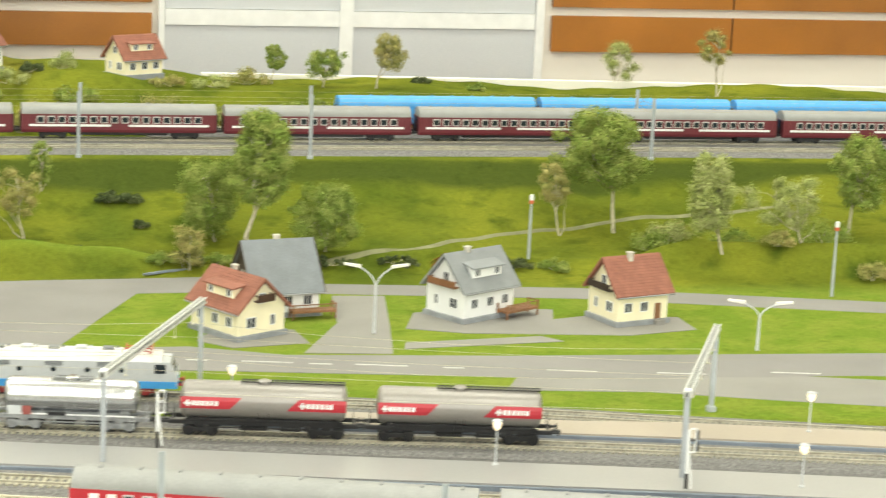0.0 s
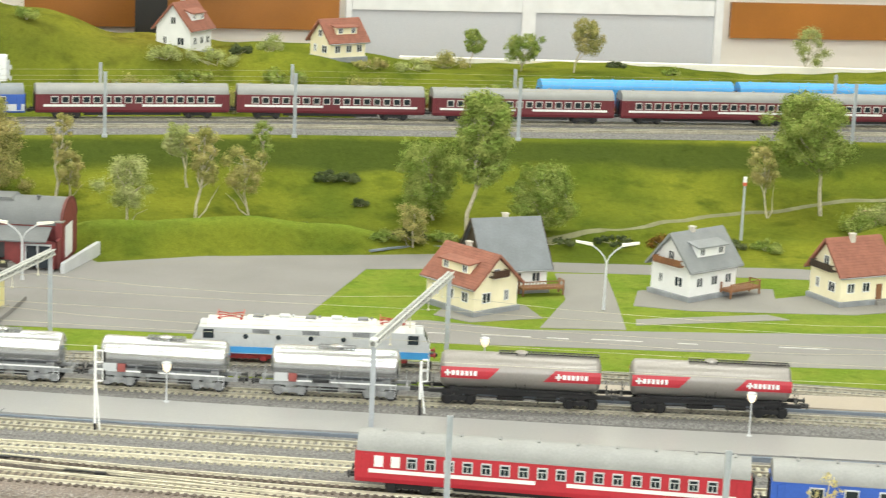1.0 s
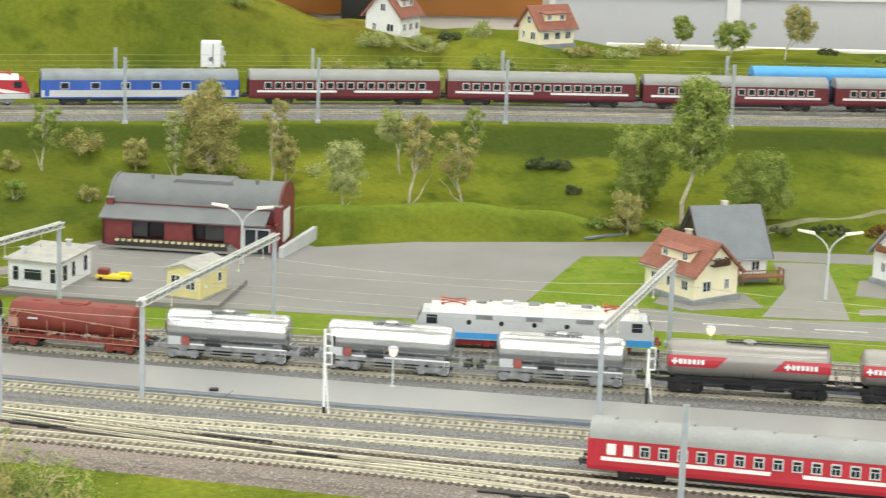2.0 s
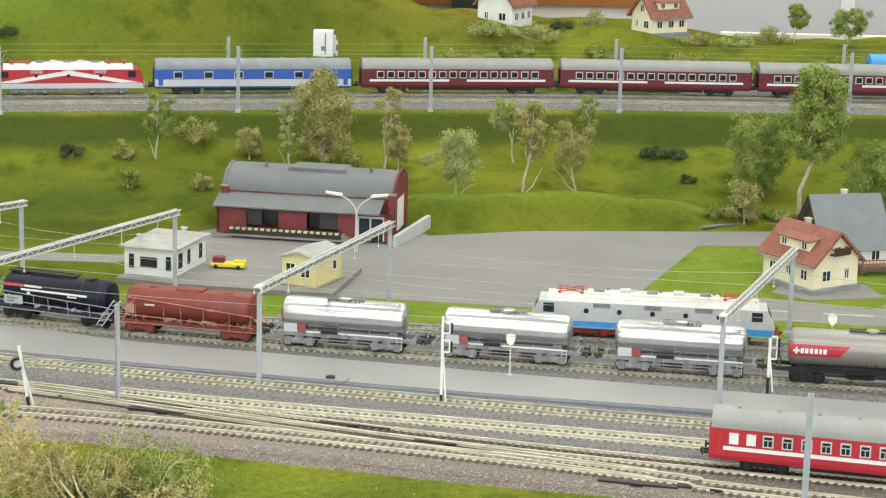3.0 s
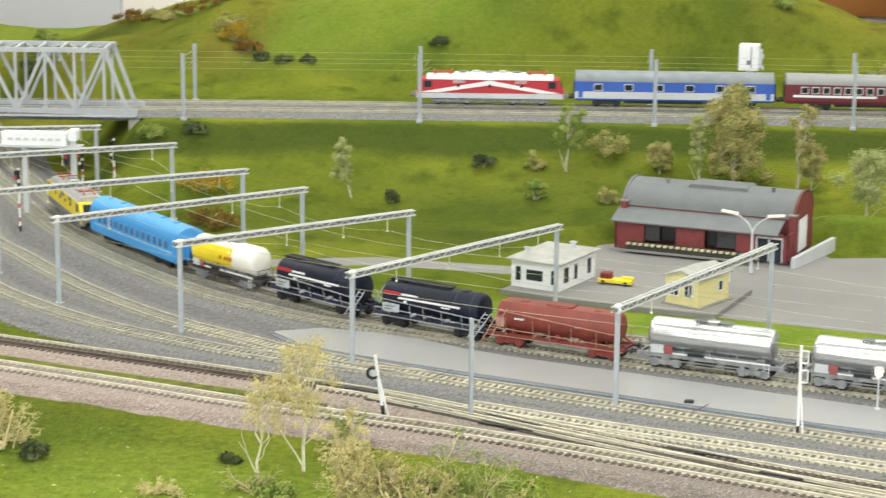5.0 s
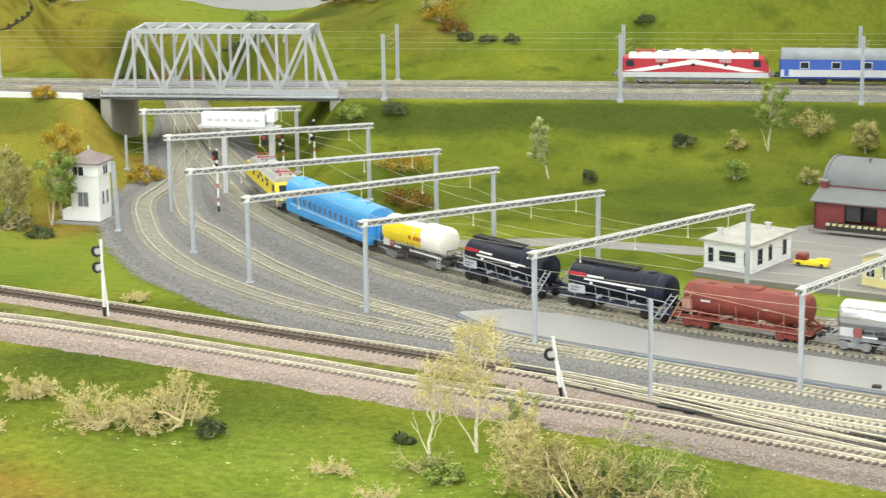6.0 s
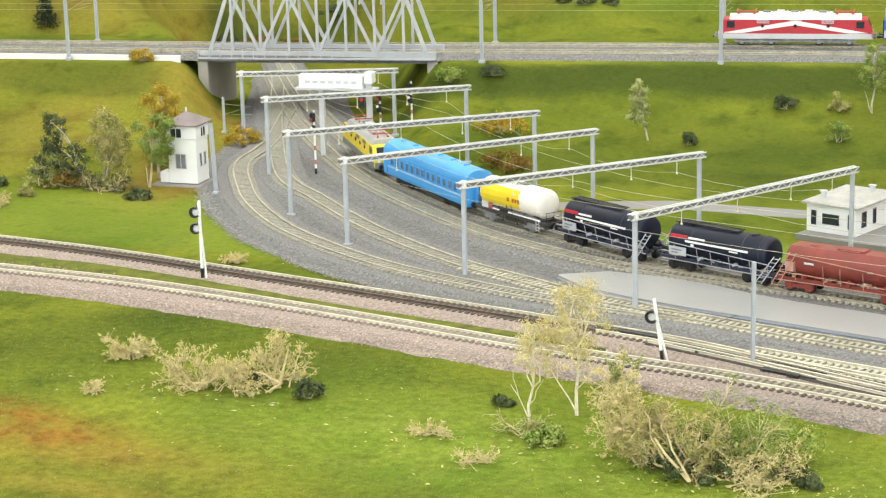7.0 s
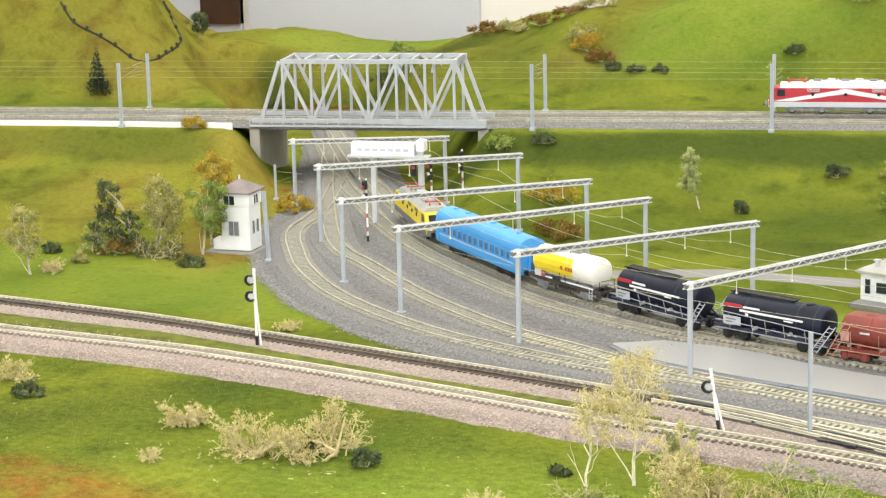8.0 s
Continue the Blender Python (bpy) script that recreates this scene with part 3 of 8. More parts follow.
# ---- roads, lot and platforms ----


def sheet(name, outline, z, material, label, cat, smoothed=True, thick=0.002):
    s = Shape()
    s.slab([tuple(p) for p in (spline(list(outline) + [outline[0]], 0.02)[:-1] if smoothed else outline)], z - thick, z)
    return tagged(part(name, s, material), label, cat, kind="structure")


sheet("parking_lot", [(-0.245, 2.10), (-0.13, 2.076), (0.2, 2.032), (0.7, 1.985), (1.0, 1.99), (2.1, 1.9), (2.1, 2.06), (1.06, 2.078), (0.65, 2.072), (0.42, 2.078), (0.325, 2.112), (0.193, 2.104), (0.283, 2.345), (0.362, 2.351), (0.38, 2.43), (0.30, 2.42), (0.10, 2.40), (-0.02, 2.36), (-0.06, 2.42), (-0.27, 2.42), (-0.285, 2.30), (-0.25, 2.235)], 0.00036, ASPHALT, "wide grey asphalt lot and street", "road", smoothed=False, thick=0.004)
sheet("back_road", [(0.36, 2.352), (0.5, 2.345), (0.78, 2.325), (1.1, 2.262), (1.7, 2.15), (2.1, 2.1), (2.1, 2.16), (1.72, 2.21), (1.14, 2.312), (0.8, 2.378), (0.5, 2.395), (0.37, 2.43)], 0.00024, ASPHALT, "narrow grey asphalt lane behind the houses", "road", smoothed=False, thick=0.004)
sheet("field_lane", [(-0.262, 2.285), (-0.252, 2.240), (-0.35, 2.192), (-0.49, 2.195), (-0.565, 2.166), (-0.62, 2.150), (-0.625, 2.182), (-0.573, 2.204), (-0.50, 2.230), (-0.354, 2.228)], 0.00024, ASPHALT, "narrow grey lane across the grass behind the hut", "road", smoothed=False, thick=0.004)
sheet("side_road", [(0.62, 1.945), (0.76, 1.935), (0.89, 1.90), (1.6, 1.74), (1.62, 1.80), (1.03, 1.97), (0.92, 1.992), (0.64, 1.993)], 0.00024, PAVED, "pale tan paved lane beside the street", "road", smoothed=False, thick=0.004)
for yard in ([(0.44, 2.085), (0.53, 2.08), (0.545, 2.20), (0.56, 2.335), (0.50, 2.335), (0.49, 2.21)], [(0.56, 2.185), (0.62, 2.165), (0.80, 2.155), (0.88, 2.18), (0.875, 2.235), (0.78, 2.245), (0.73, 2.225), (0.74, 2.27), (0.66, 2.285), (0.58, 2.255)], [(0.335, 2.135), (0.37, 2.105), (0.45, 2.125), (0.44, 2.18), (0.36, 2.19)], [(0.545, 2.10), (0.72, 2.13), (0.70, 2.152), (0.55, 2.125)]):
    sheet("paved_yard", yard, 0.0006, PAVED, "pale grey paved yard beside the houses", "pavement", smoothed=False, thick=0.004)


def platform(name, back, front, top, label):
    b, f = spline(back, 0.05), spline(front, 0.05)
    outline = [tuple(p) for p in b] + [tuple(p) for p in f[::-1]]
    s = Shape()
    s.slab(outline, 0.0, 0.008)
    ob = tagged(part(name, s, top), label, "platform", kind="structure")
    s = Shape()
    s.sweep([(p[0], p[1], 0.0) for p in f], [(-0.0035, 0.0), (-0.0035, 0.0065), (-0.0005, 0.0065), (-0.0005, 0.0)])
    part("platform_edge", s, PLATFORM_EDGE, ob, "blue-grey edge strip")
    return ob


platform("platform", [(-0.502, 1.882), (-0.475, 1.905), (-0.381, 1.897), (-0.29, 1.862), (-0.145, 1.831), (0.1, 1.779), (0.42, 1.72), (0.85, 1.645), (1.9, 1.43)], [(-0.502, 1.878), (-0.477, 1.852), (-0.39, 1.82), (-0.27, 1.792), (-0.139, 1.763), (0.02, 1.73), (0.22, 1.697), (0.42, 1.66), (0.85, 1.585), (1.9, 1.37)], PLATFORM, "long smooth grey station platform with blue-grey edge")
platform("platform", [(0.32, 1.872), (0.64, 1.818), (0.86, 1.787), (1.9, 1.58)], [(0.32, 1.838), (0.63, 1.779), (0.88, 1.735), (1.9, 1.53)], PLATFORM_TAN, "pale tan station platform behind the tank train")

for ax, ay, bx, by in ((-0.312, 1.801, -0.323, 1.770), (-0.080, 1.760, -0.092, 1.728)):
    s = Shape()
    s.bar((ax, ay, 0.0081), (bx, by, 0.0081), 0.0006, 0.0004)
    tagged(part("platform_seam", s, mat("dark_joint_filler", (0.12, 0.12, 0.12), 0.9)), "thin dark joint across the grey platform", "joint", "platform joints", kind="structure")

# ---- tracks ----
TRACKS = {
    "tank_track": [(-1.32, 2.93), (-1.20, 2.74), (-1.084, 2.568), (-0.95, 2.386), (-0.839, 2.24), (-0.747, 2.155), (-0.641, 2.07), (-0.526, 2.003), (-0.423, 1.95), (-0.28, 1.900), (-0.14, 1.868), (0.0, 1.843), (0.15, 1.816), (0.30, 1.793), (0.46, 1.770), (0.61, 1.748), (1.0, 1.675), (2.1, 1.44)],
    "third_track": [(-1.27, 2.80), (-1.17, 2.64), (-1.087, 2.508), (-1.039, 2.444), (-0.951, 2.325), (-0.852, 2.207), (-0.757, 2.117), (-0.66, 2.038), (-0.579, 1.987), (-0.47, 1.938), (-0.36, 1.912), (-0.28, 1.8985)],
    "second_track": [(-1.22, 2.72), (-1.078, 2.435), (-0.947, 2.198), (-0.859, 2.105), (-0.762, 2.011), (-0.684, 1.948), (-0.601, 1.892), (-0.531, 1.858), (-0.465, 1.826), (-0.337, 1.785), (-0.235, 1.759), (-0.088, 1.726), (0.053, 1.695), (0.213, 1.662), (0.6, 1.59), (2.1, 1.30)],
    "outer_track": [(-1.13, 2.58), (-1.049, 2.363), (-1.023, 2.242), (-0.964, 2.135), (-0.911, 2.059), (-0.837, 1.979), (-0.755, 1.917), (-0.679, 1.872), (-0.609, 1.843), (-0.514, 1.813), (-0.423, 1.795), (-0.337, 1.785)],
    "siding_track": [(-0.277, 1.711), (-0.179, 1.688), (-0.085, 1.669), (0.03, 1.647), (0.207, 1.611), (0.6, 1.53), (2.1, 1.23)],
    "throat_track": [(-2.2, 1.93), (-1.6, 1.885), (-1.075, 1.844), (-0.937, 1.829), (-0.834, 1.811), (-0.731, 1.793), (-0.605, 1.770), (-0.49, 1.748), (-0.354, 1.720), (-0.272, 1.694), (-0.176, 1.661), (-0.083, 1.632), (0.03, 1.599), (0.138, 1.571), (0.305, 1.532), (0.6, 1.465), (2.1, 1.14)],
    "front_track": [(-2.2, 1.775), (-1.5, 1.765), (-1.008, 1.746), (-0.882, 1.740), (-0.785, 1.728), (-0.692, 1.713), (-0.572, 1.690), (-0.459, 1.667), (-0.313, 1.645), (-0.218, 1.627), (-0.126, 1.605), (-0.015, 1.577), (0.093, 1.548), (0.177, 1.522), (0.4, 1.455), (2.1, 1.03)],
    "loco_track": [(-0.62, 2.12), (-0.50, 2.03), (-0.42, 1.992), (-0.32, 1.962), (-0.1, 1.945), (0.19, 1.920), (0.40, 1.895), (0.66, 1.84), (0.9, 1.785), (2.1, 1.53)],
}
UP_FRONT = np.stack([UPPER[:, 0], UPPER[:, 1] + 0.052], 1)[np.abs(UPPER[:, 0] + 0.08) < 2.2]
UP_THIRD = np.stack([UPPER[:, 0], UPPER[:, 1] + 0.190], 1)[(UPPER[:, 0] > 0.3) & (UPPER[:, 0] < 2.12)]
UP_REAR = np.stack([UPPER[:, 0], UPPER[:, 1] + 0.112], 1)[np.abs(UPPER[:, 0] + 0.08) < 2.2]
OUTER = spline(TRACKS["outer_track"][1:], 0.02)
rim_out = []
for i in range(len(OUTER)):
    d = OUTER[min(i + 1, len(OUTER) - 1)] - OUTER[max(i - 1, 0)]
    n = np.array([d[1], -d[0]]) / np.linalg.norm(d)
    if OUTER[i][0] < -0.50:
        rim_out.append(tuple(OUTER[i] + n * (0.047 + 0.0012 * math.sin(i * 0.9) + 0.0008 * math.sin(i * 2.3))))
BED = [(-0.2, 1.685), (0.2, 1.575), (0.8, 1.43), (2.1, 1.12), (2.1, 1.60), (0.9, 1.80), (0.3, 1.86), (-0.1, 1.915), (-0.4, 1.985), (-0.62, 2.10), (-0.80, 2.25), (-0.93, 2.42), (-1.05, 2.60), (-1.15, 2.78), (-1.28, 2.76), (-1.19, 2.56)]
sheet("gravel_bed", BED + rim_out, 0.0015, BALLAST_BED, "grey gravel bed under the station tracks", "gravel", smoothed=False, thick=0.003)
LINES = {}
SLEEPER_DUSTY = mat("dusty_brown_sleeper", (0.25, 0.205, 0.175), 0.9, dark=0.7, scale=300)


def sleeper_shape(l=0.029):
    s = Shape()
    s.box(-0.0016, 0.0016, -l / 2, l / 2, -0.0012, 0.0012, 0.0004)
    return s


def track(name, line, z, ballast, sleeper, rail, label, near=None, seed=0, pitch=0.0066, front=0.026, rear=0.026, infill=None, shade_to=None):
    """Ballast bank, sleepers and two rails along a line; near: the stretch of x in which each sleeper stands alone."""
    root = thing(name, label, "railway track", group="tracks", kind="structure")
    z += 0.0009
    pts = [(p[0], p[1], z) for p in line]
    s = Shape()
    s.sweep(pts, [(-front - 0.008, -0.006), (-front, 0.0 if front < 0.03 else -0.0015), (-0.02, 0.0), (rear, 0.0), (rear + 0.008, -0.006)])
    if front > 0.03:
        for k in range(0, len(s.v), 5):
            vx, vy, vz = s.v[k]
            s.v[k] = (vx, vy + 0.0045 * noise.noise(Vector((vx * 38, vy * 38, 2.0))) + 0.003 * noise.noise(Vector((vx * 120, vy * 90, 5.0))), vz)
    part("ballast", s, ballast, root)
    zt = z + 0.0017
    if infill:
        s = Shape()
        s.sweep(pts, [(-0.0068, 0.0), (-0.0066, 0.0009), (0.0066, 0.0009), (0.0068, 0.0)])
        part("ballast_infill", s, infill, root, "dusty ballast between the rails")
    for side in (-0.00825, 0.00825):
        # West of the given x the front rail's shade is painted as dark colour.
        for worn in (False, True) if shade_to else (False,):
            run = line if not shade_to else [p for p in line if (p[0] < shade_to + 0.012 if worn else p[0] > shade_to)]
            s = Shape()
            s.sweep([(p[0], p[1], zt - 0.0014) for p in run], [(side - 0.0010, 0), (side - 0.0004, 0.0012), (side - 0.0009, 0.0019), (side - 0.0009, 0.0028), (side + 0.0009, 0.0028), (side + 0.0009, 0.0019), (side + 0.0004, 0.0012), (side + 0.0010, 0)])
            part("rail", s, RAIL_SHADE if worn and side < 0 else rail, root)
    far = np.r_[0, np.cumsum(np.hypot(*np.diff(line, axis=0).T))]
    rest, me = Shape(), sleeper_shape().mesh("sleeper", sleeper)
    rng = random.Random(seed)
    for d in np.arange(0.004, far[-1], pitch):
        x, y = np.interp(d, far, line[:, 0]), np.interp(d, far, line[:, 1])
        x2, y2 = np.interp(d + 0.004, far, line[:, 0]), np.interp(d + 0.004, far, line[:, 1])
        m = pose(x, y, z + (0.0 if sleeper is SLEEPER_DARK else 0.0004) + rng.uniform(-0.0001, 0.0001), 0, 0, math.degrees(math.atan2(y2 - y, x2 - x)) + rng.uniform(-1.5, 1.5))
        if near and near[0] < x < near[1]:
            part("sleeper", me, None, root, at=m)
        elif -1.6 < x < 1.4:
            t = sleeper_shape()
            rest.add([m @ Vector(v) for v in t.v], t.f)
    if rest.v:
        tagged(part("sleepers", rest, SLEEPER_GREY if sleeper is SLEEPER else SLEEPER_DARK if shade_to else SLEEPER_DUSTY, root), kind="stuff")
    return root


SPEC = {
    "tank_track": (0.0040, BALLAST, SLEEPER, RAIL, (-0.42, 0.30)),
    "third_track": (0.0036, BALLAST, SLEEPER, RAIL, None),
    "second_track": (0.0043, BALLAST, SLEEPER, RAIL, (-0.60, 0.60)),
    "outer_track": (0.0038, BALLAST, SLEEPER, RAIL, None),
    "siding_track": (0.0034, BALLAST, SLEEPER, RAIL_BRIGHT, (-0.40, 0.60)),
    "throat_track": (0.0037, BALLAST_PINK, SLEEPER_DARK, RAIL_BRIGHT, (-0.42, 0.30)),
    "front_track": (0.0041, BALLAST_PINK, SLEEPER_DARK, RAIL_BRIGHT, (-0.42, 0.35)),
    "loco_track": (0.0033, BALLAST, SLEEPER, RAIL, None),
}
INFILL = {
    "front_track": mat("dusty_tan_infill", (0.33, 0.29, 0.22), 0.95, dark=0.6, scale=260, bump=0.8, fine=900, spec=0.2, grain=0.3),
    "throat_track": mat("dark_brown_infill", (0.085, 0.068, 0.052), 0.95, dark=0.5, scale=200, bump=0.8, fine=900, spec=0.2, grain=0.3),
}
for seed, (key, pts) in enumerate(TRACKS.items()):
    LINES[key] = spline(pts, 0.012)
    z, ba, sl, ra, near = SPEC[key]
    wide = ({"front_track": 0.044}.get(key, 0.036), 0.012) if ba is BALLAST_PINK else (0.026, 0.026)
    track(key, LINES[key], z, ba, sl, ra, "model railway track with sleepers on gravel ballast", near, seed, front=wide[0], rear=wide[1], infill=INFILL.get(key), shade_to=-0.42 if key == "throat_track" else None)
for key, line in (("upper_front_track", UP_FRONT), ("upper_rear_track", UP_REAR), ("upper_third_track", UP_THIRD)):
    LINES[key] = spline(line[::6], 0.012)
    track(key, LINES[key], BENCH + (0.008 if "third" in key else 0.004), BALLAST, SLEEPER, RAIL, "upper model railway track on a grey gravel bench", None, 20)


verge = spline([(-1.9, 1.850), (-1.25, 1.803), (-1.05, 1.787), (-0.92, 1.779), (-0.78, 1.752), (-0.65, 1.722), (-0.54, 1.705), (-0.46, 1.694), (-0.39, 1.680)], 0.012)
s = Shape()
for p in verge:
    w = 0.0105 * min(1.0, (-0.37 - p[0]) / 0.22) * (1 + 0.35 * noise.noise(Vector((p[0] * 40, 1.0, 0.0))))
    s.v += [(p[0], p[1] + e * w * q, z) for e, q, z in ((-1, 1.25, 0.0025), (-1, 0.8, 0.0056), (1, 0.8, 0.0058), (1, 1.25, 0.0025))]
s.f = [(4 * i + k, 4 * i + k + 1, 4 * i + k + 5, 4 * i + k + 4) for i in range(len(verge) - 1) for k in range(3)]
VERGE = mat("mossy_green_verge", (0.17, 0.19, 0.035), 0.95, scale=90, bump=0.9, fine=700, spec=0.05, other=(0.095, 0.105, 0.03), grain=0.4)
tagged(part("grass_verge", s, VERGE, smooth=True), "narrow green verge of moss between two tracks", "verge", kind="structure")


crossing = thing("crossover_rails", "worn nickel crossover rails between two station tracks", "railway track", group="tracks", kind="structure")
for pts in ([(-0.36, 1.716), (-0.27, 1.686), (-0.17, 1.648), (-0.06, 1.608), (0.05, 1.570), (0.16, 1.531)],):
    line = spline(pts, 0.012)
    for side in (-0.00825, 0.00825):
        s = Shape()
        s.sweep([(p[0], p[1], 0.0050) for p in line], [(side - 0.0009, 0), (side - 0.0004, 0.0014), (side - 0.0009, 0.0028), (side + 0.0009, 0.0028), (side + 0.0004, 0.0014), (side + 0.0009, 0)])
        part("rail", s, RAIL_BRIGHT, crossing)
    # Dark brown bed under the crossover rails.
    s = Shape()
    s.sweep([(p[0], p[1], 0.0035) for p in line if -0.40 < p[0] < 0.22], [(-0.014, 0), (-0.012, 0.0021), (0.012, 0.0021), (0.014, 0)])
    part("oily_bed", s, mat("dark_brown_ballast", (0.085, 0.072, 0.06), 0.95, dark=0.45, scale=300, bump=0.8, fine=900), crossing, "dark brown bed between the rails")


def point_motor(x, y, yaw):
    """Black switch blade plate with its small motor box between the rails."""
    root = thing("point_motor", "black switch plate with a small motor box between the rails", "switch motor", pose(x, y, 0.0052, 0, 0, yaw), "switch motors")
    s = Shape()
    s.box(-0.030, 0.030, -0.0034, 0.0034, 0.0, 0.0014, 0.0004)
    part("blade_plate", s, BLACK, root)
    s = Shape()
    s.box(-0.005, 0.005, -0.0065, -0.0028, 0.0, 0.0024, 0.0006)
    part("motor_box", s, BLACK, root)


for x, y in ((-0.312, 1.698), (-0.227, 1.661), (-0.07, 1.637), (0.007, 1.596), (0.146, 1.513), (0.204, 1.504), (-0.387, 1.732), (-0.227, 1.678)):
    point_motor(x, y, -13)

# painted dashes on the street, a kerb round the corner of the lot
for x, y, l in ((0.399, 2.050, 0.050), (0.451, 2.042, 0.022), (0.511, 2.036, 0.052), (0.582, 2.025, 0.020), (0.70, 2.012, 0.05), (0.33, 2.058, 0.02), (0.81, 2.00, 0.05), (0.93, 2.0, 0.05)):
    s = Shape()
    s.box(-l / 2, l / 2, -0.0014, 0.0014, 0.0, 0.0006)
    ob = part("road_mark", s, mat("worn_white_road_paint", (0.62, 0.61, 0.58), 0.8, dark=0.7, scale=150))
    ob.matrix_basis = pose(x, y, 0.0003, 0, 0, -8)
    tagged(ob, "worn white dash painted on the grey street", "road mark", "road marks")
s = Shape()
s.sweep([(p[0], p[1], 0.002) for p in spline([(0.295, 2.428), (0.327, 2.448), (0.366, 2.46), (0.402, 2.452)], 0.01)], [(-0.002, 0), (-0.002, 0.0022), (0.002, 0.0022), (0.002, 0)])
tagged(part("lot_kerb", s, PLATFORM_EDGE), "low blue-grey kerb round the corner of the lot", "kerb", kind="structure")


def draped(name, pts, half, material, label, cat, lift=0.0016):
    """A narrow strip that follows the ground."""
    line = spline(pts, 0.012)
    v, f = [], []
    for i, p in enumerate(line):
        a, b = line[max(i - 1, 0)], line[min(i + 1, len(line) - 1)]
        d = (b - a) / np.linalg.norm(b - a)
        for o in (-1, -0.33, 0.33, 1):
            q = p + np.array([-d[1], d[0]]) * o * half
            v.append((q[0], q[1], float(height(np.array([q[0]]), np.array([q[1]]))[0]) + lift - (0.003 if abs(o) == 1 else 0)))
    f = [(4 * i + k, 4 * i + k + 1, 4 * i + k + 5, 4 * i + k + 4) for i in range(len(line) - 1) for k in range(3)]
    s = Shape()
    s.add(v, f)
    return tagged(part(name, s, material, smooth=True), label, cat, kind="structure")


draped("dirt_path", [(0.46, 2.455), (0.60, 2.507), (0.69, 2.578), (0.79, 2.622), (0.91, 2.658), (1.15, 2.70)], 0.0065, mat("grey_dirt", (0.24, 0.24, 0.13), 0.95, dark=0.7, scale=60, bump=0.5), "narrow grey dirt path climbing the bank", "path")
s = Shape()
s.sweep([(p[0], p[1] + 0.010, BENCH + 0.001) for p in UPPER if -2.28 < p[0] < -1.238], [(-0.004, -0.012), (-0.004, 0.006), (0.0, 0.006), (0.0, -0.012)])
tagged(part("parapet", s, WHITE), "low white concrete parapet along the upper track", "parapet", kind="structure")

# ---- overhead line masts and gantries ----


def mast(at, h, label="pale blue-grey steel overhead line mast", group="overhead line masts", arm=0.0):
    root = thing("overhead_line_mast", label, "mast", at, group)
    s = Shape()
    s.box(-0.0035, 0.0035, -0.0035, 0.0035, -0.003, 0.004, 0.0006)
    part("foot", s, MAST, root)
    s = Shape()
    for i in (-1, 1):
        s.box(i * 0.0017 - 0.0005, i * 0.0017 + 0.0005, -0.0014, 0.0014, 0.004, h)
    s.box(-0.0014, 0.0014, -0.0004, 0.0004, 0.004, h)
    part("post", s, MAST, root)
    if arm:
        s = Shape()
        s.bar((0, 0, h - 0.008), (0, arm, h - 0.012), 0.0005)
        s.bar((0, 0, h - 0.022), (0, arm * 0.9, h - 0.012), 0.0004)
        s.bar((0, arm * 0.3, h - 0.022), (0, arm, h - 0.022), 0.0004)
        part("bracket", s, BRONZE, root)
    return root


def gantry(front, rear, h):
    """Two posts and a lattice beam across the tracks."""
    (x0, y0), (x1, y1) = front, rear
    root = thing("catenary_gantry", "pale grey steel gantry with a lattice beam over the tracks", "gantry", None, "gantries")
    for x, y in (front, rear):
        s = Shape()
        s.box(x - 0.0021, x + 0.0021, y - 0.0019, y + 0.0019, 0.0, h + 0.002, 0.0005)
        part("post", s, MAST, root)
        s = Shape()
        s.box(x - 0.004, x + 0.004, y - 0.004, y + 0.004, -0.002, 0.005, 0.0006)
        part("foot", s, MAST, root)
    d = Vector((x1 - x0, y1 - y0, 0))
    n, L = d.normalized(), d.length
    side = Vector((-n.y, n.x, 0)) * 0.0026
    s = Shape()
    a, b = Vector((x0, y0, h)) - n * 0.006, Vector((x1, y1, h)) + n * 0.006
    for off in (side, -side):
        for dz in (0.0, 0.0048):
            s.bar(a + off + Vector((0, 0, dz)), b + off + Vector((0, 0, dz)), 0.0011, 0.0011)
    k = max(6, int(L / 0.007))
    for i in range(k):
        p, q = a + (b - a) * (i / k), a + (b - a) * ((i + 1) / k)
        up = Vector((0, 0, 0.0048))
        for off in (side, -side):
            s.bar(p + off + (up if i % 2 else up * 0), q + off + (up * 0 if i % 2 else up), 0.0007, 0.0007)
        s.bar(p + side, q - side, 0.0006, 0.0006)
        s.bar(p + side + up, q - side + up, 0.0006, 0.0006)
    part("lattice_beam", s, mat("pale_gantry_paint", (0.66, 0.67, 0.64), 0.5, dark=0.85), root)
    s = Shape()
    s.bar(a + Vector((0, 0, 0.0024)), b + Vector((0, 0, 0.0024)), 0.0030, 0.0034)
    part("beam_core", s, mat("grey_beam_core", (0.21, 0.215, 0.205), 0.6, dark=0.75, scale=120), root, "grey core of the beam")
    s = Shape()
    s.box(x0 - 0.0028, x0 + 0.0028, y0 - 0.0028, y0 + 0.0028, h + 0.0005, h + 0.0064, 0.0006)
    part("post_cap", s, WHITE, root, "white post cap")
    for f in (0.2, 0.45, 0.7, 0.9):
        s = Shape()
        p = Vector((x0, y0, h)) + d * f
        s.bar(p, p - Vector((0, 0, 0.012)), 0.0007)
        s.lathe(p - Vector((0, 0, 0.014)), (0, 0, 1), [(0, 0.0007), (0.001, 0.0014), (0.002, 0.0007)], 6)
        part("hanger", s, WIRE, root)
    return root


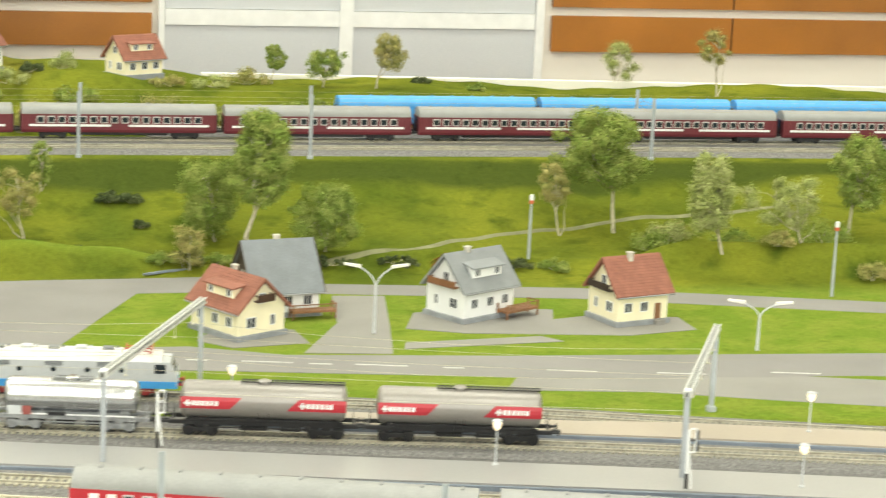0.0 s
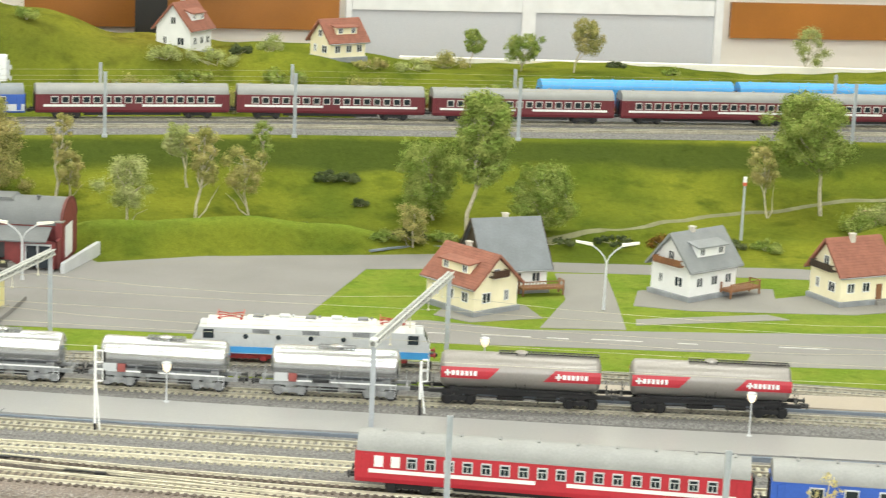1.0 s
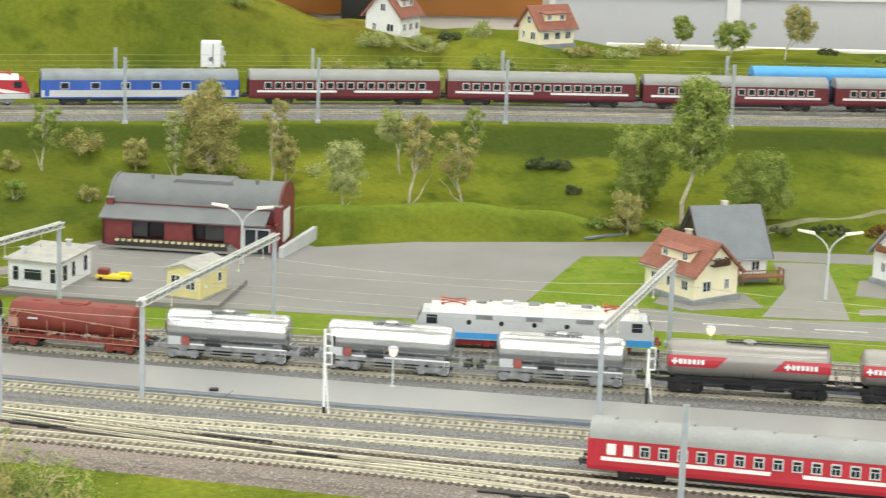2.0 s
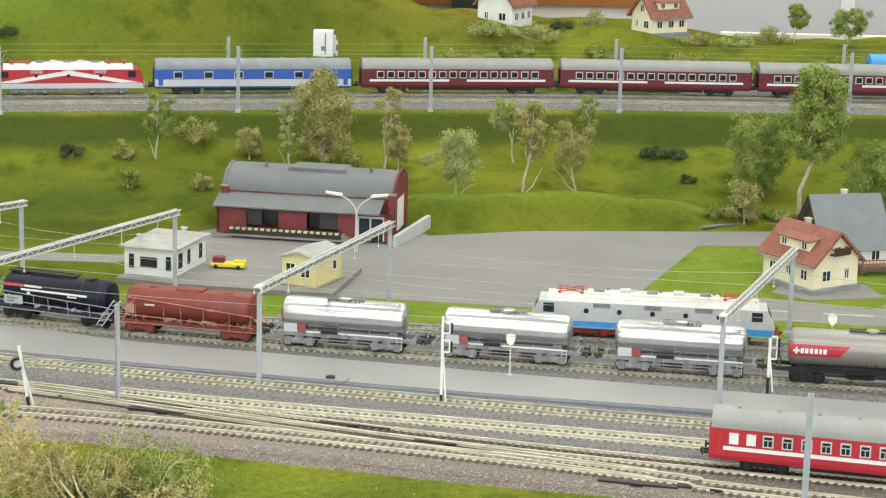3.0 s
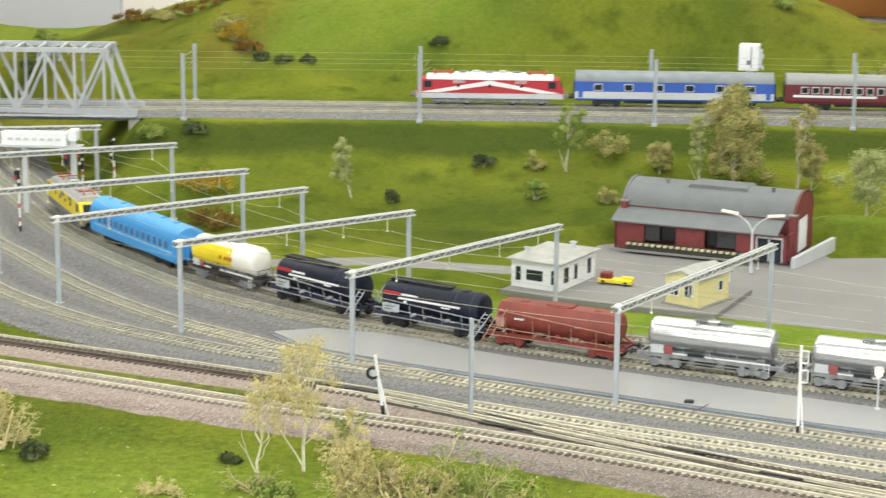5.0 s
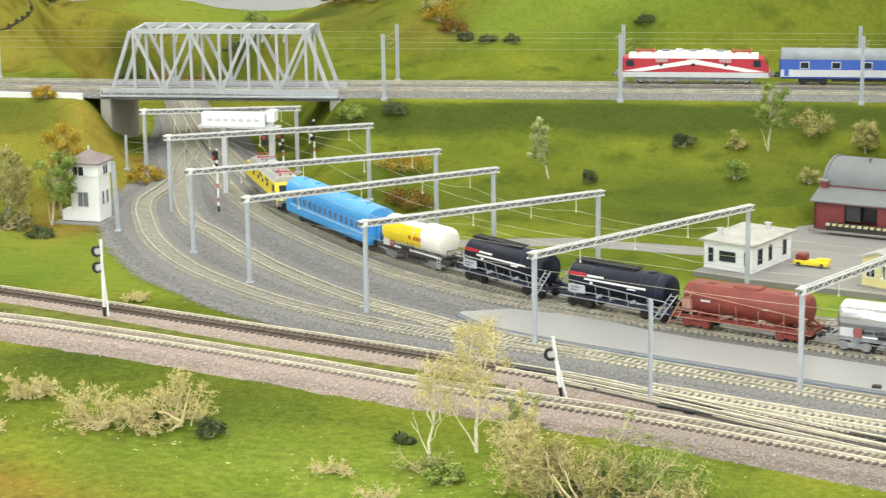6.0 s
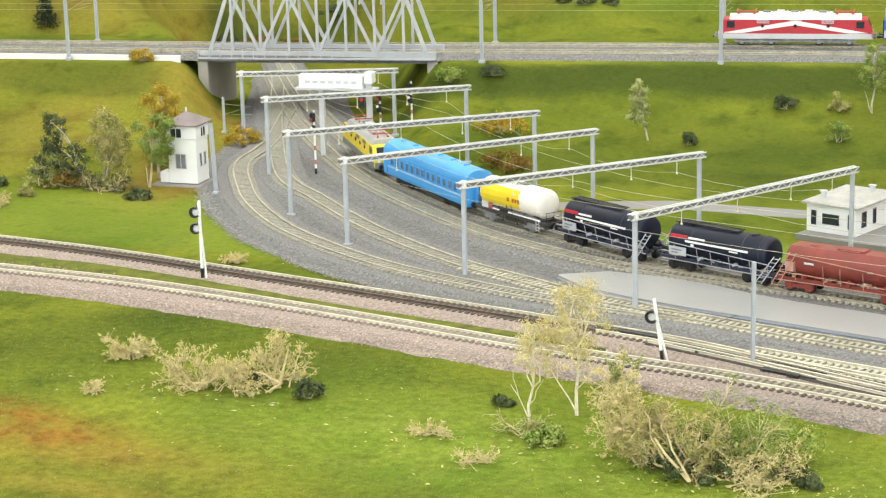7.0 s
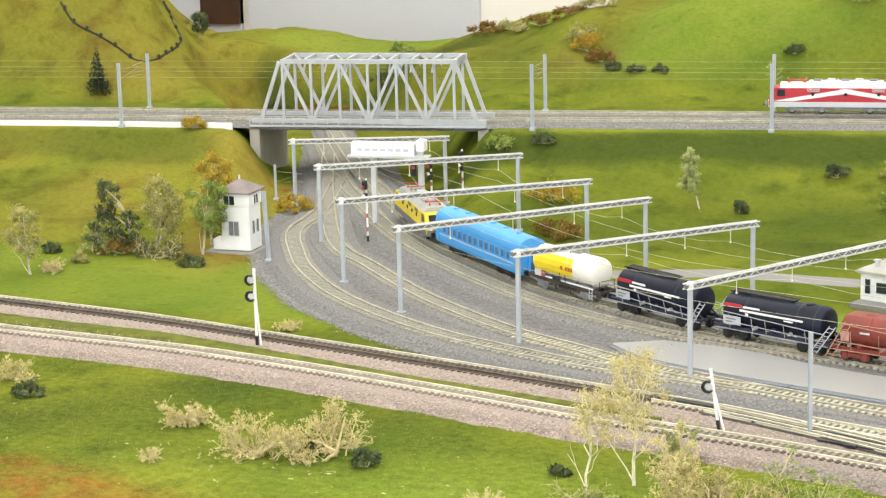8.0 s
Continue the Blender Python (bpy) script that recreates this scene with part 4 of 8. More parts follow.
GANTRIES = [((0.230, 1.712), (0.327, 1.966), 0.080), ((-0.157, 1.745), (-0.055, 2.012), 0.086), ((-0.403, 1.800), (-0.266, 2.040), 0.086), ((-0.589, 1.864), (-0.419, 2.055), 0.088), ((-0.745, 1.938), (-0.559, 2.145), 0.086), ((-0.857, 2.037), (-0.649, 2.214), 0.088), ((-0.968, 2.203), (-0.778, 2.336), 0.089), ((-1.097, 2.386), (-0.925, 2.46), 0.082), ((0.706, 1.650), (0.80, 1.87), 0.078)]
for a, b, h in GANTRIES:
    gantry(a, b, h)
mast(pose(-0.2675, 1.684, 0.0, 0, 0, -60), 0.088)
mast(pose(0.265, 1.482, 0.0), 0.088)
mast(pose(0.456, 1.400, 0.0), 0.088)
mast(pose(-0.987, 2.112, 0.0, 0, -2.5), 0.080)
mast(pose(-1.145, 2.424, 0.0, 0, 0, -70), 0.046, arm=0.035)
for x in (-1.72, -1.40, -0.861, -0.566, -0.272, -0.025, 0.2245, 0.53, 1.01, 1.5):
    y = float(np.interp(x, UPPER[:, 0], UPPER[:, 1]))
    mast(pose(x, y, BENCH), 0.086, arm=0.055)
    dx = float(np.interp(x, [-1.4, -0.86, -0.57, -0.27, -0.02, 0.22, 0.53, 1.01], [-0.048, -0.040, -0.038, -0.028, -0.010, 0.004, 0.017, 0.018]))
    mast(pose(x + dx, y + 0.150, BENCH), 0.078, arm=-0.04)


def wires(name, runs, label, thick=0.00038, material=None):
    root = thing(name, label, "wire", kind="structure")
    for line in runs:
        s = Shape()
        for a, b in zip(line, line[1:]):
            s.bar(a, b, thick, thick)
        part("wire", s, material or WIRE, root)
    return root


def catenary(fracs, drop):
    runs = []
    order = [GANTRIES[k] for k in (8, 0, 1, 2, 3, 4, 5, 6, 7)]
    for f in fracs:
        pts = []
        for (a, b, h), nxt in zip(order, order[1:] + [None]):
            p = np.array([a[0] + (b[0] - a[0]) * f, a[1] + (b[1] - a[1]) * f, h - drop])
            pts.append(p)
            if nxt:
                (c, d, h2) = nxt
                q = np.array([c[0] + (d[0] - c[0]) * f, c[1] + (d[1] - c[1]) * f, h2 - drop])
                for u in (0.25, 0.5, 0.75):
                    m = p + (q - p) * u
                    m[2] -= 0.008 * 4 * u * (1 - u) * (1 if drop < 0.02 else 0.15)
                    pts.append(m)
        runs.append([tuple(p) for p in pts])
    return runs


wires("contact_wires", catenary((0.2, 0.45, 0.7, 0.9), 0.026) + catenary((0.45, 0.9), 0.012), "thin brass overhead wires over the station tracks", 0.00029, mat("dull_brass_wire", (0.60, 0.575, 0.44), 0.5, 0.3, dark=0.7))
up = [float(v) for v in (-1.72, -1.40, -0.861, -0.566, -0.272, -0.025, 0.2245, 0.53, 1.01, 1.5)]
wires("upper_contact_wires", [[(x, float(np.interp(x, UPPER[:, 0], UPPER[:, 1])) + o, BENCH + z) for x in up] for o in (0.052, 0.112) for z in (0.060, 0.074)], "thin dull bronze overhead wires over the upper tracks", 0.00026, BRONZE)

# ---- vehicles: local x along the rails, z = 0 on the rail head ----


def wheelset(root, x, r=0.0055, material=None):
    for y in (-0.0088, 0.0088):
        s = Shape()
        s.lathe((x, y - 0.0014, r), (0, 1, 0), [(0, r * 0.98), (0.0004, r), (0.0024, r), (0.0028, r * 0.98)], 14)
        part("wheel", s, material or FRAME_GREY, root, smooth=True)
    s = Shape()
    s.cyl((x, -0.009, r), (x, 0.009, r), 0.001, 6)
    part("axle", s, FRAME_GREY, root)


def bogie(root, x, base=0.026, material=None):
    m = material or BLACK
    s = Shape()
    for y in (-0.0125, 0.0105):
        s.box(x - base * 0.72, x + base * 0.72, y, y + 0.002, 0.0045, 0.0085, 0.0006)
        for k in (-1, 1):
            s.box(x + k * base / 2 - 0.003, x + k * base / 2 + 0.003, y - 0.001, y + 0.003, 0.0028, 0.0095, 0.0006)
        for k in (-0.006, 0.0, 0.006):
            s.cyl((x + k, y + 0.001, 0.0035), (x + k, y + 0.001, 0.009), 0.0012, 6)
    s.box(x - 0.004, x + 0.004, -0.011, 0.011, 0.006, 0.011)
    b = part("bogie", s, m, root)
    for k in (-1, 1):
        wheelset(b, x + k * base / 2, material=BLACK)
    return b


def buffers(root, half, material=None):
    for e in (-1, 1):
        for y in (-0.010, 0.010):
            s = Shape()
            s.lathe((e * half, y, 0.0122), (e, 0, 0), [(0, 0.0012), (0.0045, 0.0012), (0.0045, 0.0028), (0.0058, 0.0026)], 8)
            part("buffer", s, material or BLACK, root)
        s = Shape()
        s.bar((e * half, 0, 0.011), (e * (half + 0.008), 0, 0.0105), 0.004, 0.003)
        part("coupling", s, BLACK, root)


def side_panel(s, x0, x1, y, z0, z1, t=0.0006):
    for e in (-1, 1):
        s.box(x0, x1, min(e * y, e * (y + t)), max(e * y, e * (y + t)), z0, z1)
    return s


def coach(at, length, body, roof, stripe, label, windows, lower=None, upper=None, h=0.047, white_panels=False, group="coaches", stripe_z=(0.0175, 0.0205), frames=None, gap=0.012, glass=None, end=None):
    """A bogie coach: body shell, rounded roof, stripe, framed windows, bogies."""
    L, w = length / 2, 0.0165
    root = thing("passenger_coach", label, "railway coach", at, group)
    s = Shape()
    s.prism([(-w + 0.001, 0.0095), (w - 0.001, 0.0095), (w, 0.013), (w, 0.034), (-w, 0.034), (-w, 0.013)], -L, L)
    part("body", s, body, root)
    arc = [(w * math.cos(a) * 1.0, 0.0342 + (h - 0.0342) * math.sin(a) ** 0.8) for a in np.linspace(0, math.pi, 15)]
    s = Shape()
    s.prism(arc, -L + 0.001, L - 0.001)
    for k in range(int(length / 0.03)):
        x = -L + 0.02 + k * 0.03
        s.box(x - 0.0012, x + 0.0012, -0.003, 0.003, h - 0.001, h + 0.0012, 0.0003)
    part("roof", s, roof, root, smooth=True)
    s = Shape()
    s.box(-L * 0.5, L * 0.5, -0.010, 0.010, 0.005, 0.0095, 0.001)
    s.box(-L * 0.98, L * 0.98, -0.013, 0.013, 0.0085, 0.0096)
    part("underframe", s, BLACK, root)
    if stripe:
        s = Shape()
        for a, b in (((-L + 0.006), -gap), (gap, L - 0.006)):
            side_panel(s, a, b, w, *stripe_z)
        part("stripe", s, stripe, root, "pale stripe along the side")
    if lower:
        s = Shape()
        side_panel(s, -L + 0.0005, L - 0.0005, w, 0.0118, 0.021, 0.0004)
        part("lower_panel", s, lower, root, "pale lower side panel")
    me_f, me_p = Shape(), Shape()
    ww = 0.0054 if not windows[2:] else windows[2]
    me_f.box(-ww / 2 - 0.0011, ww / 2 + 0.0011, 0, 0.0009, -0.0003, 0.0091, 0.0002)
    me_p.box(-ww / 2, ww / 2, -0.0002, 0.0012, 0.0008, 0.0080)
    if windows[3:]:
        me_f.box(-ww / 2, ww / 2, 0, 0.0014, 0.0053, 0.0059)
        me_f.box(-0.0003, 0.0003, 0, 0.0014, 0.0008, 0.0053)
    shift = windows[3] if windows[3:] else 0.0
    me_f, me_p = me_f.mesh("window", frames or PALEGREY), me_p.mesh("pane", glass or GLASS_DARK)
    n, span = windows[0], windows[1]
    for e in (-1, 1):
        for k in range(n):
            x = (-0.5 + (k + 0.5) / n) * span + shift
            f = part("window", me_f, None, root, at=pose(x, e * w, 0.0225, 0, 0, 0 if e > 0 else 180))
            part("pane", me_p, None, f)
    for e in (-1, 1):
        for k in (-1, 1):
            s = Shape()
            s.box(k * (L - 0.008) - 0.003, k * (L - 0.008) + 0.003, min(e * w, e * (w + 0.0007)), max(e * w, e * (w + 0.0007)), 0.013, 0.0325, 0.0003)
            part("door", s, body, root)
    if white_panels:
        for x in (-L + 0.0185, -L + 0.0315):
            for e in (-1, 1):
                s = Shape()
                s.box(x - 0.0035, x + 0.0035, min(e * w, e * (w + 0.0009)), max(e * w, e * (w + 0.0009)), 0.0225, 0.0312)
                part("white_panel", s, WHITE, root, "white side panel")
    for e in (-1, 1):
        s = Shape()
        s.box(e * L - 0.0012, e * L + 0.0028, -0.006, 0.006, 0.010, 0.034, 0.001)
        part("gangway", s, end or BLACK, root)
        if end:
            for y in (-0.0118, 0.0118):
                s = Shape()
                s.box(e * L - 0.0006, e * L + 0.0012, y - 0.0032, y + 0.0032, 0.013, 0.036, 0.0004)
                part("end_panel", s, end, root)
            s = Shape()
            s.box(e * (L + 0.0028) - 0.0004, e * (L + 0.0028) + 0.0004, -0.0032, 0.0032, 0.0125, 0.0315, 0.0003)
            part("end_door", s, glass, root, "grey-blue end door")
        bogie(root, e * (L - 0.042))
    buffers(root, L)
    return root


def locomotive(at, length, upper, lower, label, roof, decor=None, skirt=None, portholes=5, h=0.043):
    L, w = length / 2, 0.0168
    root = thing("electric_locomotive", label, "locomotive", at, "locomotives")
    side = [(-L, 0.0115), (L, 0.0115), (L, 0.022), (L - 0.0065, 0.0345), (-L + 0.0065, 0.0345), (-L, 0.022)]
    s = Shape()
    s.prism_y(side, -w, w)
    part("body", s, upper, root)
    s = Shape()
    s.prism([(-w * 0.96, 0.0345), (w * 0.96, 0.0345), (w * 0.72, h - 0.004), (w * 0.3, h - 0.003), (-w * 0.3, h - 0.003), (-w * 0.72, h - 0.004)], -L + 0.014, L - 0.014)
    s.box(-L + 0.05, L - 0.05, -0.008, 0.008, h - 0.004, h - 0.001, 0.0008)
    part("roof", s, roof, root)
    for k in range(5):
        s = Shape()
        x = -L + 0.062 + k * (length - 0.124) / 4
        s.box(x - 0.006, x + 0.004, -0.005, 0.004, h - 0.0012, h + 0.0012 + 0.0006 * (k % 2), 0.0005)
        s.lathe((x + 0.007, 0.004, h - 0.0015), (0, 0, 1), [(0, 0.0012), (0.0012, 0.0016), (0.0024, 0.0008)], 8)
        part("roof_gear", s, PALEGREY if k % 2 else FRAME_GREY, root)
    for e in (-1, 1):
        for k in range(3):
            s = Shape()
            x = -L * 0.42 + k * L * 0.42
            for i in range(5):
                s.box(x - 0.008, x + 0.008, min(e * w, e * (w + 0.0005)), max(e * w, e * (w + 0.0005)), 0.0298 + i * 0.0009, 0.0302 + i * 0.0009)
            part("side_grille", s, PALEGREY if decor else FRAME_GREY, root)
    s = Shape()
    side_panel(s, -L + 0.001, L - 0.001, w, 0.010, 0.0165, 0.0008)
    s.box(-L - 0.0006, L + 0.0006, -w + 0.001, w - 0.001, 0.0095, 0.0163)
    part("lower_body", s, lower, root)
    s = Shape()
    s.box(-L + 0.02, L - 0.02, -0.012, 0.012, 0.005, 0.0100, 0.0006)
    part("underframe", s, skirt or FRAME_GREY, root)
    if decor:
        for e in (-1, 1):
            s = Shape()
            y0, y1 = (w, w + 0.0007) if e > 0 else (-w - 0.0007, -w)
            s.prism_y([(-L + 0.005, 0.0175), (0, 0.0335), (L - 0.005, 0.0175), (L - 0.03, 0.0172), (0, 0.0275), (-L + 0.03, 0.0172)], y0, y1)
            part("chevron_stripe", s, decor, root, "white chevron stripe")
    for e in (-1, 1):
        for k in range(portholes):
            x = (-0.5 + (k + 0.5) / portholes) * (length - 0.07)
            s = Shape()
            s.lathe((x, e * w, 0.0265), (0, e, 0), [(0, 0.0024), (0.0006, 0.0024), (0.0009, 0.0018)], 12)
            part("porthole", s, GLASS_DARK, root)
        for k in (-1, 1):
            s = Shape()
            x = k * (L - 0.0155)
            s.box(x - 0.005, x + 0.005, min(e * w, e * (w + 0.0006)), max(e * w, e * (w + 0.0006)), 0.024, 0.0325, 0.0003)
            part("cab_window", s, GLASS_DARK, root)
    for k in (-1, 1):
        s = Shape()
        a, b = Vector((k * L, 0, 0.022)), Vector((k * (L - 0.0065), 0, 0.0345))
        d = (b - a)
        for y in (-0.0075, 0.0075):
            p, q = a + d * 0.2, a + d * 0.85
            nx, nz = k * 0.00036, 0.0002
            s.prism_y([(p.x, p.z), (q.x, q.z), (q.x + nx, q.z + nz), (p.x + nx, p.z + nz)], y - 0.0052, y + 0.0052)
        part("windscreen", s, GLASS_DARK, root)
        s = Shape()
        for y in (-0.011, 0.011):
            s.lathe((k * L, y, 0.0175), (k, 0, 0), [(0, 0.0016), (0.001, 0.0014)], 8)
        part("headlight", s, WHITE, root)
        s = Shape()
        x = k * (L - 0.035)
        z = h - 0.002
        for y in (-0.006, 0.006):
            s.bar((x - 0.012, y, z), (x + 0.012, y * 0.6, z + 0.0035), 0.0008)
            s.bar((x + 0.012, y, z), (x - 0.012, y * 0.6, z + 0.0035), 0.0008)
        s.bar((x, -0.006, z + 0.0016), (x, 0.006, z + 0.0016), 0.0008)
        red = mat("red_pantograph", (0.45, 0.06, 0.04), 0.5)
        panto = part("pantograph", s, red, root, "folded red pantograph")
        for q in (-0.012, 0.012):
            s = Shape()
            s.bar((x + q, -0.012, z + 0.0036), (x + q, 0.012, z + 0.0036), 0.0009)
            part("contact_bow", s, red, panto)
        for q in (-0.010, 0.010):
            for y in (-0.006, 0.006):
                s = Shape()
                s.lathe((x + q, y, z - 0.002), (0, 0, 1), [(0, 0.0010), (0.002, 0.0014), (0.003, 0.0008)], 6)
                part("insulator", s, red, panto)
        bogie(root, k * (L - 0.048), 0.038, skirt or FRAME_GREY)
    buffers(root, L, skirt or BLACK)
    return root


def tank_wagon(at, length, r, paint, frame_paint, label, logo=False, bogies=True, zc=0.0300, group="tank wagons", extra=None, truck=None):
    """A lying tank with domed ends on a bogie frame, walkway and dome on top, rails and ladders."""
    L = length / 2
    T = L - 0.009
    root = thing("tank_wagon", label, "tank wagon", at, group)
    s = Shape()
    s.lathe((-T, 0, zc), (1, 0, 0), [(0, 0.001), (0.0006, r * 0.45), (0.0018, r * 0.8), (0.0038, r * 0.96), (0.006, r), (2 * T - 0.006, r), (2 * T - 0.0038, r * 0.96), (2 * T - 0.0018, r * 0.8), (2 * T - 0.0006, r * 0.45), (2 * T, 0.001)], 36)
    part("tank", s, paint, root, smooth=True)
    s = Shape()
    for y in (-0.011, 0.0085):
        s.box(-L, L, y, y + 0.0025, 0.0105, 0.0140, 0.0004)
    for x in np.linspace(-L + 0.003, L - 0.003, 7):
        s.box(x - 0.001, x + 0.001, -0.010, 0.010, 0.011, 0.0135)
    for x in (-T + 0.012, T - 0.012):
        s.box(x - 0.004, x + 0.004, -0.009, 0.009, 0.0135, zc - r + 0.004, 0.0006)
    part("frame", s, frame_paint, root)
    s = Shape()
    s.box(-T * 0.86, T * 0.86, -0.0100, 0.0100, 0.0132, zc - r * 0.90, 0.0006)
    part("saddle", s, FRAME_GREY if not logo else BLACK, root)
    s = Shape()
    side_panel(s, -T * 0.75, -T * 0.35, 0.0110, 0.0142, 0.0156, 0.0005)
    side_panel(s, -T * 0.15, T * 0.95, 0.0110, 0.0142, 0.0156, 0.0005)
    part("edge_strip", s, WHITE if not logo else frame_paint, root, "pale strip along the frame")
    s = Shape()
    s.lathe((0, 0, zc + r - 0.001), (0, 0, 1), [(0, 0.006), (0.0022, 0.006), (0.0030, 0.0045)], 14)
    part("dome", s, paint, root, smooth=True)
    s = Shape()
    x0, x1 = (-0.016, 0.016) if not logo else (-0.02, T * 0.95)
    for y in (-0.0045, 0.0035):
        s.box(x0, x1, y, y + 0.001, zc + r + 0.0005, zc + r + 0.0012)
    for x in np.arange(x0, x1, 0.0035):
        s.box(x, x + 0.002, -0.0045, 0.0045, zc + r + 0.0004, zc + r + 0.001)
    part("walkway", s, FRAME_GREY if not logo else BLACK, root, "dark grey top walkway")
    s = Shape()
    for e in (-1, 1):
        x = e * (L - 0.004)
        for y in (-0.0095, 0.0095):
            s.bar((x, y, 0.0135), (x, y, 0.0235), 0.0005)
        s.bar((x, -0.0095, 0.0235), (x, 0.0095, 0.0235), 0.0005)
        s.bar((x, -0.0095, 0.0185), (x, 0.0095, 0.0185), 0.0005)
    for e in (-1, 1):
        for x in (-0.004, 0.004):
            s.bar((x, e * (r * 0.98), zc), (x, e * 0.0045, zc + r + 0.0006), 0.0005)
            s.bar((x, e * (r * 0.98), zc), (x, e * 0.0115, 0.012), 0.0005)
    tagged(part("handrail", s, frame_paint, root), kind="stuff")
    s = Shape()
    s.box(-T * 0.28, T * 0.05, -0.007, 0.007, 0.005, 0.0105, 0.0008)
    s.cyl((T * 0.2, -0.006, 0.0075), (T * 0.45, -0.006, 0.0075), 0.0026, 8)
    part("brake_gear", s, BLACK, root)
    for e in (-1, 1):
        s = Shape()
        for x in np.linspace(-T * 0.84, T * 0.84, 5):
            s.bar((x, e * 0.0108, 0.0138), (x, e * r * 0.62, zc - r * 0.78), 0.0009)
        part("saddle_rib", s, frame_paint, root)
        s = Shape()
        s.lathe((T * 0.52, e * 0.0118, 0.0095), (0, e, 0), [(0, 0.0026), (0.0009, 0.0026), (0.0012, 0.0016)], 10)
        part("hand_wheel", s, frame_paint, root)
        s = Shape()
        s.bar((-L * 0.55, e * 0.0118, 0.0085), (L * 0.55, e * 0.0118, 0.0085), 0.0009)
        for x in (-L * 0.55, -L * 0.2, L * 0.2, L * 0.55):
            s.bar((x, e * 0.0118, 0.0105), (x, e * 0.0118, 0.0045), 0.0009)
        part("brake_rod", s, frame_paint, root)
        s = Shape()
        for q in (0.0, 0.0045):
            s.bar((T * 0.86 + q, e * 0.0128, 0.004), (T * 0.86 + q, e * 0.0128, 0.0150), 0.0006)
        for z in (0.0055, 0.0085, 0.0115):
            s.bar((T * 0.86, e * 0.0128, z), (T * 0.86 + 0.0045, e * 0.0128, z), 0.0006)
        part("step", s, PALEGREY if not logo else frame_paint, root)
        s = Shape()
        s.box(-T * 0.34, -T * 0.08, min(e * 0.0112, e * 0.0124), max(e * 0.0112, e * 0.0124), 0.0143, 0.0172, 0.0003)
        part("tool_box", s, BLACK, root)
    panel = 0.0123
    for e in (-1, 1):
        if not logo:
            s = Shape()
            s.box(-T * 0.93, -T * 0.72, min(e * 0.0118, e * panel), max(e * 0.0118, e * panel), 0.0142, 0.0218, 0.0003)
            part("lettering_panel", s, PALEGREY, root, "pale lettering panel")
            s = Shape()
            s.box(-T * 0.71, -T * 0.58, min(e * 0.0118, e * panel), max(e * 0.0118, e * panel), 0.0142, 0.0218, 0.0003)
            part("lettering_panel", s, mat("dull_red_panel", (0.34, 0.09, 0.08), 0.5), root, "dull red panel")
    if logo:
        for e in (-1, 1):
            for a, b, cut in ((-T * 0.98, -T * 0.26, 1), (T * 0.28, T * 0.98, 0)):
                band = [(math.radians(d)) for d in (-16, -4, 8, 20)]
                sk = 0.010
                v, f = [], []
                for i, ang in enumerate(band):
                    y, z = e * (r + 0.0004) * math.cos(ang), zc + (r + 0.0004) * math.sin(ang)
                    fr = i / 3
                    v += [(a + (0 if cut else sk * fr), y, z), (b - (sk * (1 - fr) if cut else 0), y, z)]
                f = [(2 * i, 2 * i + 1, 2 * i + 3, 2 * i + 2) for i in range(3)]
                s = Shape()
                s.add(v, f)
                part("logo_panel", s, RED, root, "red slanted panel")
                mid = (a + b) / 2 + (-0.004 if cut else 0.004)
                s = Shape()
                for k, (o, l) in enumerate(((-0.0125, 0.003), (-0.0085, 0.0028), (-0.0045, 0.0028), (-0.0005, 0.0028), (0.0035, 0.0022), (0.007, 0.0028))):
                    x, hh = mid + o, 0.0022
                    y = e * (r + 0.0008)
                    s.add([(x, y, zc - hh + 0.0004), (x + l, y, zc - hh + 0.0004), (x + l, y * 0.995, zc + hh + 0.0004), (x, y * 0.995, zc + hh + 0.0004)], [(0, 1, 2, 3)])
                part("lettering", s, WHITE, root, "white lettering bars")
                s = Shape()
                x, y = mid - 0.0160, e * (r + 0.0006)
                for dx, dz in ((0.0028, 0.0010), (0.0010, 0.0028)):
                    s.box(x - dx, x + dx, min(y, y + e * 0.0004), max(y, y + e * 0.0004), zc + 0.0004 - dz, zc + 0.0004 + dz)
                part("emblem", s, WHITE, root, "small white cross-shaped mark")
    if extra:
        for e in (-1, 1):
            s = Shape()
            ang = [math.radians(d) for d in (-38, -20, 0, 20, 42)]
            v = [(x, e * (r + 0.0004) * math.cos(q), zc + (r + 0.0004) * math.sin(q)) for q in ang for x in (-T + 0.006, T * 0.35)]
            s.add(v, [(2 * i, 2 * i + 1, 2 * i + 3, 2 * i + 2) for i in range(4)])
            part("yellow_panel", s, extra, root, "bright yellow panel")
            s = Shape()
            for x, l in ((0.0, 0.004), (0.008, 0.0035), (0.0125, 0.0035), (0.017, 0.003)):
                q = e * (r + 0.0009)
                s.add([(x, q, zc - 0.002), (x + l, q, zc - 0.002), (x + l, q, zc + 0.002), (x, q, zc + 0.002)], [(0, 1, 2, 3)])
            part("lettering", s, mat("orange_lettering", (0.55, 0.16, 0.02), 0.5), root, "orange lettering bars")
    if bogies:
        for e in (-1, 1):
            bogie(root, e * (L - 0.027), 0.0205, truck)
    else:
        for e in (-1, 1):
            s = Shape()
            for y in (-0.0125, 0.0105):
                s.box(e * (L - 0.026) - 0.010, e * (L - 0.026) + 0.010, y, y + 0.002, 0.0045, 0.0105, 0.0008)
            part("axle_guard", s, FRAME_GREY, root)
            wheelset(root, e * (L - 0.026))
    buffers(root, L)
    return root


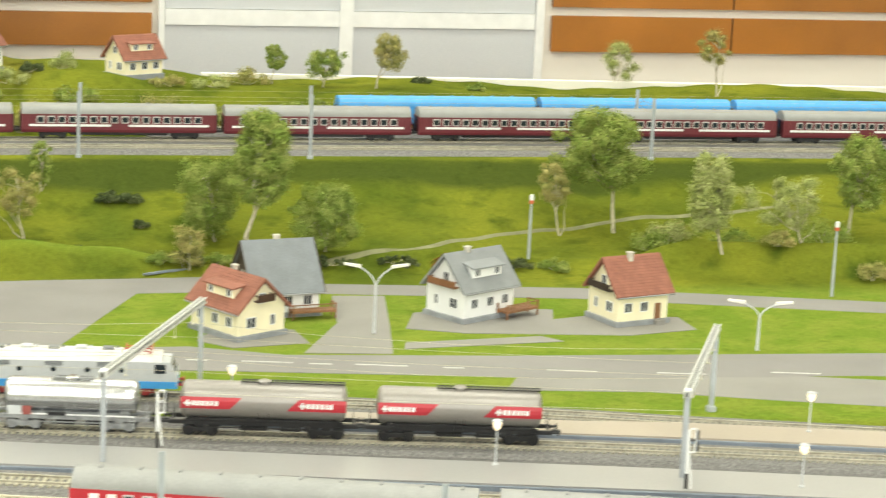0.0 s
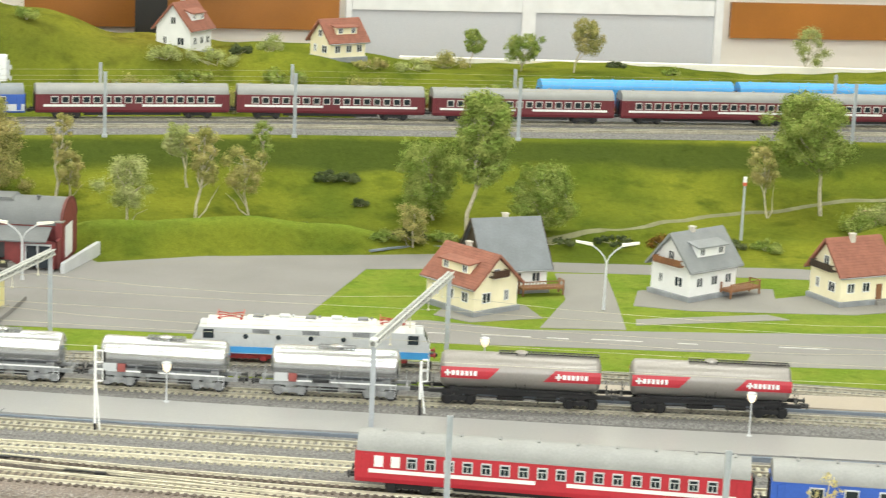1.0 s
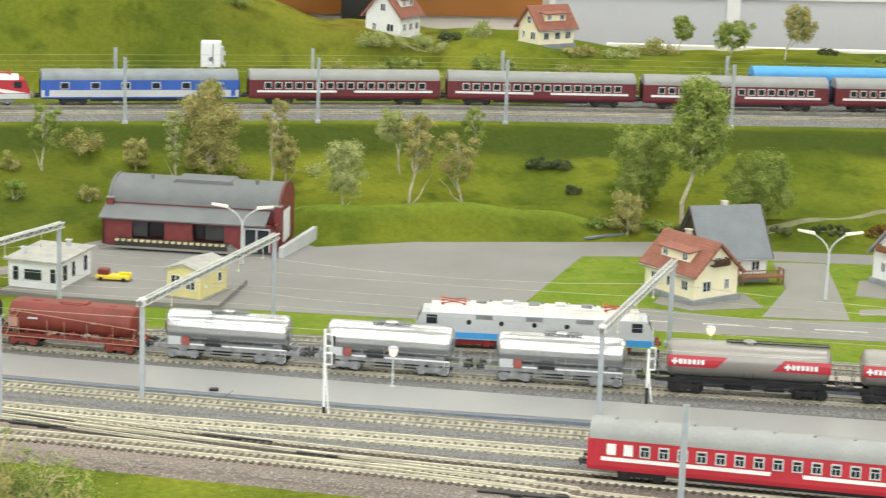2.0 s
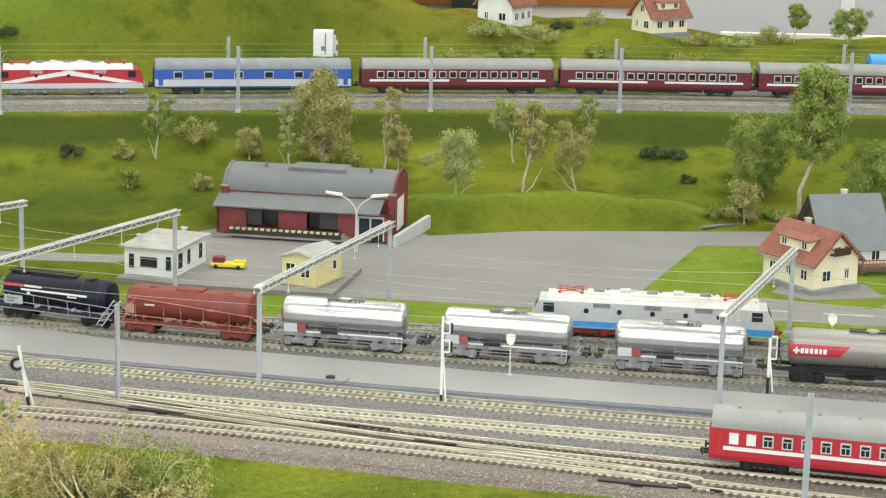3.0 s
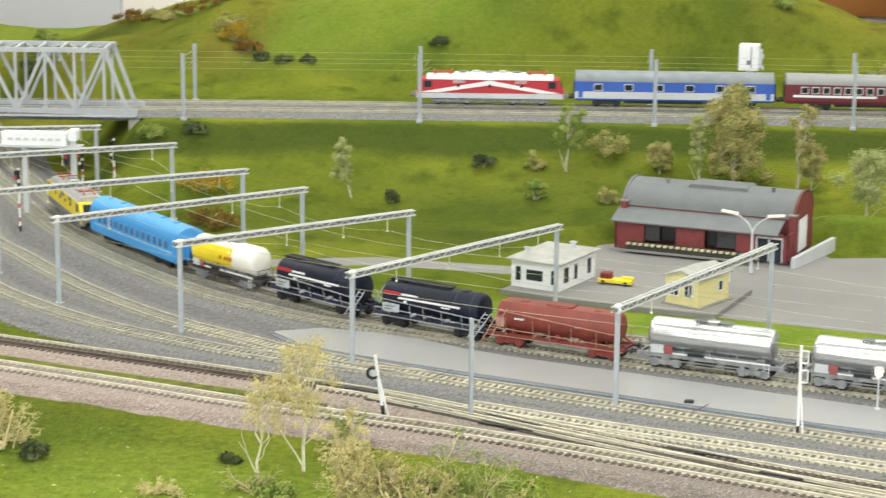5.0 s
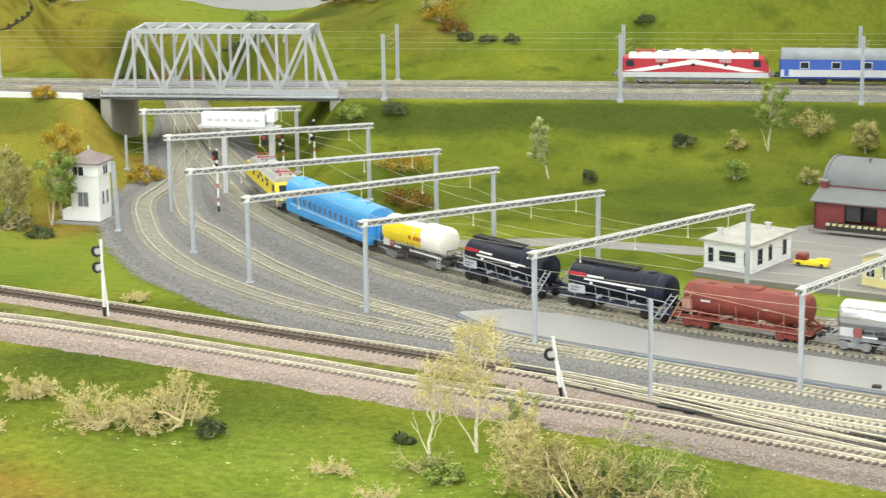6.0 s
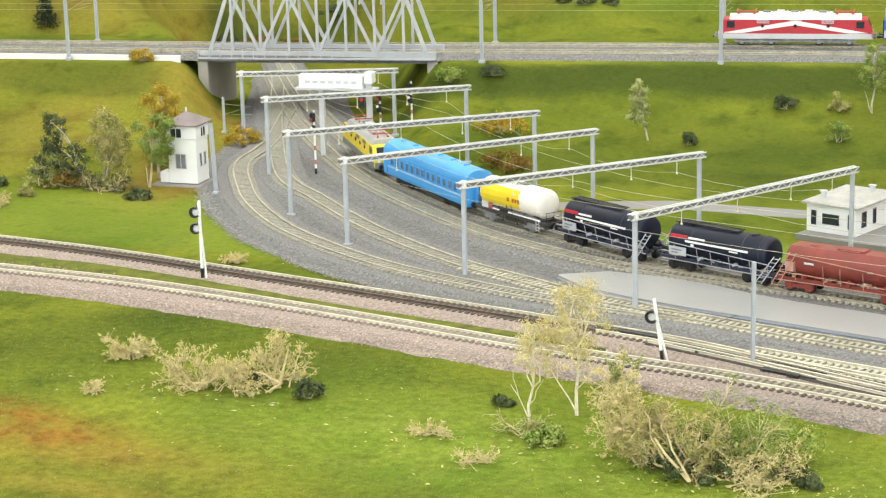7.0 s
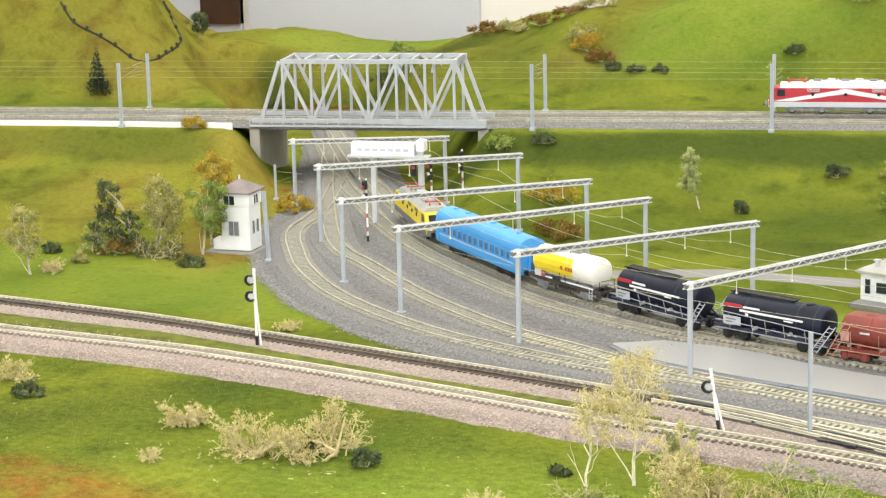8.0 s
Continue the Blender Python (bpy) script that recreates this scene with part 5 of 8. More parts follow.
def loft(s, profile, stations):
    """A closed (y, z) outline carried along x; stations: (x, scale about the outline's middle)."""
    n = len(profile)
    mz = sum(z for _, z in profile) / n
    v = [(x, y * k, mz + (z - mz) * k) for x, k in stations for y, z in profile]
    f = [(i * n + a, i * n + (a + 1) % n, (i + 1) * n + (a + 1) % n, (i + 1) * n + a) for i in range(len(stations) - 1) for a in range(n)]
    f += [tuple(range(n - 1, -1, -1)), tuple(range((len(stations) - 1) * n, len(stations) * n))]
    return s.add(v, f)


def plate(name, root, x0, x1, y, z0, z1, material, label="", t=0.0005):
    """The same thin plate on both flanks of a wagon."""
    for e in (-1, 1):
        s = Shape()
        s.box(x0, x1, min(e * y, e * (y + t)), max(e * y, e * (y + t)), z0, z1, 0.00015)
        part(name, s, material, root, label)


def hopper_wagon(at, length, paint, frame_paint, label, kind):
    """A powder wagon: barrel on funnels and saddles, side rails that fall along it, leaning ladder, cluttered frame."""
    L = length / 2
    T = L - 0.009
    navy = kind == "navy"
    root = thing("covered_hopper_wagon", label, "goods wagon", at, "bulk wagons")
    rail_mat = mat("grey_handrail", (0.44, 0.45, 0.46), 0.5) if navy else mat("worn_pinkish_rail", (0.50, 0.27, 0.19), 0.5)
    pale = mat("pale_steel_panel", (0.50, 0.53, 0.57), 0.4)
    if navy:
        prof = [(0.0158 * math.cos(a), 0.0278 + 0.0154 * math.sin(a)) for a in np.linspace(0, 2 * math.pi, 28, endpoint=False)]
    else:
        prof = [(-0.0110, 0.0175), (0.0110, 0.0175), (0.0158, 0.0225), (0.0170, 0.0290), (0.0150, 0.0362), (0.0090, 0.0420), (-0.0090, 0.0420), (-0.0150, 0.0362), (-0.0170, 0.0290), (-0.0158, 0.0225)]
    s = Shape()
    loft(s, prof, [(-T, 0.80), (-T + 0.0014, 0.93), (-T + 0.004, 1.0), (T - 0.004, 1.0), (T - 0.0014, 0.93), (T, 0.80)])
    part("body", s, paint, root, smooth=True)
    for x in (-T * 0.52, T * 0.52, T * 0.86):
        s = Shape()
        loft(s, prof, [(x - 0.0005, 1.0), (x - 0.0004, 1.018), (x + 0.0004, 1.018), (x + 0.0005, 1.0)])
        part("strap", s, frame_paint, root)
    for k in (-0.58, 0.0, 0.58):
        s = Shape()
        x = k * T
        s.add([(x - 0.013, -0.012, 0.0215), (x + 0.013, -0.012, 0.0215), (x + 0.013, 0.012, 0.0215), (x - 0.013, 0.012, 0.0215), (x - 0.003, -0.004, 0.0065), (x + 0.003, -0.004, 0.0065), (x + 0.003, 0.004, 0.0065), (x - 0.003, 0.004, 0.0065)], [(3, 2, 1, 0), (4, 5, 6, 7), (0, 1, 5, 4), (1, 2, 6, 5), (2, 3, 7, 6), (3, 0, 4, 7)])
        part("funnel", s, frame_paint, root)
    s = Shape()
    for y in (-0.0135, 0.0115):
        s.box(-L, L, y, y + 0.002, 0.0105, 0.0135, 0.0004)
    for x in np.linspace(-L + 0.003, L - 0.003, 9):
        s.box(x - 0.001, x + 0.001, -0.0125, 0.0125, 0.0108, 0.0130)
    for e in (-1, 1):
        for y in (-0.010, 0.010):
            s.bar((e * (L - 0.002), y, 0.013), (e * (T - 0.010), y, 0.024), 0.0016)
    part("frame", s, frame_paint, root)
    for e in (-1, 1):
        s = Shape()
        s.bar((-L + 0.012, e * 0.0180, 0.0355 if not navy else 0.0275), (L - 0.003, e * 0.0180, 0.0262 if not navy else 0.0225), 0.0007)
        part("handrail", s, rail_mat, root)
        s = Shape()
        s.bar((-L + 0.004, e * 0.0180, 0.0190), (L - 0.003, e * 0.0180, 0.0160), 0.0007)
        part("handrail", s, rail_mat, root)
        s = Shape()
        s.bar((-L + 0.002, e * 0.0142, 0.0104), (L - 0.002, e * 0.0142, 0.0104), 0.0008)
        part("edge_rail", s, rail_mat, root)
        for f in (0.14, 0.34, 0.46, 0.62, 0.80, 0.95):
            s = Shape()
            x = -L + f * 2 * L
            s.bar((x, e * 0.0138, 0.0115), (x + 0.001, e * 0.0180, (0.030 if not navy else 0.026) - 0.004 * f), 0.0006)
            part("stanchion", s, rail_mat, root)
        s = Shape()
        x0, x1, zt = (-L - 0.004, -L + 0.015, 0.0375) if not navy else (L - 0.018, L + 0.002, 0.031)
        for dx in (0.0, 0.0065):
            s.bar((x0 + dx, e * 0.0176, 0.004), (x1 + dx, e * 0.0176, zt), 0.0008)
        for q in range(7):
            f = (q + 0.5) / 7
            xx, zz = x0 + (x1 - x0) * f, 0.004 + (zt - 0.004) * f
            s.bar((xx, e * 0.0176, zz), (xx + 0.0065, e * 0.0176, zz), 0.0005)
        part("ladder", s, rail_mat if not navy else pale, root, "leaning end ladder")
        for f, w, z, m in ((0.20, 0.006, 0.0160, frame_paint), (0.36, 0.004, 0.0150, pale if navy else rail_mat), (0.52, 0.008, 0.0150, frame_paint), (0.66, 0.004, 0.0155, pale if navy else rail_mat), (0.78, 0.006, 0.0165, frame_paint), (0.90, 0.004, 0.0150, mat("brass_valve", (0.45, 0.33, 0.14), 0.45, 0.5))):
            s = Shape()
            x = -L + f * 2 * L
            s.lathe((x, e * 0.0105, z), (0, e, 0), [(0, w * 0.42), (0.0035, w * 0.42), (0.0042, w * 0.30), (0.0060, w * 0.28)], 9)
            part("valve", s, m, root)
    s = Shape()
    top = 0.0428 if navy else 0.0416
    if navy:
        for y in (-0.0055, 0.0045):
            s.box(-T * 0.95, T * 0.35, y, y + 0.001, top + 0.0014, top + 0.0022)
        for x in np.arange(-T * 0.95, T * 0.35, 0.0032):
            s.box(x, x + 0.0018, -0.0055, 0.0055, top + 0.0012, top + 0.0018)
        for x in (-T * 0.9, -T * 0.3, T * 0.3):
            s.box(x - 0.0006, x + 0.0006, -0.004, 0.004, top - 0.002, top + 0.0014)
    else:
        s.box(-T * 0.22, T * 0.22, -0.0065, 0.0065, top, top + 0.0022, 0.0006)
        s.box(-T * 0.16, T * 0.16, -0.0085, -0.0062, top - 0.001, top + 0.0014, 0.0004)
    part("roof_walkway", s, BLACK if navy else paint, root)
    for x in (-T * 0.62, T * 0.62):
        s = Shape()
        s.lathe((x, 0, top - 0.001), (0, 0, 1), [(0, 0.0046), (0.0018, 0.0046), (0.0025, 0.003)], 12)
        part("roof_hatch", s, paint, root)
    if navy:
        plate("lettering", root, -T * 0.62, T * 0.66, 0.0156, 0.0292, 0.0311, WHITE, "white lettering bar")
        plate("lettering", root, -T * 0.56, -T * 0.22, 0.0149, 0.0326, 0.0346, WHITE, "white lettering bar")
        plate("lettering", root, T * 0.28, T * 0.46, 0.0157, 0.0271, 0.0284, WHITE, "white lettering bar")
        plate("lettering", root, -T * 0.50, -T * 0.44, 0.0157, 0.0256, 0.0284, WHITE, "white lettering mark")
        plate("red_panel", root, -T * 0.94, -T * 0.58, 0.0147, 0.0321, 0.0354, RED, "small red panel")
        plate("lettering_panel", root, -T * 0.92, -T * 0.56, 0.0183, 0.0165, 0.0245, pale, "pale grey lettering panel")
        plate("lettering", root, -T * 0.86, -T * 0.64, 0.0189, 0.0212, 0.0224, FRAME_GREY, "grey lettering bar")
        plate("lettering", root, -T * 0.86, -T * 0.72, 0.0189, 0.0186, 0.0196, FRAME_GREY, "grey lettering bar")
    else:
        plate("lettering", root, -T * 0.66, -T * 0.50, 0.0176, 0.0285, 0.0302, PALEGREY, "pale lettering bar")
        plate("lettering", root, T * 0.36, T * 0.46, 0.0176, 0.0285, 0.0298, PALEGREY, "pale lettering bar")
        plate("lettering_panel", root, -T * 0.98, -T * 0.84, 0.0165, 0.0200, 0.0290, mat("dusty_pink_panel", (0.52, 0.30, 0.24), 0.6), "dusty pink panel")
    for e in (-1, 1):
        bogie(root, e * (L - 0.022), 0.0195, frame_paint if not navy else BLACK)
    buffers(root, L)
    return root


def on(line, x, z, flip=False):
    px, py, a = along(LINES[line], x)
    return pose(px, py, z, 0, 0, a + (180 if flip else 0))


RZ = 0.0080
STEEL = mat("light_grey_steel_paint", (0.34, 0.35, 0.36), 0.45, 0.2, dark=0.6, scale=150)
for x in (-0.0895, 0.056, 0.2065):
    tank_wagon(on("tank_track", x, RZ), 0.134, 0.0145, SILVER, STEEL, "silver tank wagon with grey frame standing on the station track", truck=STEEL)
for x in (0.369, 0.536):
    tank_wagon(on("tank_track", x, RZ), 0.162, 0.0162, GREYTANK, BLACK, "dark grey tank wagon with red and white panels on black bogies", logo=True, zc=0.0305)
hopper_wagon(on("tank_track", -0.231, RZ), 0.136, OXIDE, OXIDE, "red-brown covered bulk wagon with handrails and ladder", "oxide")
for x in (-0.357, -0.484):
    hopper_wagon(on("tank_track", x, RZ), 0.126, NAVY, mat("dark_blue_frame", (0.022, 0.028, 0.06), 0.5), "blue-black covered bulk wagon with white lettering bars", "navy")
tank_wagon(on("tank_track", -0.604, RZ), 0.118, 0.0150, mat("ivory_tank_paint", (0.84, 0.82, 0.74), 0.35, dark=0.93, scale=40, bump=0.03), mat("brown_black_frame", (0.065, 0.055, 0.048), 0.6, dark=0.6, scale=120), "white and yellow tank wagon with grey frame on the curve", bogies=False, extra=YELLOW)
coach(on("tank_track", -0.735, RZ), 0.200, SKYBLUE, mat("sky_blue_roof", (0.075, 0.36, 0.76), 0.45, dark=0.9), mat("pale_blue_stripe", (0.40, 0.62, 0.86), 0.4), "light blue passenger coach in the goods train on the curve", (13, 0.165), frames=mat("mid_blue_window_frame", (0.10, 0.34, 0.68), 0.4), stripe_z=(0.0188, 0.0205), gap=0.0, glass=mat("blue_grey_blind", (0.11, 0.20, 0.34), 0.25, dark=0.7, scale=60), end=SKYBLUE)
locomotive(on("tank_track", -0.876, RZ), 0.165, YELLOW, FRAME_GREY, "yellow electric locomotive with grey roof and red pantographs", mat("grey_loco_roof", (0.45, 0.45, 0.44), 0.5), portholes=4)
coach(on("throat_track", 0.352, RZ), 0.303, RED, ROOFGREY, WHITE, "bright red passenger coach with white stripe and grey roof", (17, 0.244, 0.0060, 0.0075), white_panels=True)
coach(on("throat_track", 0.6615, RZ), 0.303, BLUE, ROOFGREY, PALEGREY, "royal blue passenger coach with grey roof behind the red coach", (10, 0.26, 0.009))
locomotive(on("loco_track", 0.192, RZ), 0.222, PALEGREY, SKYBLUE, "pale grey and blue electric locomotive with white roof", mat("white_loco_roof", (0.78, 0.76, 0.72), 0.5), skirt=mat("red_bogie", (0.45, 0.04, 0.04), 0.5), portholes=5)
UZ = BENCH + 0.0081
X0 = -0.60
locomotive(on("upper_rear_track", X0 + 0.098, UZ), 0.195, RED, PALEGREY, "red and white electric locomotive with chevron stripe on the upper track", WHITE, decor=WHITE, portholes=3, skirt=STEEL)
x = X0 + 0.204
coach(on("upper_rear_track", x + 0.132, UZ), 0.262, BLUE, mat("blue_grey_coach_roof", (0.27, 0.30, 0.33), 0.5), None, "blue and pale grey sleeping coach on the upper track", (6, 0.24, 0.010), lower=PALEGREY)
for k in range(6):
    coach(on("upper_rear_track", x + 0.404 + k * 0.272, UZ), 0.262, WINE, ROOFGREY, WHITE, "wine-red passenger coach with white stripe on the upper track", (16, 0.225, 0.0078), frames=mat("off_white_window_frame", (0.72, 0.70, 0.68), 0.5))
for k in range(3):
    coach(on("upper_third_track", 0.735 + k * 0.300, UZ + 0.004), 0.292, SKYBLUE, mat("sky_blue_roof", (0.075, 0.36, 0.76), 0.45, dark=0.9), None, "light blue passenger coach on the rearmost upper track", (12, 0.25), frames=SKYBLUE)

# ---- buildings ----


def window(parent, x, y, z, w, h, yaw, frame_mat=None, glass=None, bars=1):
    """A framed window on a wall whose outside looks along local -y after the turn."""
    s = Shape()
    t = 0.0007
    s.box(-w / 2 - t, w / 2 + t, -0.0010, 0.0, -t, 0.0)
    s.box(-w / 2 - t, w / 2 + t, -0.0010, 0.0, h, h + t)
    for k in range(bars + 2):
        xx = -w / 2 - t + k * (w + t) / (bars + 1)
        s.box(xx, xx + t, -0.0010, 0.0, 0.0, h)
    ob = part("window", s, frame_mat or WHITE, parent, at=pose(x, y, z, 0, 0, yaw))
    s = Shape()
    s.box(-w / 2, w / 2, -0.0004, 0.0, 0.0, h)
    part("pane", s, glass or GLASS_DARK, ob)
    return ob


def tiled_slope(a, b, c, d, rows, material, name, parent, lift=0.0007, n=10):
    """Overlapping rows of roof tiles on the quad a-b (eave), d-c (ridge)."""
    a, b, c, d = (Vector(v) for v in (a, b, c, d))
    nrm = (b - a).cross(d - a).normalized()
    if nrm.z < 0:
        nrm = -nrm
    s = Shape()
    for i in range(rows):
        f0, f1 = i / rows, min(1.0, (i + 1.12) / rows)
        p, q = a + (d - a) * f0, b + (c - b) * f0
        r, t = b + (c - b) * f1, a + (d - a) * f1
        v = [p, q, r, t]
        lo = [w + nrm * 0.0002 for w in v]
        hi = [p + nrm * (lift * 1.6), q + nrm * (lift * 1.6), r + nrm * lift * 0.6, t + nrm * lift * 0.6]
        s.add(lo + hi, [(0, 1, 2, 3), (4, 5, 6, 7), (0, 1, 5, 4), (1, 2, 6, 5), (2, 3, 7, 6), (3, 0, 4, 7)])
    return tagged(part(name, s, material, parent), kind="stuff")


def house(at, L, W, eave, ridge, walls, roof, label, plinth=None, dormer=True, balcony=None, chimney=(0.1, -0.1), over=0.005, wood_gable=None, deck=None, door=None, group="houses", dormer_roof=None):
    """A gabled model house: ridge along x, gables at -x and +x, dormer on the -y slope."""
    l, w = L / 2, W / 2
    root = thing("house", label, "house", at, group)
    s = Shape()
    s.box(-l - 0.003, l + 0.003, -w - 0.003, w + 0.003, -0.004, 0.004, 0.0006)
    part("plinth", s, plinth or mat("grey_plinth", (0.30, 0.32, 0.34), 0.8), root)
    s = Shape()
    s.prism([(-w, 0.004), (w, 0.004), (w, eave), (0, ridge - 0.0012), (-w, eave)], -l, l)
    part("wall_shell", s, walls, root)
    k = (ridge - eave) / w
    ex, ez = w + over, eave - over * k
    th = 0.0016
    s = Shape()
    s.prism([(-ex, ez), (0, ridge), (ex, ez), (ex, ez + th), (0, ridge + th * 1.2), (-ex, ez + th)], -l - over, l + over)
    part("roof", s, roof, root)
    for e in (-1, 1) if roof is not SLATE else ():
        tiled_slope((-l - over, e * ex, ez + th), (l + over, e * ex, ez + th), (l + over, 0, ridge + th * 1.2), (-l - over, 0, ridge + th * 1.2), 14, roof, "roof_tiling", root, 0.0004 if roof is TILE_RED else 0.00012)
    for e in (-1, 1):
        s = Shape()
        for f in (-1, 1):
            s.bar((e * (l + over + 0.0004), f * ex, ez + 0.0006), (e * (l + over + 0.0004), 0, ridge + 0.0006), 0.0008, 0.0026)
        part("bargeboard", s, wood_gable or roof, root)
    for e in (-1, 1):
        s = Shape()
        s.cyl((-l - over, e * (ex + 0.0006), ez), (l + over, e * (ex + 0.0006), ez), 0.0009, 6)
        part("gutter", s, mat("zinc_gutter", (0.35, 0.36, 0.37), 0.4, 0.6), root)
    if chimney:
        cx, cy = chimney
        s = Shape()
        zc = ridge - abs(cy) * W * k
        s.box(cx * L - 0.003, cx * L + 0.003, cy * W - 0.0025, cy * W + 0.0025, zc - 0.006, ridge + 0.005, 0.0004)
        s.box(cx * L - 0.0036, cx * L + 0.0036, cy * W - 0.0031, cy * W + 0.0031, ridge + 0.005, ridge + 0.0062)
        part("chimney", s, mat("pale_chimney", (0.66, 0.62, 0.55), 0.8), root)
    if dormer:
        d0, d1 = -0.28 * L, 0.30 * L
        yb = -w * 0.80
        zb = eave + (w + yb) * k + 0.001
        zt = ridge - 0.008
        yt = -(ridge - zt - 0.002) / k
        s = Shape()
        s.prism([(yb, zb), (yb, zb + 0.0125), (yt, zt), (yt, zb)], d0, d1)
        dm = part("dormer", s, walls, root)
        s = Shape()
        s.prism([(yb - 0.004, zb + 0.0112), (yb - 0.004, zb + 0.0126), (yt + 0.003, zt + 0.0016), (yt + 0.003, zt + 0.0002)], d0 - 0.003, d1 + 0.003)
        part("dormer_roof", s, dormer_roof or roof, dm)
        for xx in np.linspace(d0 + 0.007, d1 - 0.007, 2):
            window(dm, xx, yb, zb + 0.0030, 0.0065, 0.0068, 0)
    # windows: long sides, then gables
    for e, yaw in ((-1, 0), (1, 180)):
        for f in (-0.3, 0.02, 0.32):
            if door is not None and e < 0 and abs(f - door) < 0.1:
                continue
            window(root, f * L, e * w, eave * 0.38, 0.0085, 0.0095, yaw)
    for e, yaw in ((-1, -90), (1, 90)):
        for f in (-0.22, 0.24):
            window(root, e * l, f * W, eave * 0.36, 0.0105 if f < 0 else 0.0050, 0.0100, yaw)
        window(root, e * l, 0.0, eave + 0.004, 0.0075, 0.0095, yaw)
    if door is not None:
        s = Shape()
        s.box(door * L - 0.004, door * L + 0.004, -w - 0.0008, -w, 0.004, 0.0215, 0.0003)
        part("door", s, BROWNWOOD, root)
        s = Shape()
        s.box(door * L - 0.006, door * L + 0.006, -w - 0.008, -w - 0.003, -0.003, 0.003)
        s.box(door * L - 0.006, door * L + 0.006, -w - 0.005, -w - 0.003, 0.003, 0.0045)
        part("steps", s, PAVED, root)
    if balcony:
        e, mt = balcony[:2]
        half = W * (balcony[2] if balcony[2:] else 0.34)
        rise = balcony[3] if balcony[3:] else 0.0
        s = Shape()
        x0, x1 = (e * l, e * (l + 0.008)) if e > 0 else (e * (l + 0.008), e * l)
        z = eave - 0.001 + rise
        s.box(x0, x1, -half, half, z, z + 0.0012)
        floor = part("balcony", s, mt, root, "wooden balcony")
        xo = e * (l + 0.008)
        for yy in np.linspace(-half, half, 9):
            s = Shape()
            s.bar((xo, yy, z + 0.001), (xo, yy, z + 0.008), 0.0022, 0.0008)
            part("baluster", s, mt, floor)
        s = Shape()
        s.box(min(xo, xo - e * 0.001), max(xo, xo - e * 0.001), -half, half, z + 0.0015, z + 0.0075)
        part("parapet_board", s, mt, floor)
        for yy in (-half, half):
            s = Shape()
            s.bar((e * l, yy, z + 0.007), (xo, yy, z + 0.007), 0.001)
            part("side_rail", s, mt, floor)
    if wood_gable:
        s = Shape()
        for e in (-1, 1):
            x0, x1 = (l, l + 0.0008) if e > 0 else (-l - 0.0008, -l)
            s.prism([(-w, eave), (w, eave), (0, ridge - 0.001)], x0, x1)
        part("gable_boards", s, wood_gable, root, "dark timber gable boards")
    if deck:
        x0, x1, y0, y1, mt = deck
        s = Shape()
        s.box(x0, x1, y0, y1, 0.006, 0.0085)
        for xx in np.arange(x0, x1, 0.004):
            s.box(xx, xx + 0.0005, y0, y0 + 0.0006, 0.0085, 0.0145)
        s.box(x0, x1, y0, y0 + 0.0008, 0.0145, 0.0155)
        s.box(x1 - 0.0008, x1, y0, y1, 0.0145, 0.0155)
        for xx in (x0 + 0.001, x1 - 0.001):
            for yy in (y0 + 0.001, y1 - 0.001):
                s.box(xx - 0.0008, xx + 0.0008, yy - 0.0008, yy + 0.0008, -0.001, 0.0155)
        part("wooden_deck", s, mt, root, "brown wooden deck with railing")
    return root


def corner(x, y, yaw, lx, ly, z=0.002):
    """Pose of a house whose local corner (lx, ly) stands at x, y."""
    c, s = math.cos(math.radians(yaw)), math.sin(math.radians(yaw))
    return pose(x - c * lx + s * ly, y - s * lx - c * ly, z, 0, 0, yaw)


house(corner(0.376, 2.128, -56, 0.038, -0.031), 0.076, 0.062, 0.0320, 0.0605, CREAM, TILE_RED, "cream model house with red tiled roof and balcony", balcony=(1, mat("dark_balcony_wood", (0.10, 0.055, 0.035), 0.6), 0.17, 0.007), chimney=(-0.15, 0.06))
house(corner(0.476, 2.246, 14, 0.039, -0.036), 0.074, 0.072, 0.030, 0.075, WHITE, SLATE, "white model house with steep slate-grey roof", dormer=False, wood_gable=mat("dark_timber", (0.07, 0.05, 0.035), 0.7), chimney=(0.0, 0.03), deck=(0.0, 0.05, -0.056, -0.042, BROWNWOOD), balcony=(-1, BROWNWOOD))
house(corner(0.626, 2.204, 34, -0.038, -0.029), 0.076, 0.058, 0.037, 0.0695, WHITE, mat("grey_roof_tiles", (0.25, 0.265, 0.275), 0.65, dark=0.85, scale=60, bump=0.3), "white model house with grey roof, dormer and brown balcony", balcony=(-1, BROWNWOOD), chimney=(-0.1, 0.0), deck=(0.012, 0.062, -0.046, -0.0295, BROWNWOOD))
house(corner(0.793, 2.190, 20, -0.033, -0.028), 0.066, 0.056, 0.037, 0.069, CREAM, TILE_RED, "cream model house with red tiled roof and small chimney", dormer=False, balcony=(-1, mat("dark_timber", (0.07, 0.05, 0.035), 0.7)), chimney=(-0.05, -0.06), door=0.3)
house(pose(0.079, 3.175, 0.138, 0, 0, 60), 0.062, 0.058, 0.040, 0.074, WHITE, TILE_RED, "white model house with red roof on the far hill", chimney=(0.1, 0.1))
house(pose(0.310, 3.185, 0.134, 0, 0, 33), 0.066, 0.050, 0.030, 0.058, CREAM, TILE_RED, "cream model house with red-brown roof and dormer on the far bank", chimney=None)
s = Shape()
s.box(0.19, 0.245, 3.20, 3.205, 0.115, 0.130, 0.001)
tagged(part("low_wall", s, BROWNWOOD), "low brown garden wall on the far bank", "wall")


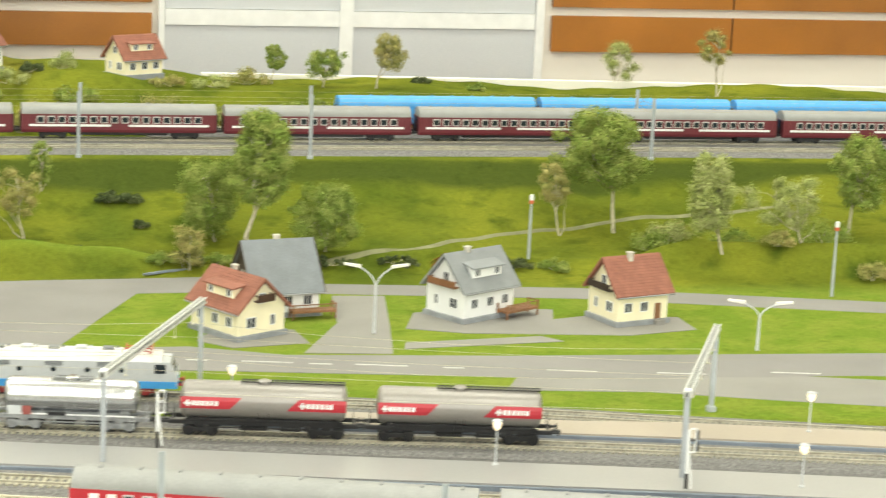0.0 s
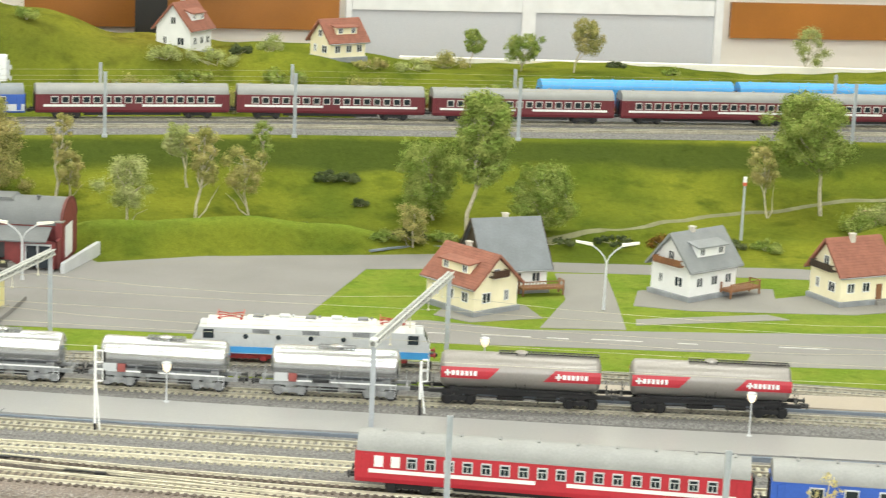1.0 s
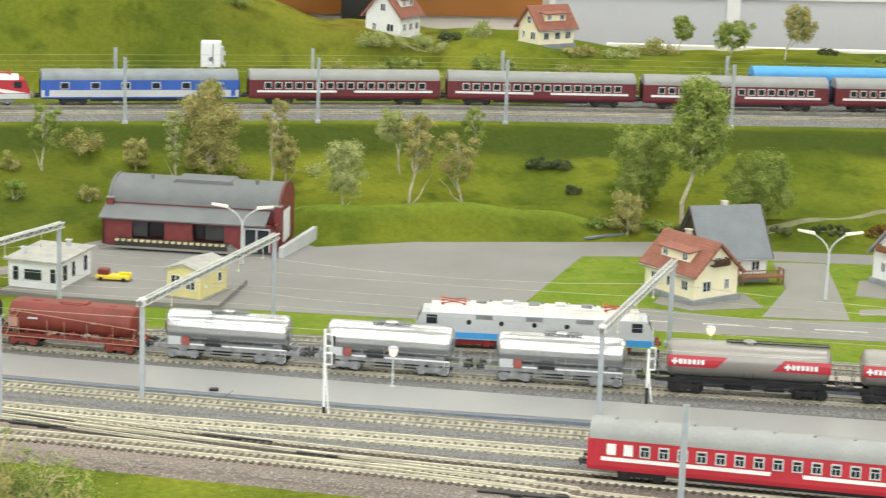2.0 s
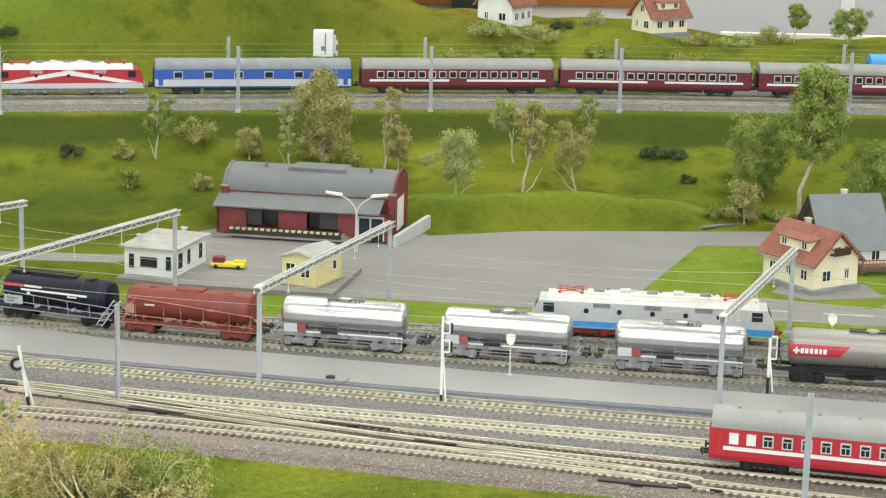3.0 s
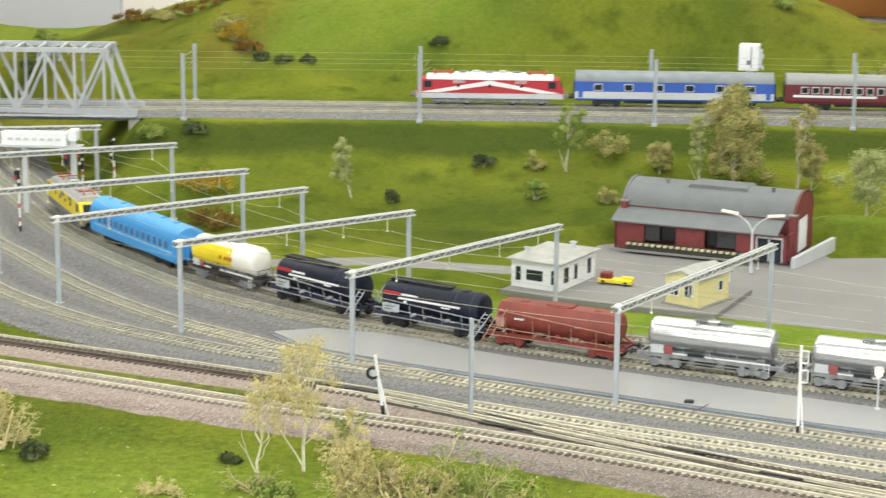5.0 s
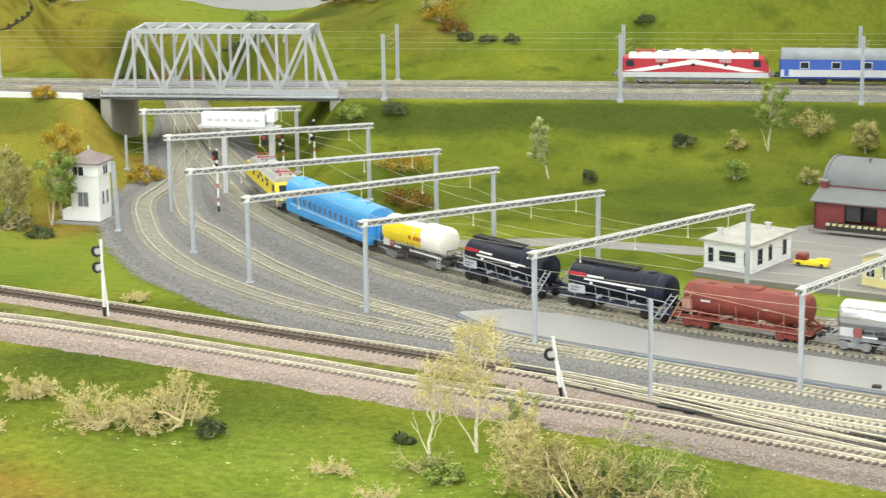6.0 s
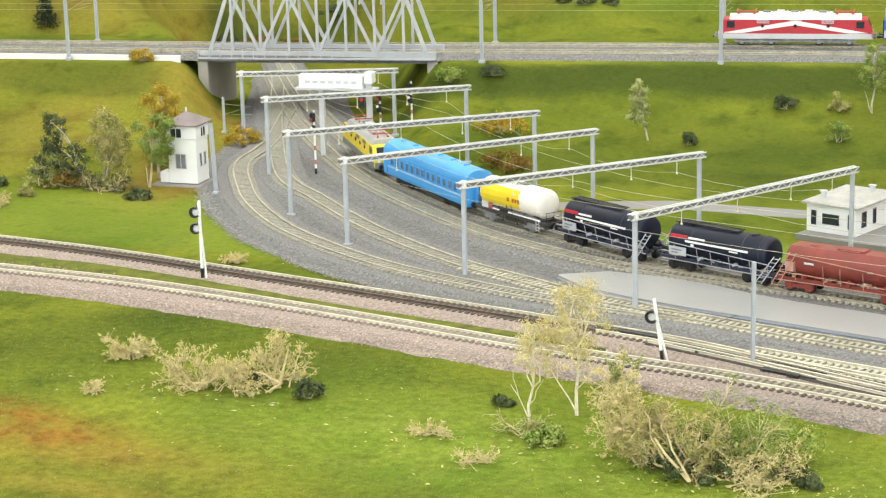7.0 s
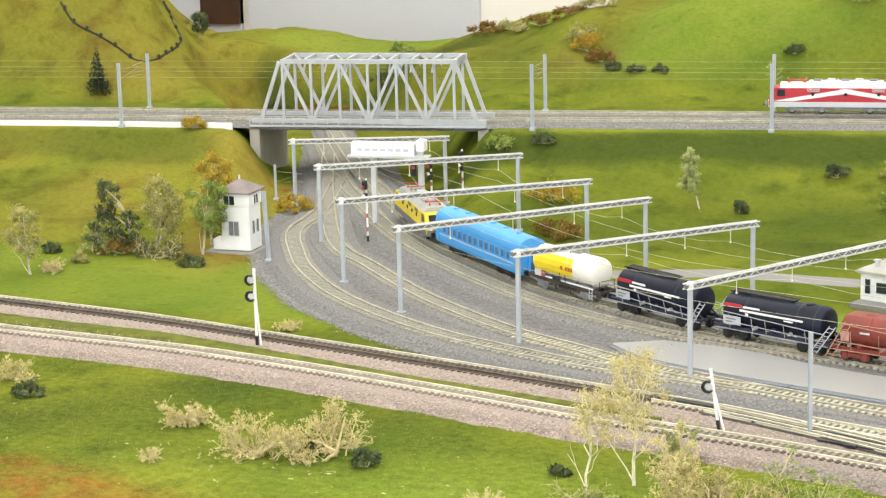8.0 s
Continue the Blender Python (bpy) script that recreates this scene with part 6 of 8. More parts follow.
def goods_shed():
    """Brick shed with a barrel roof, a lean-to over a loading dock and a white end door."""
    root = thing("goods_shed", "red brick goods shed with grey barrel roof and loading dock", "shed", pose(-0.1525, 2.372, 0.003, 0, 0, -9.2))
    l, y0, y1 = 0.099, -0.022, 0.056
    mid, r = (y0 + y1) / 2, (y1 - y0) / 2
    arc = [(mid + r * math.cos(a), 0.042 + 0.0245 * math.sin(a)) for a in np.linspace(0, math.pi, 17)]
    s = Shape()
    s.prism([(y1, 0.0), *arc, (y0, 0.0)], -l, l)
    part("wall_shell", s, BRICK, root)
    arc2 = [(mid + (r + 0.0012) * math.cos(a), 0.0422 + 0.0260 * math.sin(a)) for a in np.linspace(0.06, math.pi - 0.06, 19)]
    arc3 = [(mid + (r - 0.0012) * math.cos(a), 0.0415 + 0.0243 * math.sin(a)) for a in np.linspace(math.pi - 0.06, 0.06, 19)]
    s = Shape()
    s.prism(arc2 + arc3, -l + 0.003, l - 0.003)
    GR = mat("grey_felt_roof", (0.17, 0.18, 0.185), 0.75, dark=0.85, scale=40, bump=0.3)
    part("barrel_roof", s, GR, root, smooth=True)
    s = Shape()
    for x in (-l, l - 0.003):
        s = Shape()
        s.prism([(mid + (r + 0.003) * math.cos(a), 0.0422 + 0.0272 * math.sin(a)) for a in np.linspace(0, math.pi, 17)] + [(mid + (r - 0.001) * math.cos(a), 0.0415 + 0.0241 * math.sin(a)) for a in np.linspace(math.pi, 0, 17)], x, x + 0.003)
        part("gable_coping", s, GR if x < 0 else mat("dull_red_coping", (0.15, 0.04, 0.035), 0.7), root)
    for x in (-l + 0.003, l - 0.003):
        s = Shape()
        s.box(x - 0.004, x + 0.004, y0 - 0.005, y0 + 0.003, 0.0, 0.048, 0.0005)
        part("corner_pier", s, BRICK, root)
    s = Shape()
    for x in (-l + 0.003, l - 0.003):
        s.box(x - 0.0048, x + 0.0048, y0 - 0.006, y0 + 0.0035, 0.048, 0.0495)
    part("pier_cap", s, PAVED, root)
    s = Shape()
    s.prism_y([(-0.03, 0.0655), (0.040, 0.0655), (0.036, 0.0690), (-0.026, 0.0690)], mid - 0.018, mid + 0.018)
    part("ridge_vent", s, GR, root)
    s = Shape()
    s.box(-0.032, 0.042, mid - 0.0195, mid - 0.0182, 0.0615, 0.0650)
    part("vent_slot", s, BLACK, root)
    for x in (0.066, -0.055):
        s = Shape()
        s.cyl((x, mid - 0.012, 0.059), (x, mid - 0.012, 0.0705), 0.0018, 8)
        s.cyl((x, mid - 0.012, 0.0705), (x, mid - 0.012, 0.072), 0.0026, 8)
        part("roof_pipe", s, FRAME_GREY, root)
    # lean-to
    f = y0 - 0.026
    s = Shape()
    s.prism([(f - 0.006, 0.0302), (y0, 0.0405), (y0, 0.0420), (f - 0.006, 0.0318)], -l - 0.003, l - 0.012)
    part("lean_to_roof", s, GR, root)
    s = Shape()
    for a, b in ((-l, -l + 0.034), (-0.028, 0.004), (0.040, 0.062), (0.098 - 0.006, 0.0985)):
        s.box(a, b, f, f + 0.003, 0.0, 0.0312)
    s.box(-l, 0.0985, f, f + 0.003, 0.0280, 0.0312)
    s.box(-l, -l + 0.003, f, y0, 0, 0.0312)
    s.box(0.0955, 0.0985, f, y0, 0, 0.0312)
    part("front_wall", s, BRICK, root)
    s = Shape()
    s.box(-l + 0.034, -0.028, f + 0.010, f + 0.011, 0.010, 0.0285)
    part("dark_inside", s, BLACK, root)
    s = Shape()
    s.box(0.004, 0.040, f + 0.010, f + 0.011, 0.010, 0.0285)
    part("dark_inside", s, BLACK, root)
    for a, b in ((-l + 0.034, -0.048), (0.018, 0.040)):
        s = Shape()
        s.box(a, b, f + 0.0035, f + 0.0045, 0.010, 0.0285, 0.0003)
        part("sliding_door", s, mat("dark_grey_door", (0.05, 0.052, 0.055), 0.6), root, "dark grey sliding door")
    s = Shape()
    s.box(0.062, 0.092, f + 0.004, f + 0.006, 0.0, 0.0255)
    part("glass_door", s, GLASS_DARK, root)
    s = Shape()
    for x in (0.062, 0.0755, 0.0905):
        s.box(x, x + 0.0015, f, f + 0.003, 0.0, 0.0265)
    s.box(0.062, 0.092, f, f + 0.003, 0.0255, 0.0275)
    part("door_frame", s, PALEGREY, root)
    s = Shape()
    s.box(-l + 0.018, 0.046, f - 0.012, f, 0.0, 0.0085)
    part("loading_dock", s, mat("dark_dock", (0.05, 0.045, 0.04), 0.8), root)
    s = Shape()
    k = 18
    for i in range(k):
        x = -l + 0.018 + i * (0.046 + l - 0.018) / k
        s.box(x, x + (0.046 + l - 0.018) / k * 0.6, f - 0.0126, f - 0.009, 0.0070, 0.0092)
    part("dock_edge", s, mat("pale_yellow_edge", (0.70, 0.66, 0.38), 0.7), root, "pale yellow warning edge")
    s = Shape()
    for i in range(4):
        s.box(0.046 + i * 0.003, 0.049 + i * 0.003, f - 0.011, f, 0.0, 0.0075 - i * 0.0019)
    part("dock_steps", s, PAVED, root)
    s = Shape()
    s.box(l, l + 0.0012, -0.010, 0.026, 0.005, 0.041, 0.0005)
    part("end_door", s, WHITE, root, "tall white end door")
    s = Shape()
    s.box(-l - 0.001, 0.060, f - 0.0155, f - 0.0135, 0.0, 0.0022)
    part("kerb", s, PAVED, root)
    return root


goods_shed()
s = Shape()
a, b = Vector((-0.057, 2.300, 0)), Vector((-0.021, 2.398, 0))
d = (b - a).normalized()
n = Vector((d.y, -d.x, 0)) * 0.0025
s.add([*(a - n, a + n, b + n, b - n), *(v + Vector((0, 0, h)) for v, h in ((a - n, 0.012), (a + n, 0.012), (b + n, 0.016), (b - n, 0.016)))], [(3, 2, 1, 0), (4, 5, 6, 7), (0, 1, 5, 4), (1, 2, 6, 5), (2, 3, 7, 6), (3, 0, 4, 7)])
tagged(part("ramp_wall", s, PALEGREY), "low pale grey concrete ramp wall beside the goods shed", "wall")


def white_hut():
    root = thing("station_hut", "white flat-roofed station hut with dark windows", "hut", corner(-0.2765, 2.110, -17, 0.0275, -0.041, 0.005))
    l, w, h = 0.0275, 0.041, 0.0280
    s = Shape()
    s.box(-l, l, -w, w, 0, h, 0.0006)
    part("wall_shell", s, WHITE, root)
    s = Shape()
    s.add([(-l - 0.004, -w - 0.004, h), (l + 0.004, -w - 0.004, h), (l + 0.004, w + 0.004, h), (-l - 0.004, w + 0.004, h), (-l - 0.004, -w - 0.004, h + 0.002), (l + 0.004, -w - 0.004, h + 0.002), (l + 0.004, w + 0.004, h + 0.002), (-l - 0.004, w + 0.004, h + 0.002), (-0.006, -w * 0.5, h + 0.0065), (0.006, -w * 0.5, h + 0.0065), (0.006, w * 0.5, h + 0.0065), (-0.006, w * 0.5, h + 0.0065)], [(3, 2, 1, 0), (0, 1, 5, 4), (1, 2, 6, 5), (2, 3, 7, 6), (3, 0, 4, 7), (4, 5, 9, 8), (5, 6, 10, 9), (6, 7, 11, 10), (7, 4, 8, 11), (8, 9, 10, 11)])
    part("roof", s, mat("pale_felt_roof", (0.45, 0.44, 0.41), 0.8), root)
    for x, y in ((-0.016, -0.028), (0.012, 0.020)):
        s = Shape()
        s.box(x - 0.002, x + 0.002, y - 0.002, y + 0.002, h + 0.002, h + 0.0105)
        s.box(x - 0.0032, x + 0.0032, y - 0.0026, y + 0.0026, h + 0.0105, h + 0.0118)
        part("chimney", s, PALEGREY, root)
    fm = mat("dark_blue_frame_paint", (0.03, 0.035, 0.08), 0.4)
    for x, wd in ((-0.019, 0.004), (0.0, 0.017), (0.022, 0.004)):
        window(root, x, -w, 0.010 if wd > 0.01 else 0.008, wd, 0.009 if wd > 0.01 else 0.013, 0, fm, bars=0)
    for y, wd in ((-0.025, 0.007), (-0.004, 0.004), (0.026, 0.005)):
        window(root, l, y, 0.008, wd, 0.014, 90, fm, bars=0)
    return root


white_hut()


def yellow_hut():
    root = thing("yellow_hut", "pale yellow wooden hut with a grey roof", "hut", corner(-0.131, 2.082, -25, 0.019, -0.028, 0.005))
    l, w, h = 0.019, 0.028, 0.029
    s = Shape()
    s.prism_y([(-l, 0), (l, 0), (l, h), (0, h + 0.0055), (-l, h)], -w, w)
    part("wall_shell", s, mat("pale_yellow_paint", (0.78, 0.70, 0.34), 0.6, dark=0.9), root)
    s = Shape()
    o = 0.003
    s.prism_y([(-l - o, h - 0.0008), (0, h + 0.0058), (l + o, h - 0.0008), (l + o, h + 0.0008), (0, h + 0.0076), (-l - o, h + 0.0008)], -w - o, w + o)
    part("roof", s, mat("pale_felt_roof", (0.45, 0.44, 0.41), 0.8), root)
    for x in (-0.009, 0.008):
        window(root, x, -w, 0.0105, 0.0095, 0.0125, 0, bars=1)
    window(root, l, 0.012, 0.0125, 0.007, 0.009, 90, bars=0)
    s = Shape()
    s.box(-l - 0.003, l + 0.004, -w - 0.004, w + 0.003, -0.003, 0.0012)
    part("base_slab", s, PAVED, root)
    return root


yellow_hut()
sheet("paved_yard", [(-0.336, 2.108), (-0.273, 2.088), (-0.181, 2.073), (-0.112, 2.064), (-0.088, 2.177), (-0.244, 2.24), (-0.302, 2.205)], 0.0052, ASPHALT, "grey paved slab under the station huts", "pavement", smoothed=False, thick=0.006)


def track_trolley():
    root = thing("track_trolley", "yellow maintenance trolley with a dark red cab beside the white hut", "machine", pose(-0.226, 2.160, 0.0055, 0, 0, -8))
    s = Shape()
    s.box(-0.018, 0.018, -0.006, 0.006, 0.002, 0.006, 0.0008)
    s.box(0.006, 0.019, -0.002, 0.002, 0.006, 0.009, 0.0005)
    part("deck", s, YELLOW, root)
    s = Shape()
    s.box(-0.016, -0.004, -0.005, 0.005, 0.006, 0.012, 0.001)
    part("cab", s, mat("dark_red_cab", (0.22, 0.03, 0.02), 0.5), root)
    for x in (-0.012, 0.012):
        for y in (-0.0065, 0.005):
            s = Shape()
            s.lathe((x, y, 0.0022), (0, 1, 0), [(0, 0.0022), (0.0015, 0.0022)], 10)
            part("wheel", s, BLACK, root)


track_trolley()


def tower():
    root = thing("switch_tower", "tall white tower with a grey pyramid roof on a slab", "tower", pose(-1.0458, 2.157, 0.0, 0, 0, 4))
    s = Shape()
    s.box(-0.036, 0.022, -0.024, 0.020, -0.004, 0.002, 0.0006)
    part("base_slab", s, PAVED, root)
    s = Shape()
    s.box(-0.0175, 0.0175, -0.0155, 0.0155, 0.003, 0.054, 0.0006)
    s.box(-0.029, -0.0175, -0.0155, 0.002, 0.003, 0.015, 0.0006)
    part("wall_shell", s, WHITE, root)
    s = Shape()
    s.box(-0.0187, 0.0187, -0.0167, 0.0167, 0.054, 0.069, 0.0006)
    part("upper_storey", s, WHITE, root)
    for x, y, yaw in ((-0.006, -0.0167, 0), (0.0187, 0.0, 90)):
        window(root, x, y, 0.0555, 0.013 if yaw == 0 else 0.011, 0.010, yaw, bars=1)
    for y in (-0.006, 0.005):
        window(root, 0.0175, y, 0.022, 0.004, 0.014, 90, frame_mat=PALEGREY, bars=0)
    window(root, -0.002, -0.0155, 0.020, 0.012, 0.016, 0, frame_mat=PALEGREY, glass=FRAME_GREY, bars=1)
    s = Shape()
    a = 0.0217
    s.add([(-a, -a, 0.069), (a, -a, 0.069), (a, a, 0.069), (-a, a, 0.069), (-a, -a, 0.0705), (a, -a, 0.0705), (a, a, 0.0705), (-a, a, 0.0705), (0, 0, 0.083)], [(3, 2, 1, 0), (0, 1, 5, 4), (1, 2, 6, 5), (2, 3, 7, 6), (3, 0, 4, 7), (4, 5, 8), (5, 6, 8), (6, 7, 8), (7, 4, 8)])
    part("roof", s, mat("purple_grey_slate", (0.27, 0.22, 0.22), 0.7, bump=0.4), root)
    s = Shape()
    s.cyl((0, 0, 0.081), (0, 0, 0.087), 0.0012, 6)
    part("finial", s, PALEGREY, root)


tower()


def hill_cabinet():
    root = thing("relay_cabinet", "white relay cabinet on a grey post above the upper tracks", "cabinet", pose(-0.175, 2.93, BENCH - 0.004))
    s = Shape()
    s.box(-0.0045, 0.0045, -0.003, 0.003, 0, 0.058, 0.0006)
    part("post", s, PALEGREY, root)
    s = Shape()
    s.box(-0.014, 0.013, -0.010, 0.010, 0.052, 0.087, 0.001)
    part("box", s, WHITE, root)
    s = Shape()
    s.box(0.0132, 0.0165, -0.008, 0.006, 0.056, 0.080, 0.0006)
    for z in (0.053, 0.068):
        s.box(0.0165, 0.0195, -0.006, -0.002, z, z + 0.006, 0.0006)
    part("side_rack", s, PALEGREY, root, "pale grey side rack")
    s = Shape()
    s.box(-0.003, 0.002, -0.0107, -0.010, 0.060, 0.066, 0.0002)
    s.box(0.002, 0.0035, -0.0107, -0.010, 0.056, 0.084, 0.0002)
    part("fitting", s, FRAME_GREY, root, "grey fittings")


hill_cabinet()


# ---- the truss bridge over the station throat ----
def bridge():
    x0, x1 = -1.238, -0.923
    y0 = float(np.interp(-1.085, UPPER[:, 0], UPPER[:, 1])) + 0.028
    root = thing("truss_bridge", "pale grey steel truss railway bridge over the station throat", "bridge", pose((x0 + x1) / 2, y0, BENCH + 0.004, 0, 0, 12.5))
    l, w, h = (x1 - x0) / 2, 0.062, 0.082
    GREY = mat("pale_blue_bridge_paint", (0.47, 0.49, 0.52), 0.5, dark=0.85, scale=60)
    s = Shape()
    s.box(-l, l, 0.006, 0.125, -0.010, -0.0062)
    part("deck", s, FRAME_GREY, root)
    t = 0.0042
    tops = np.linspace(-l + 0.044, l - 0.042, 7)
    for y in (0.0, w):
        s = Shape()
        s.bar((-l, y, 0.0), (l, y, 0.0), t, 0.012)
        part("bottom_chord", s, GREY, root)
        s = Shape()
        s.bar((tops[0] - 0.002, y, h), (tops[-1] + 0.006, y, h), t, 0.006)
        part("top_chord", s, GREY, root)
        for e in (-1, 1):
            s = Shape()
            s.bar((e * (l - 0.012), y, 0.002), (e * (l - 0.040), y, h), t, 0.0046)
            part("end_post", s, GREY, root)
        for i, x in enumerate(tops):
            s = Shape()
            s.bar((x, y, 0.0), (x, y, h), 0.0034, 0.0034)
            part("upright", s, GREY, root)
        for i in range(len(tops) - 1):
            a, b = tops[i], tops[i + 1]
            s = Shape()
            if i % 2 == 0:
                s.bar((a, y, h), (b, y, 0.002), 0.0036, 0.0038)
            else:
                s.bar((a, y, 0.002), (b, y, h), 0.0036, 0.0038)
            part("diagonal", s, GREY, root)
    tops = np.linspace(-l + 0.044, l - 0.042, 9)
    for i, x in enumerate(tops):
        s = Shape()
        s.bar((x, 0, h), (x, w, h), 0.0034, 0.0045)
        part("cross_beam", s, GREY, root)
        s = Shape()
        s.bar((x, w * 0.2, h), (x, 0, h - 0.014), 0.002, 0.002)
        part("knee_brace", s, GREY, root)
        s = Shape()
        s.bar((x, w * 0.8, h), (x, w, h - 0.014), 0.002, 0.002)
        part("knee_brace", s, GREY, root)
    for i in range(8):
        s = Shape()
        a, b = tops[i], tops[i + 1]
        s.bar((a, 0 if i % 2 else w, h), (b, w if i % 2 else 0, h), 0.002, 0.002)
        part("wind_brace", s, GREY, root)
    s = Shape()
    s.box(-l, l, -0.012, -0.003, -0.003, -0.0015)
    for x in np.linspace(-l, l, 22):
        s.bar((x, -0.0115, -0.002), (x, -0.0115, 0.011), 0.0008)
    s.bar((-l, -0.0115, 0.011), (l, -0.0115, 0.011), 0.0008)
    s.bar((-l, -0.0115, 0.005), (l, -0.0115, 0.005), 0.0007)
    part("walkway_railing", s, GREY, root)
    for e in (-1, 1):
        s = Shape()
        x = e * (l - 0.004)
        s.box(x - 0.007, x + 0.007, -0.006, 0.13, -BENCH - 0.008, -0.0062, 0.001)
        part("pier", s, mat("pale_concrete_pier", (0.42, 0.40, 0.36), 0.85, dark=0.8, scale=30, bump=0.3), root, "pale concrete pier")


bridge()

# ---- lamps and signals ----
LAMP_WHITE = mat("warm_white_lamp_glass", (0.85, 0.82, 0.74), 0.3, dark=0.97)
LAMP_LIT = mat("lit_warm_lamp_glass", (0.85, 0.80, 0.70), 0.3, dark=0.97)
LAMP_LIT.node_tree.nodes["Principled BSDF"].inputs["Emission Color"].default_value = (1.0, 0.80, 0.52, 1)
LAMP_LIT.node_tree.nodes["Principled BSDF"].inputs["Emission Strength"].default_value = 0.7


def double_lamp(x, y, h, yaw=0):
    root = thing("street_lamp", "pale grey double-armed street lamp", "street lamp", pose(x, y, 0.002, 0, 0, yaw), "street lamps")
    s = Shape()
    s.lathe((0, 0, 0), (0, 0, 1), [(0, 0.0022), (0.006, 0.0018), (h * 0.72, 0.0012)], 10)
    part("pole", s, PALEGREY, root, smooth=True)
    for e in (-1, 1):
        s = Shape()
        pts = [(0, h * 0.70), (0.003, h * 0.80), (0.008, h * 0.88), (0.015, h * 0.95), (0.019, h * 0.97)]
        for (a, za), (b, zb) in zip(pts, pts[1:]):
            s.bar((e * a, 0, za), (e * b, 0, zb), 0.0014)
        part("arm", s, PALEGREY, root)
        s = Shape()
        s.prism_y([(e * 0.016, h * 0.955), (e * 0.034, h * 1.0), (e * 0.034, h * 1.0 + 0.002), (e * 0.016, h * 0.955 + 0.003)], -0.0022, 0.0022)
        part("lamp_head", s, LAMP_WHITE, root, "white lamp head")


double_lamp(-0.098, 2.262, 0.064, -8)
double_lamp(0.522, 2.160, 0.073, -4)
double_lamp(0.917, 2.085, 0.052, -10)


def platform_lamp(x, y, h, z=0.008):
    root = thing("platform_lamp", "small platform lamp with a white round head on a thin post", "platform lamp", pose(x, y, z), "platform lamps")
    s = Shape()
    s.lathe((0, 0, 0), (0, 0, 1), [(0, 0.0026), (0.001, 0.0026), (0.0012, 0.0008), (h - 0.008, 0.0007)], 8)
    part("post", s, PALEGREY, root)
    s = Shape()
    s.lathe((0, 0, h - 0.010), (0, 0, 1), [(0, 0.0012), (0.002, 0.0032), (0.006, 0.0040), (0.0085, 0.0036), (0.0095, 0.001)], 12)
    part("globe", s, LAMP_LIT, root, smooth=True)
    s = Shape()
    s.lathe((0, 0, h - 0.002), (0, 0, 1), [(0, 0.0044), (0.0008, 0.0040), (0.0018, 0.001)], 12)
    part("cap", s, PALEGREY, root)


for x, y, h, z in ((0.057, 1.783, 0.037, 0.008), (0.347, 1.855, 0.043, 0.008), (0.555, 1.690, 0.040, 0.008), (0.862, 1.775, 0.038, 0.008), (0.80, 1.62, 0.038, 0.008)):
    platform_lamp(x, y, h, z)


def flood_mast(x, y, h):
    z = float(height(np.array([x]), np.array([y]))[0])
    root = thing("flood_lamp", "grey lamp mast with a small white and red head", "lamp mast", pose(x, y, z), "lamp masts")
    s = Shape()
    s.lathe((0, 0, -0.002), (0, 0, 1), [(0, 0.0020), (h - 0.010, 0.0013)], 8)
    part("pole", s, MAST, root)
    s = Shape()
    s.box(-0.0021, 0.0021, -0.0021, 0.0021, h - 0.007, h, 0.0005)
    part("head", s, WHITE, root)
    s = Shape()
    s.box(-0.0023, 0.0023, -0.0023, 0.0023, h - 0.011, h - 0.007)
    part("red_band", s, mat("orange_red_band", (0.60, 0.12, 0.06), 0.5), root, "orange-red band")


flood_mast(0.762, 2.496, 0.079)
flood_mast(1.094, 2.34, 0.090)


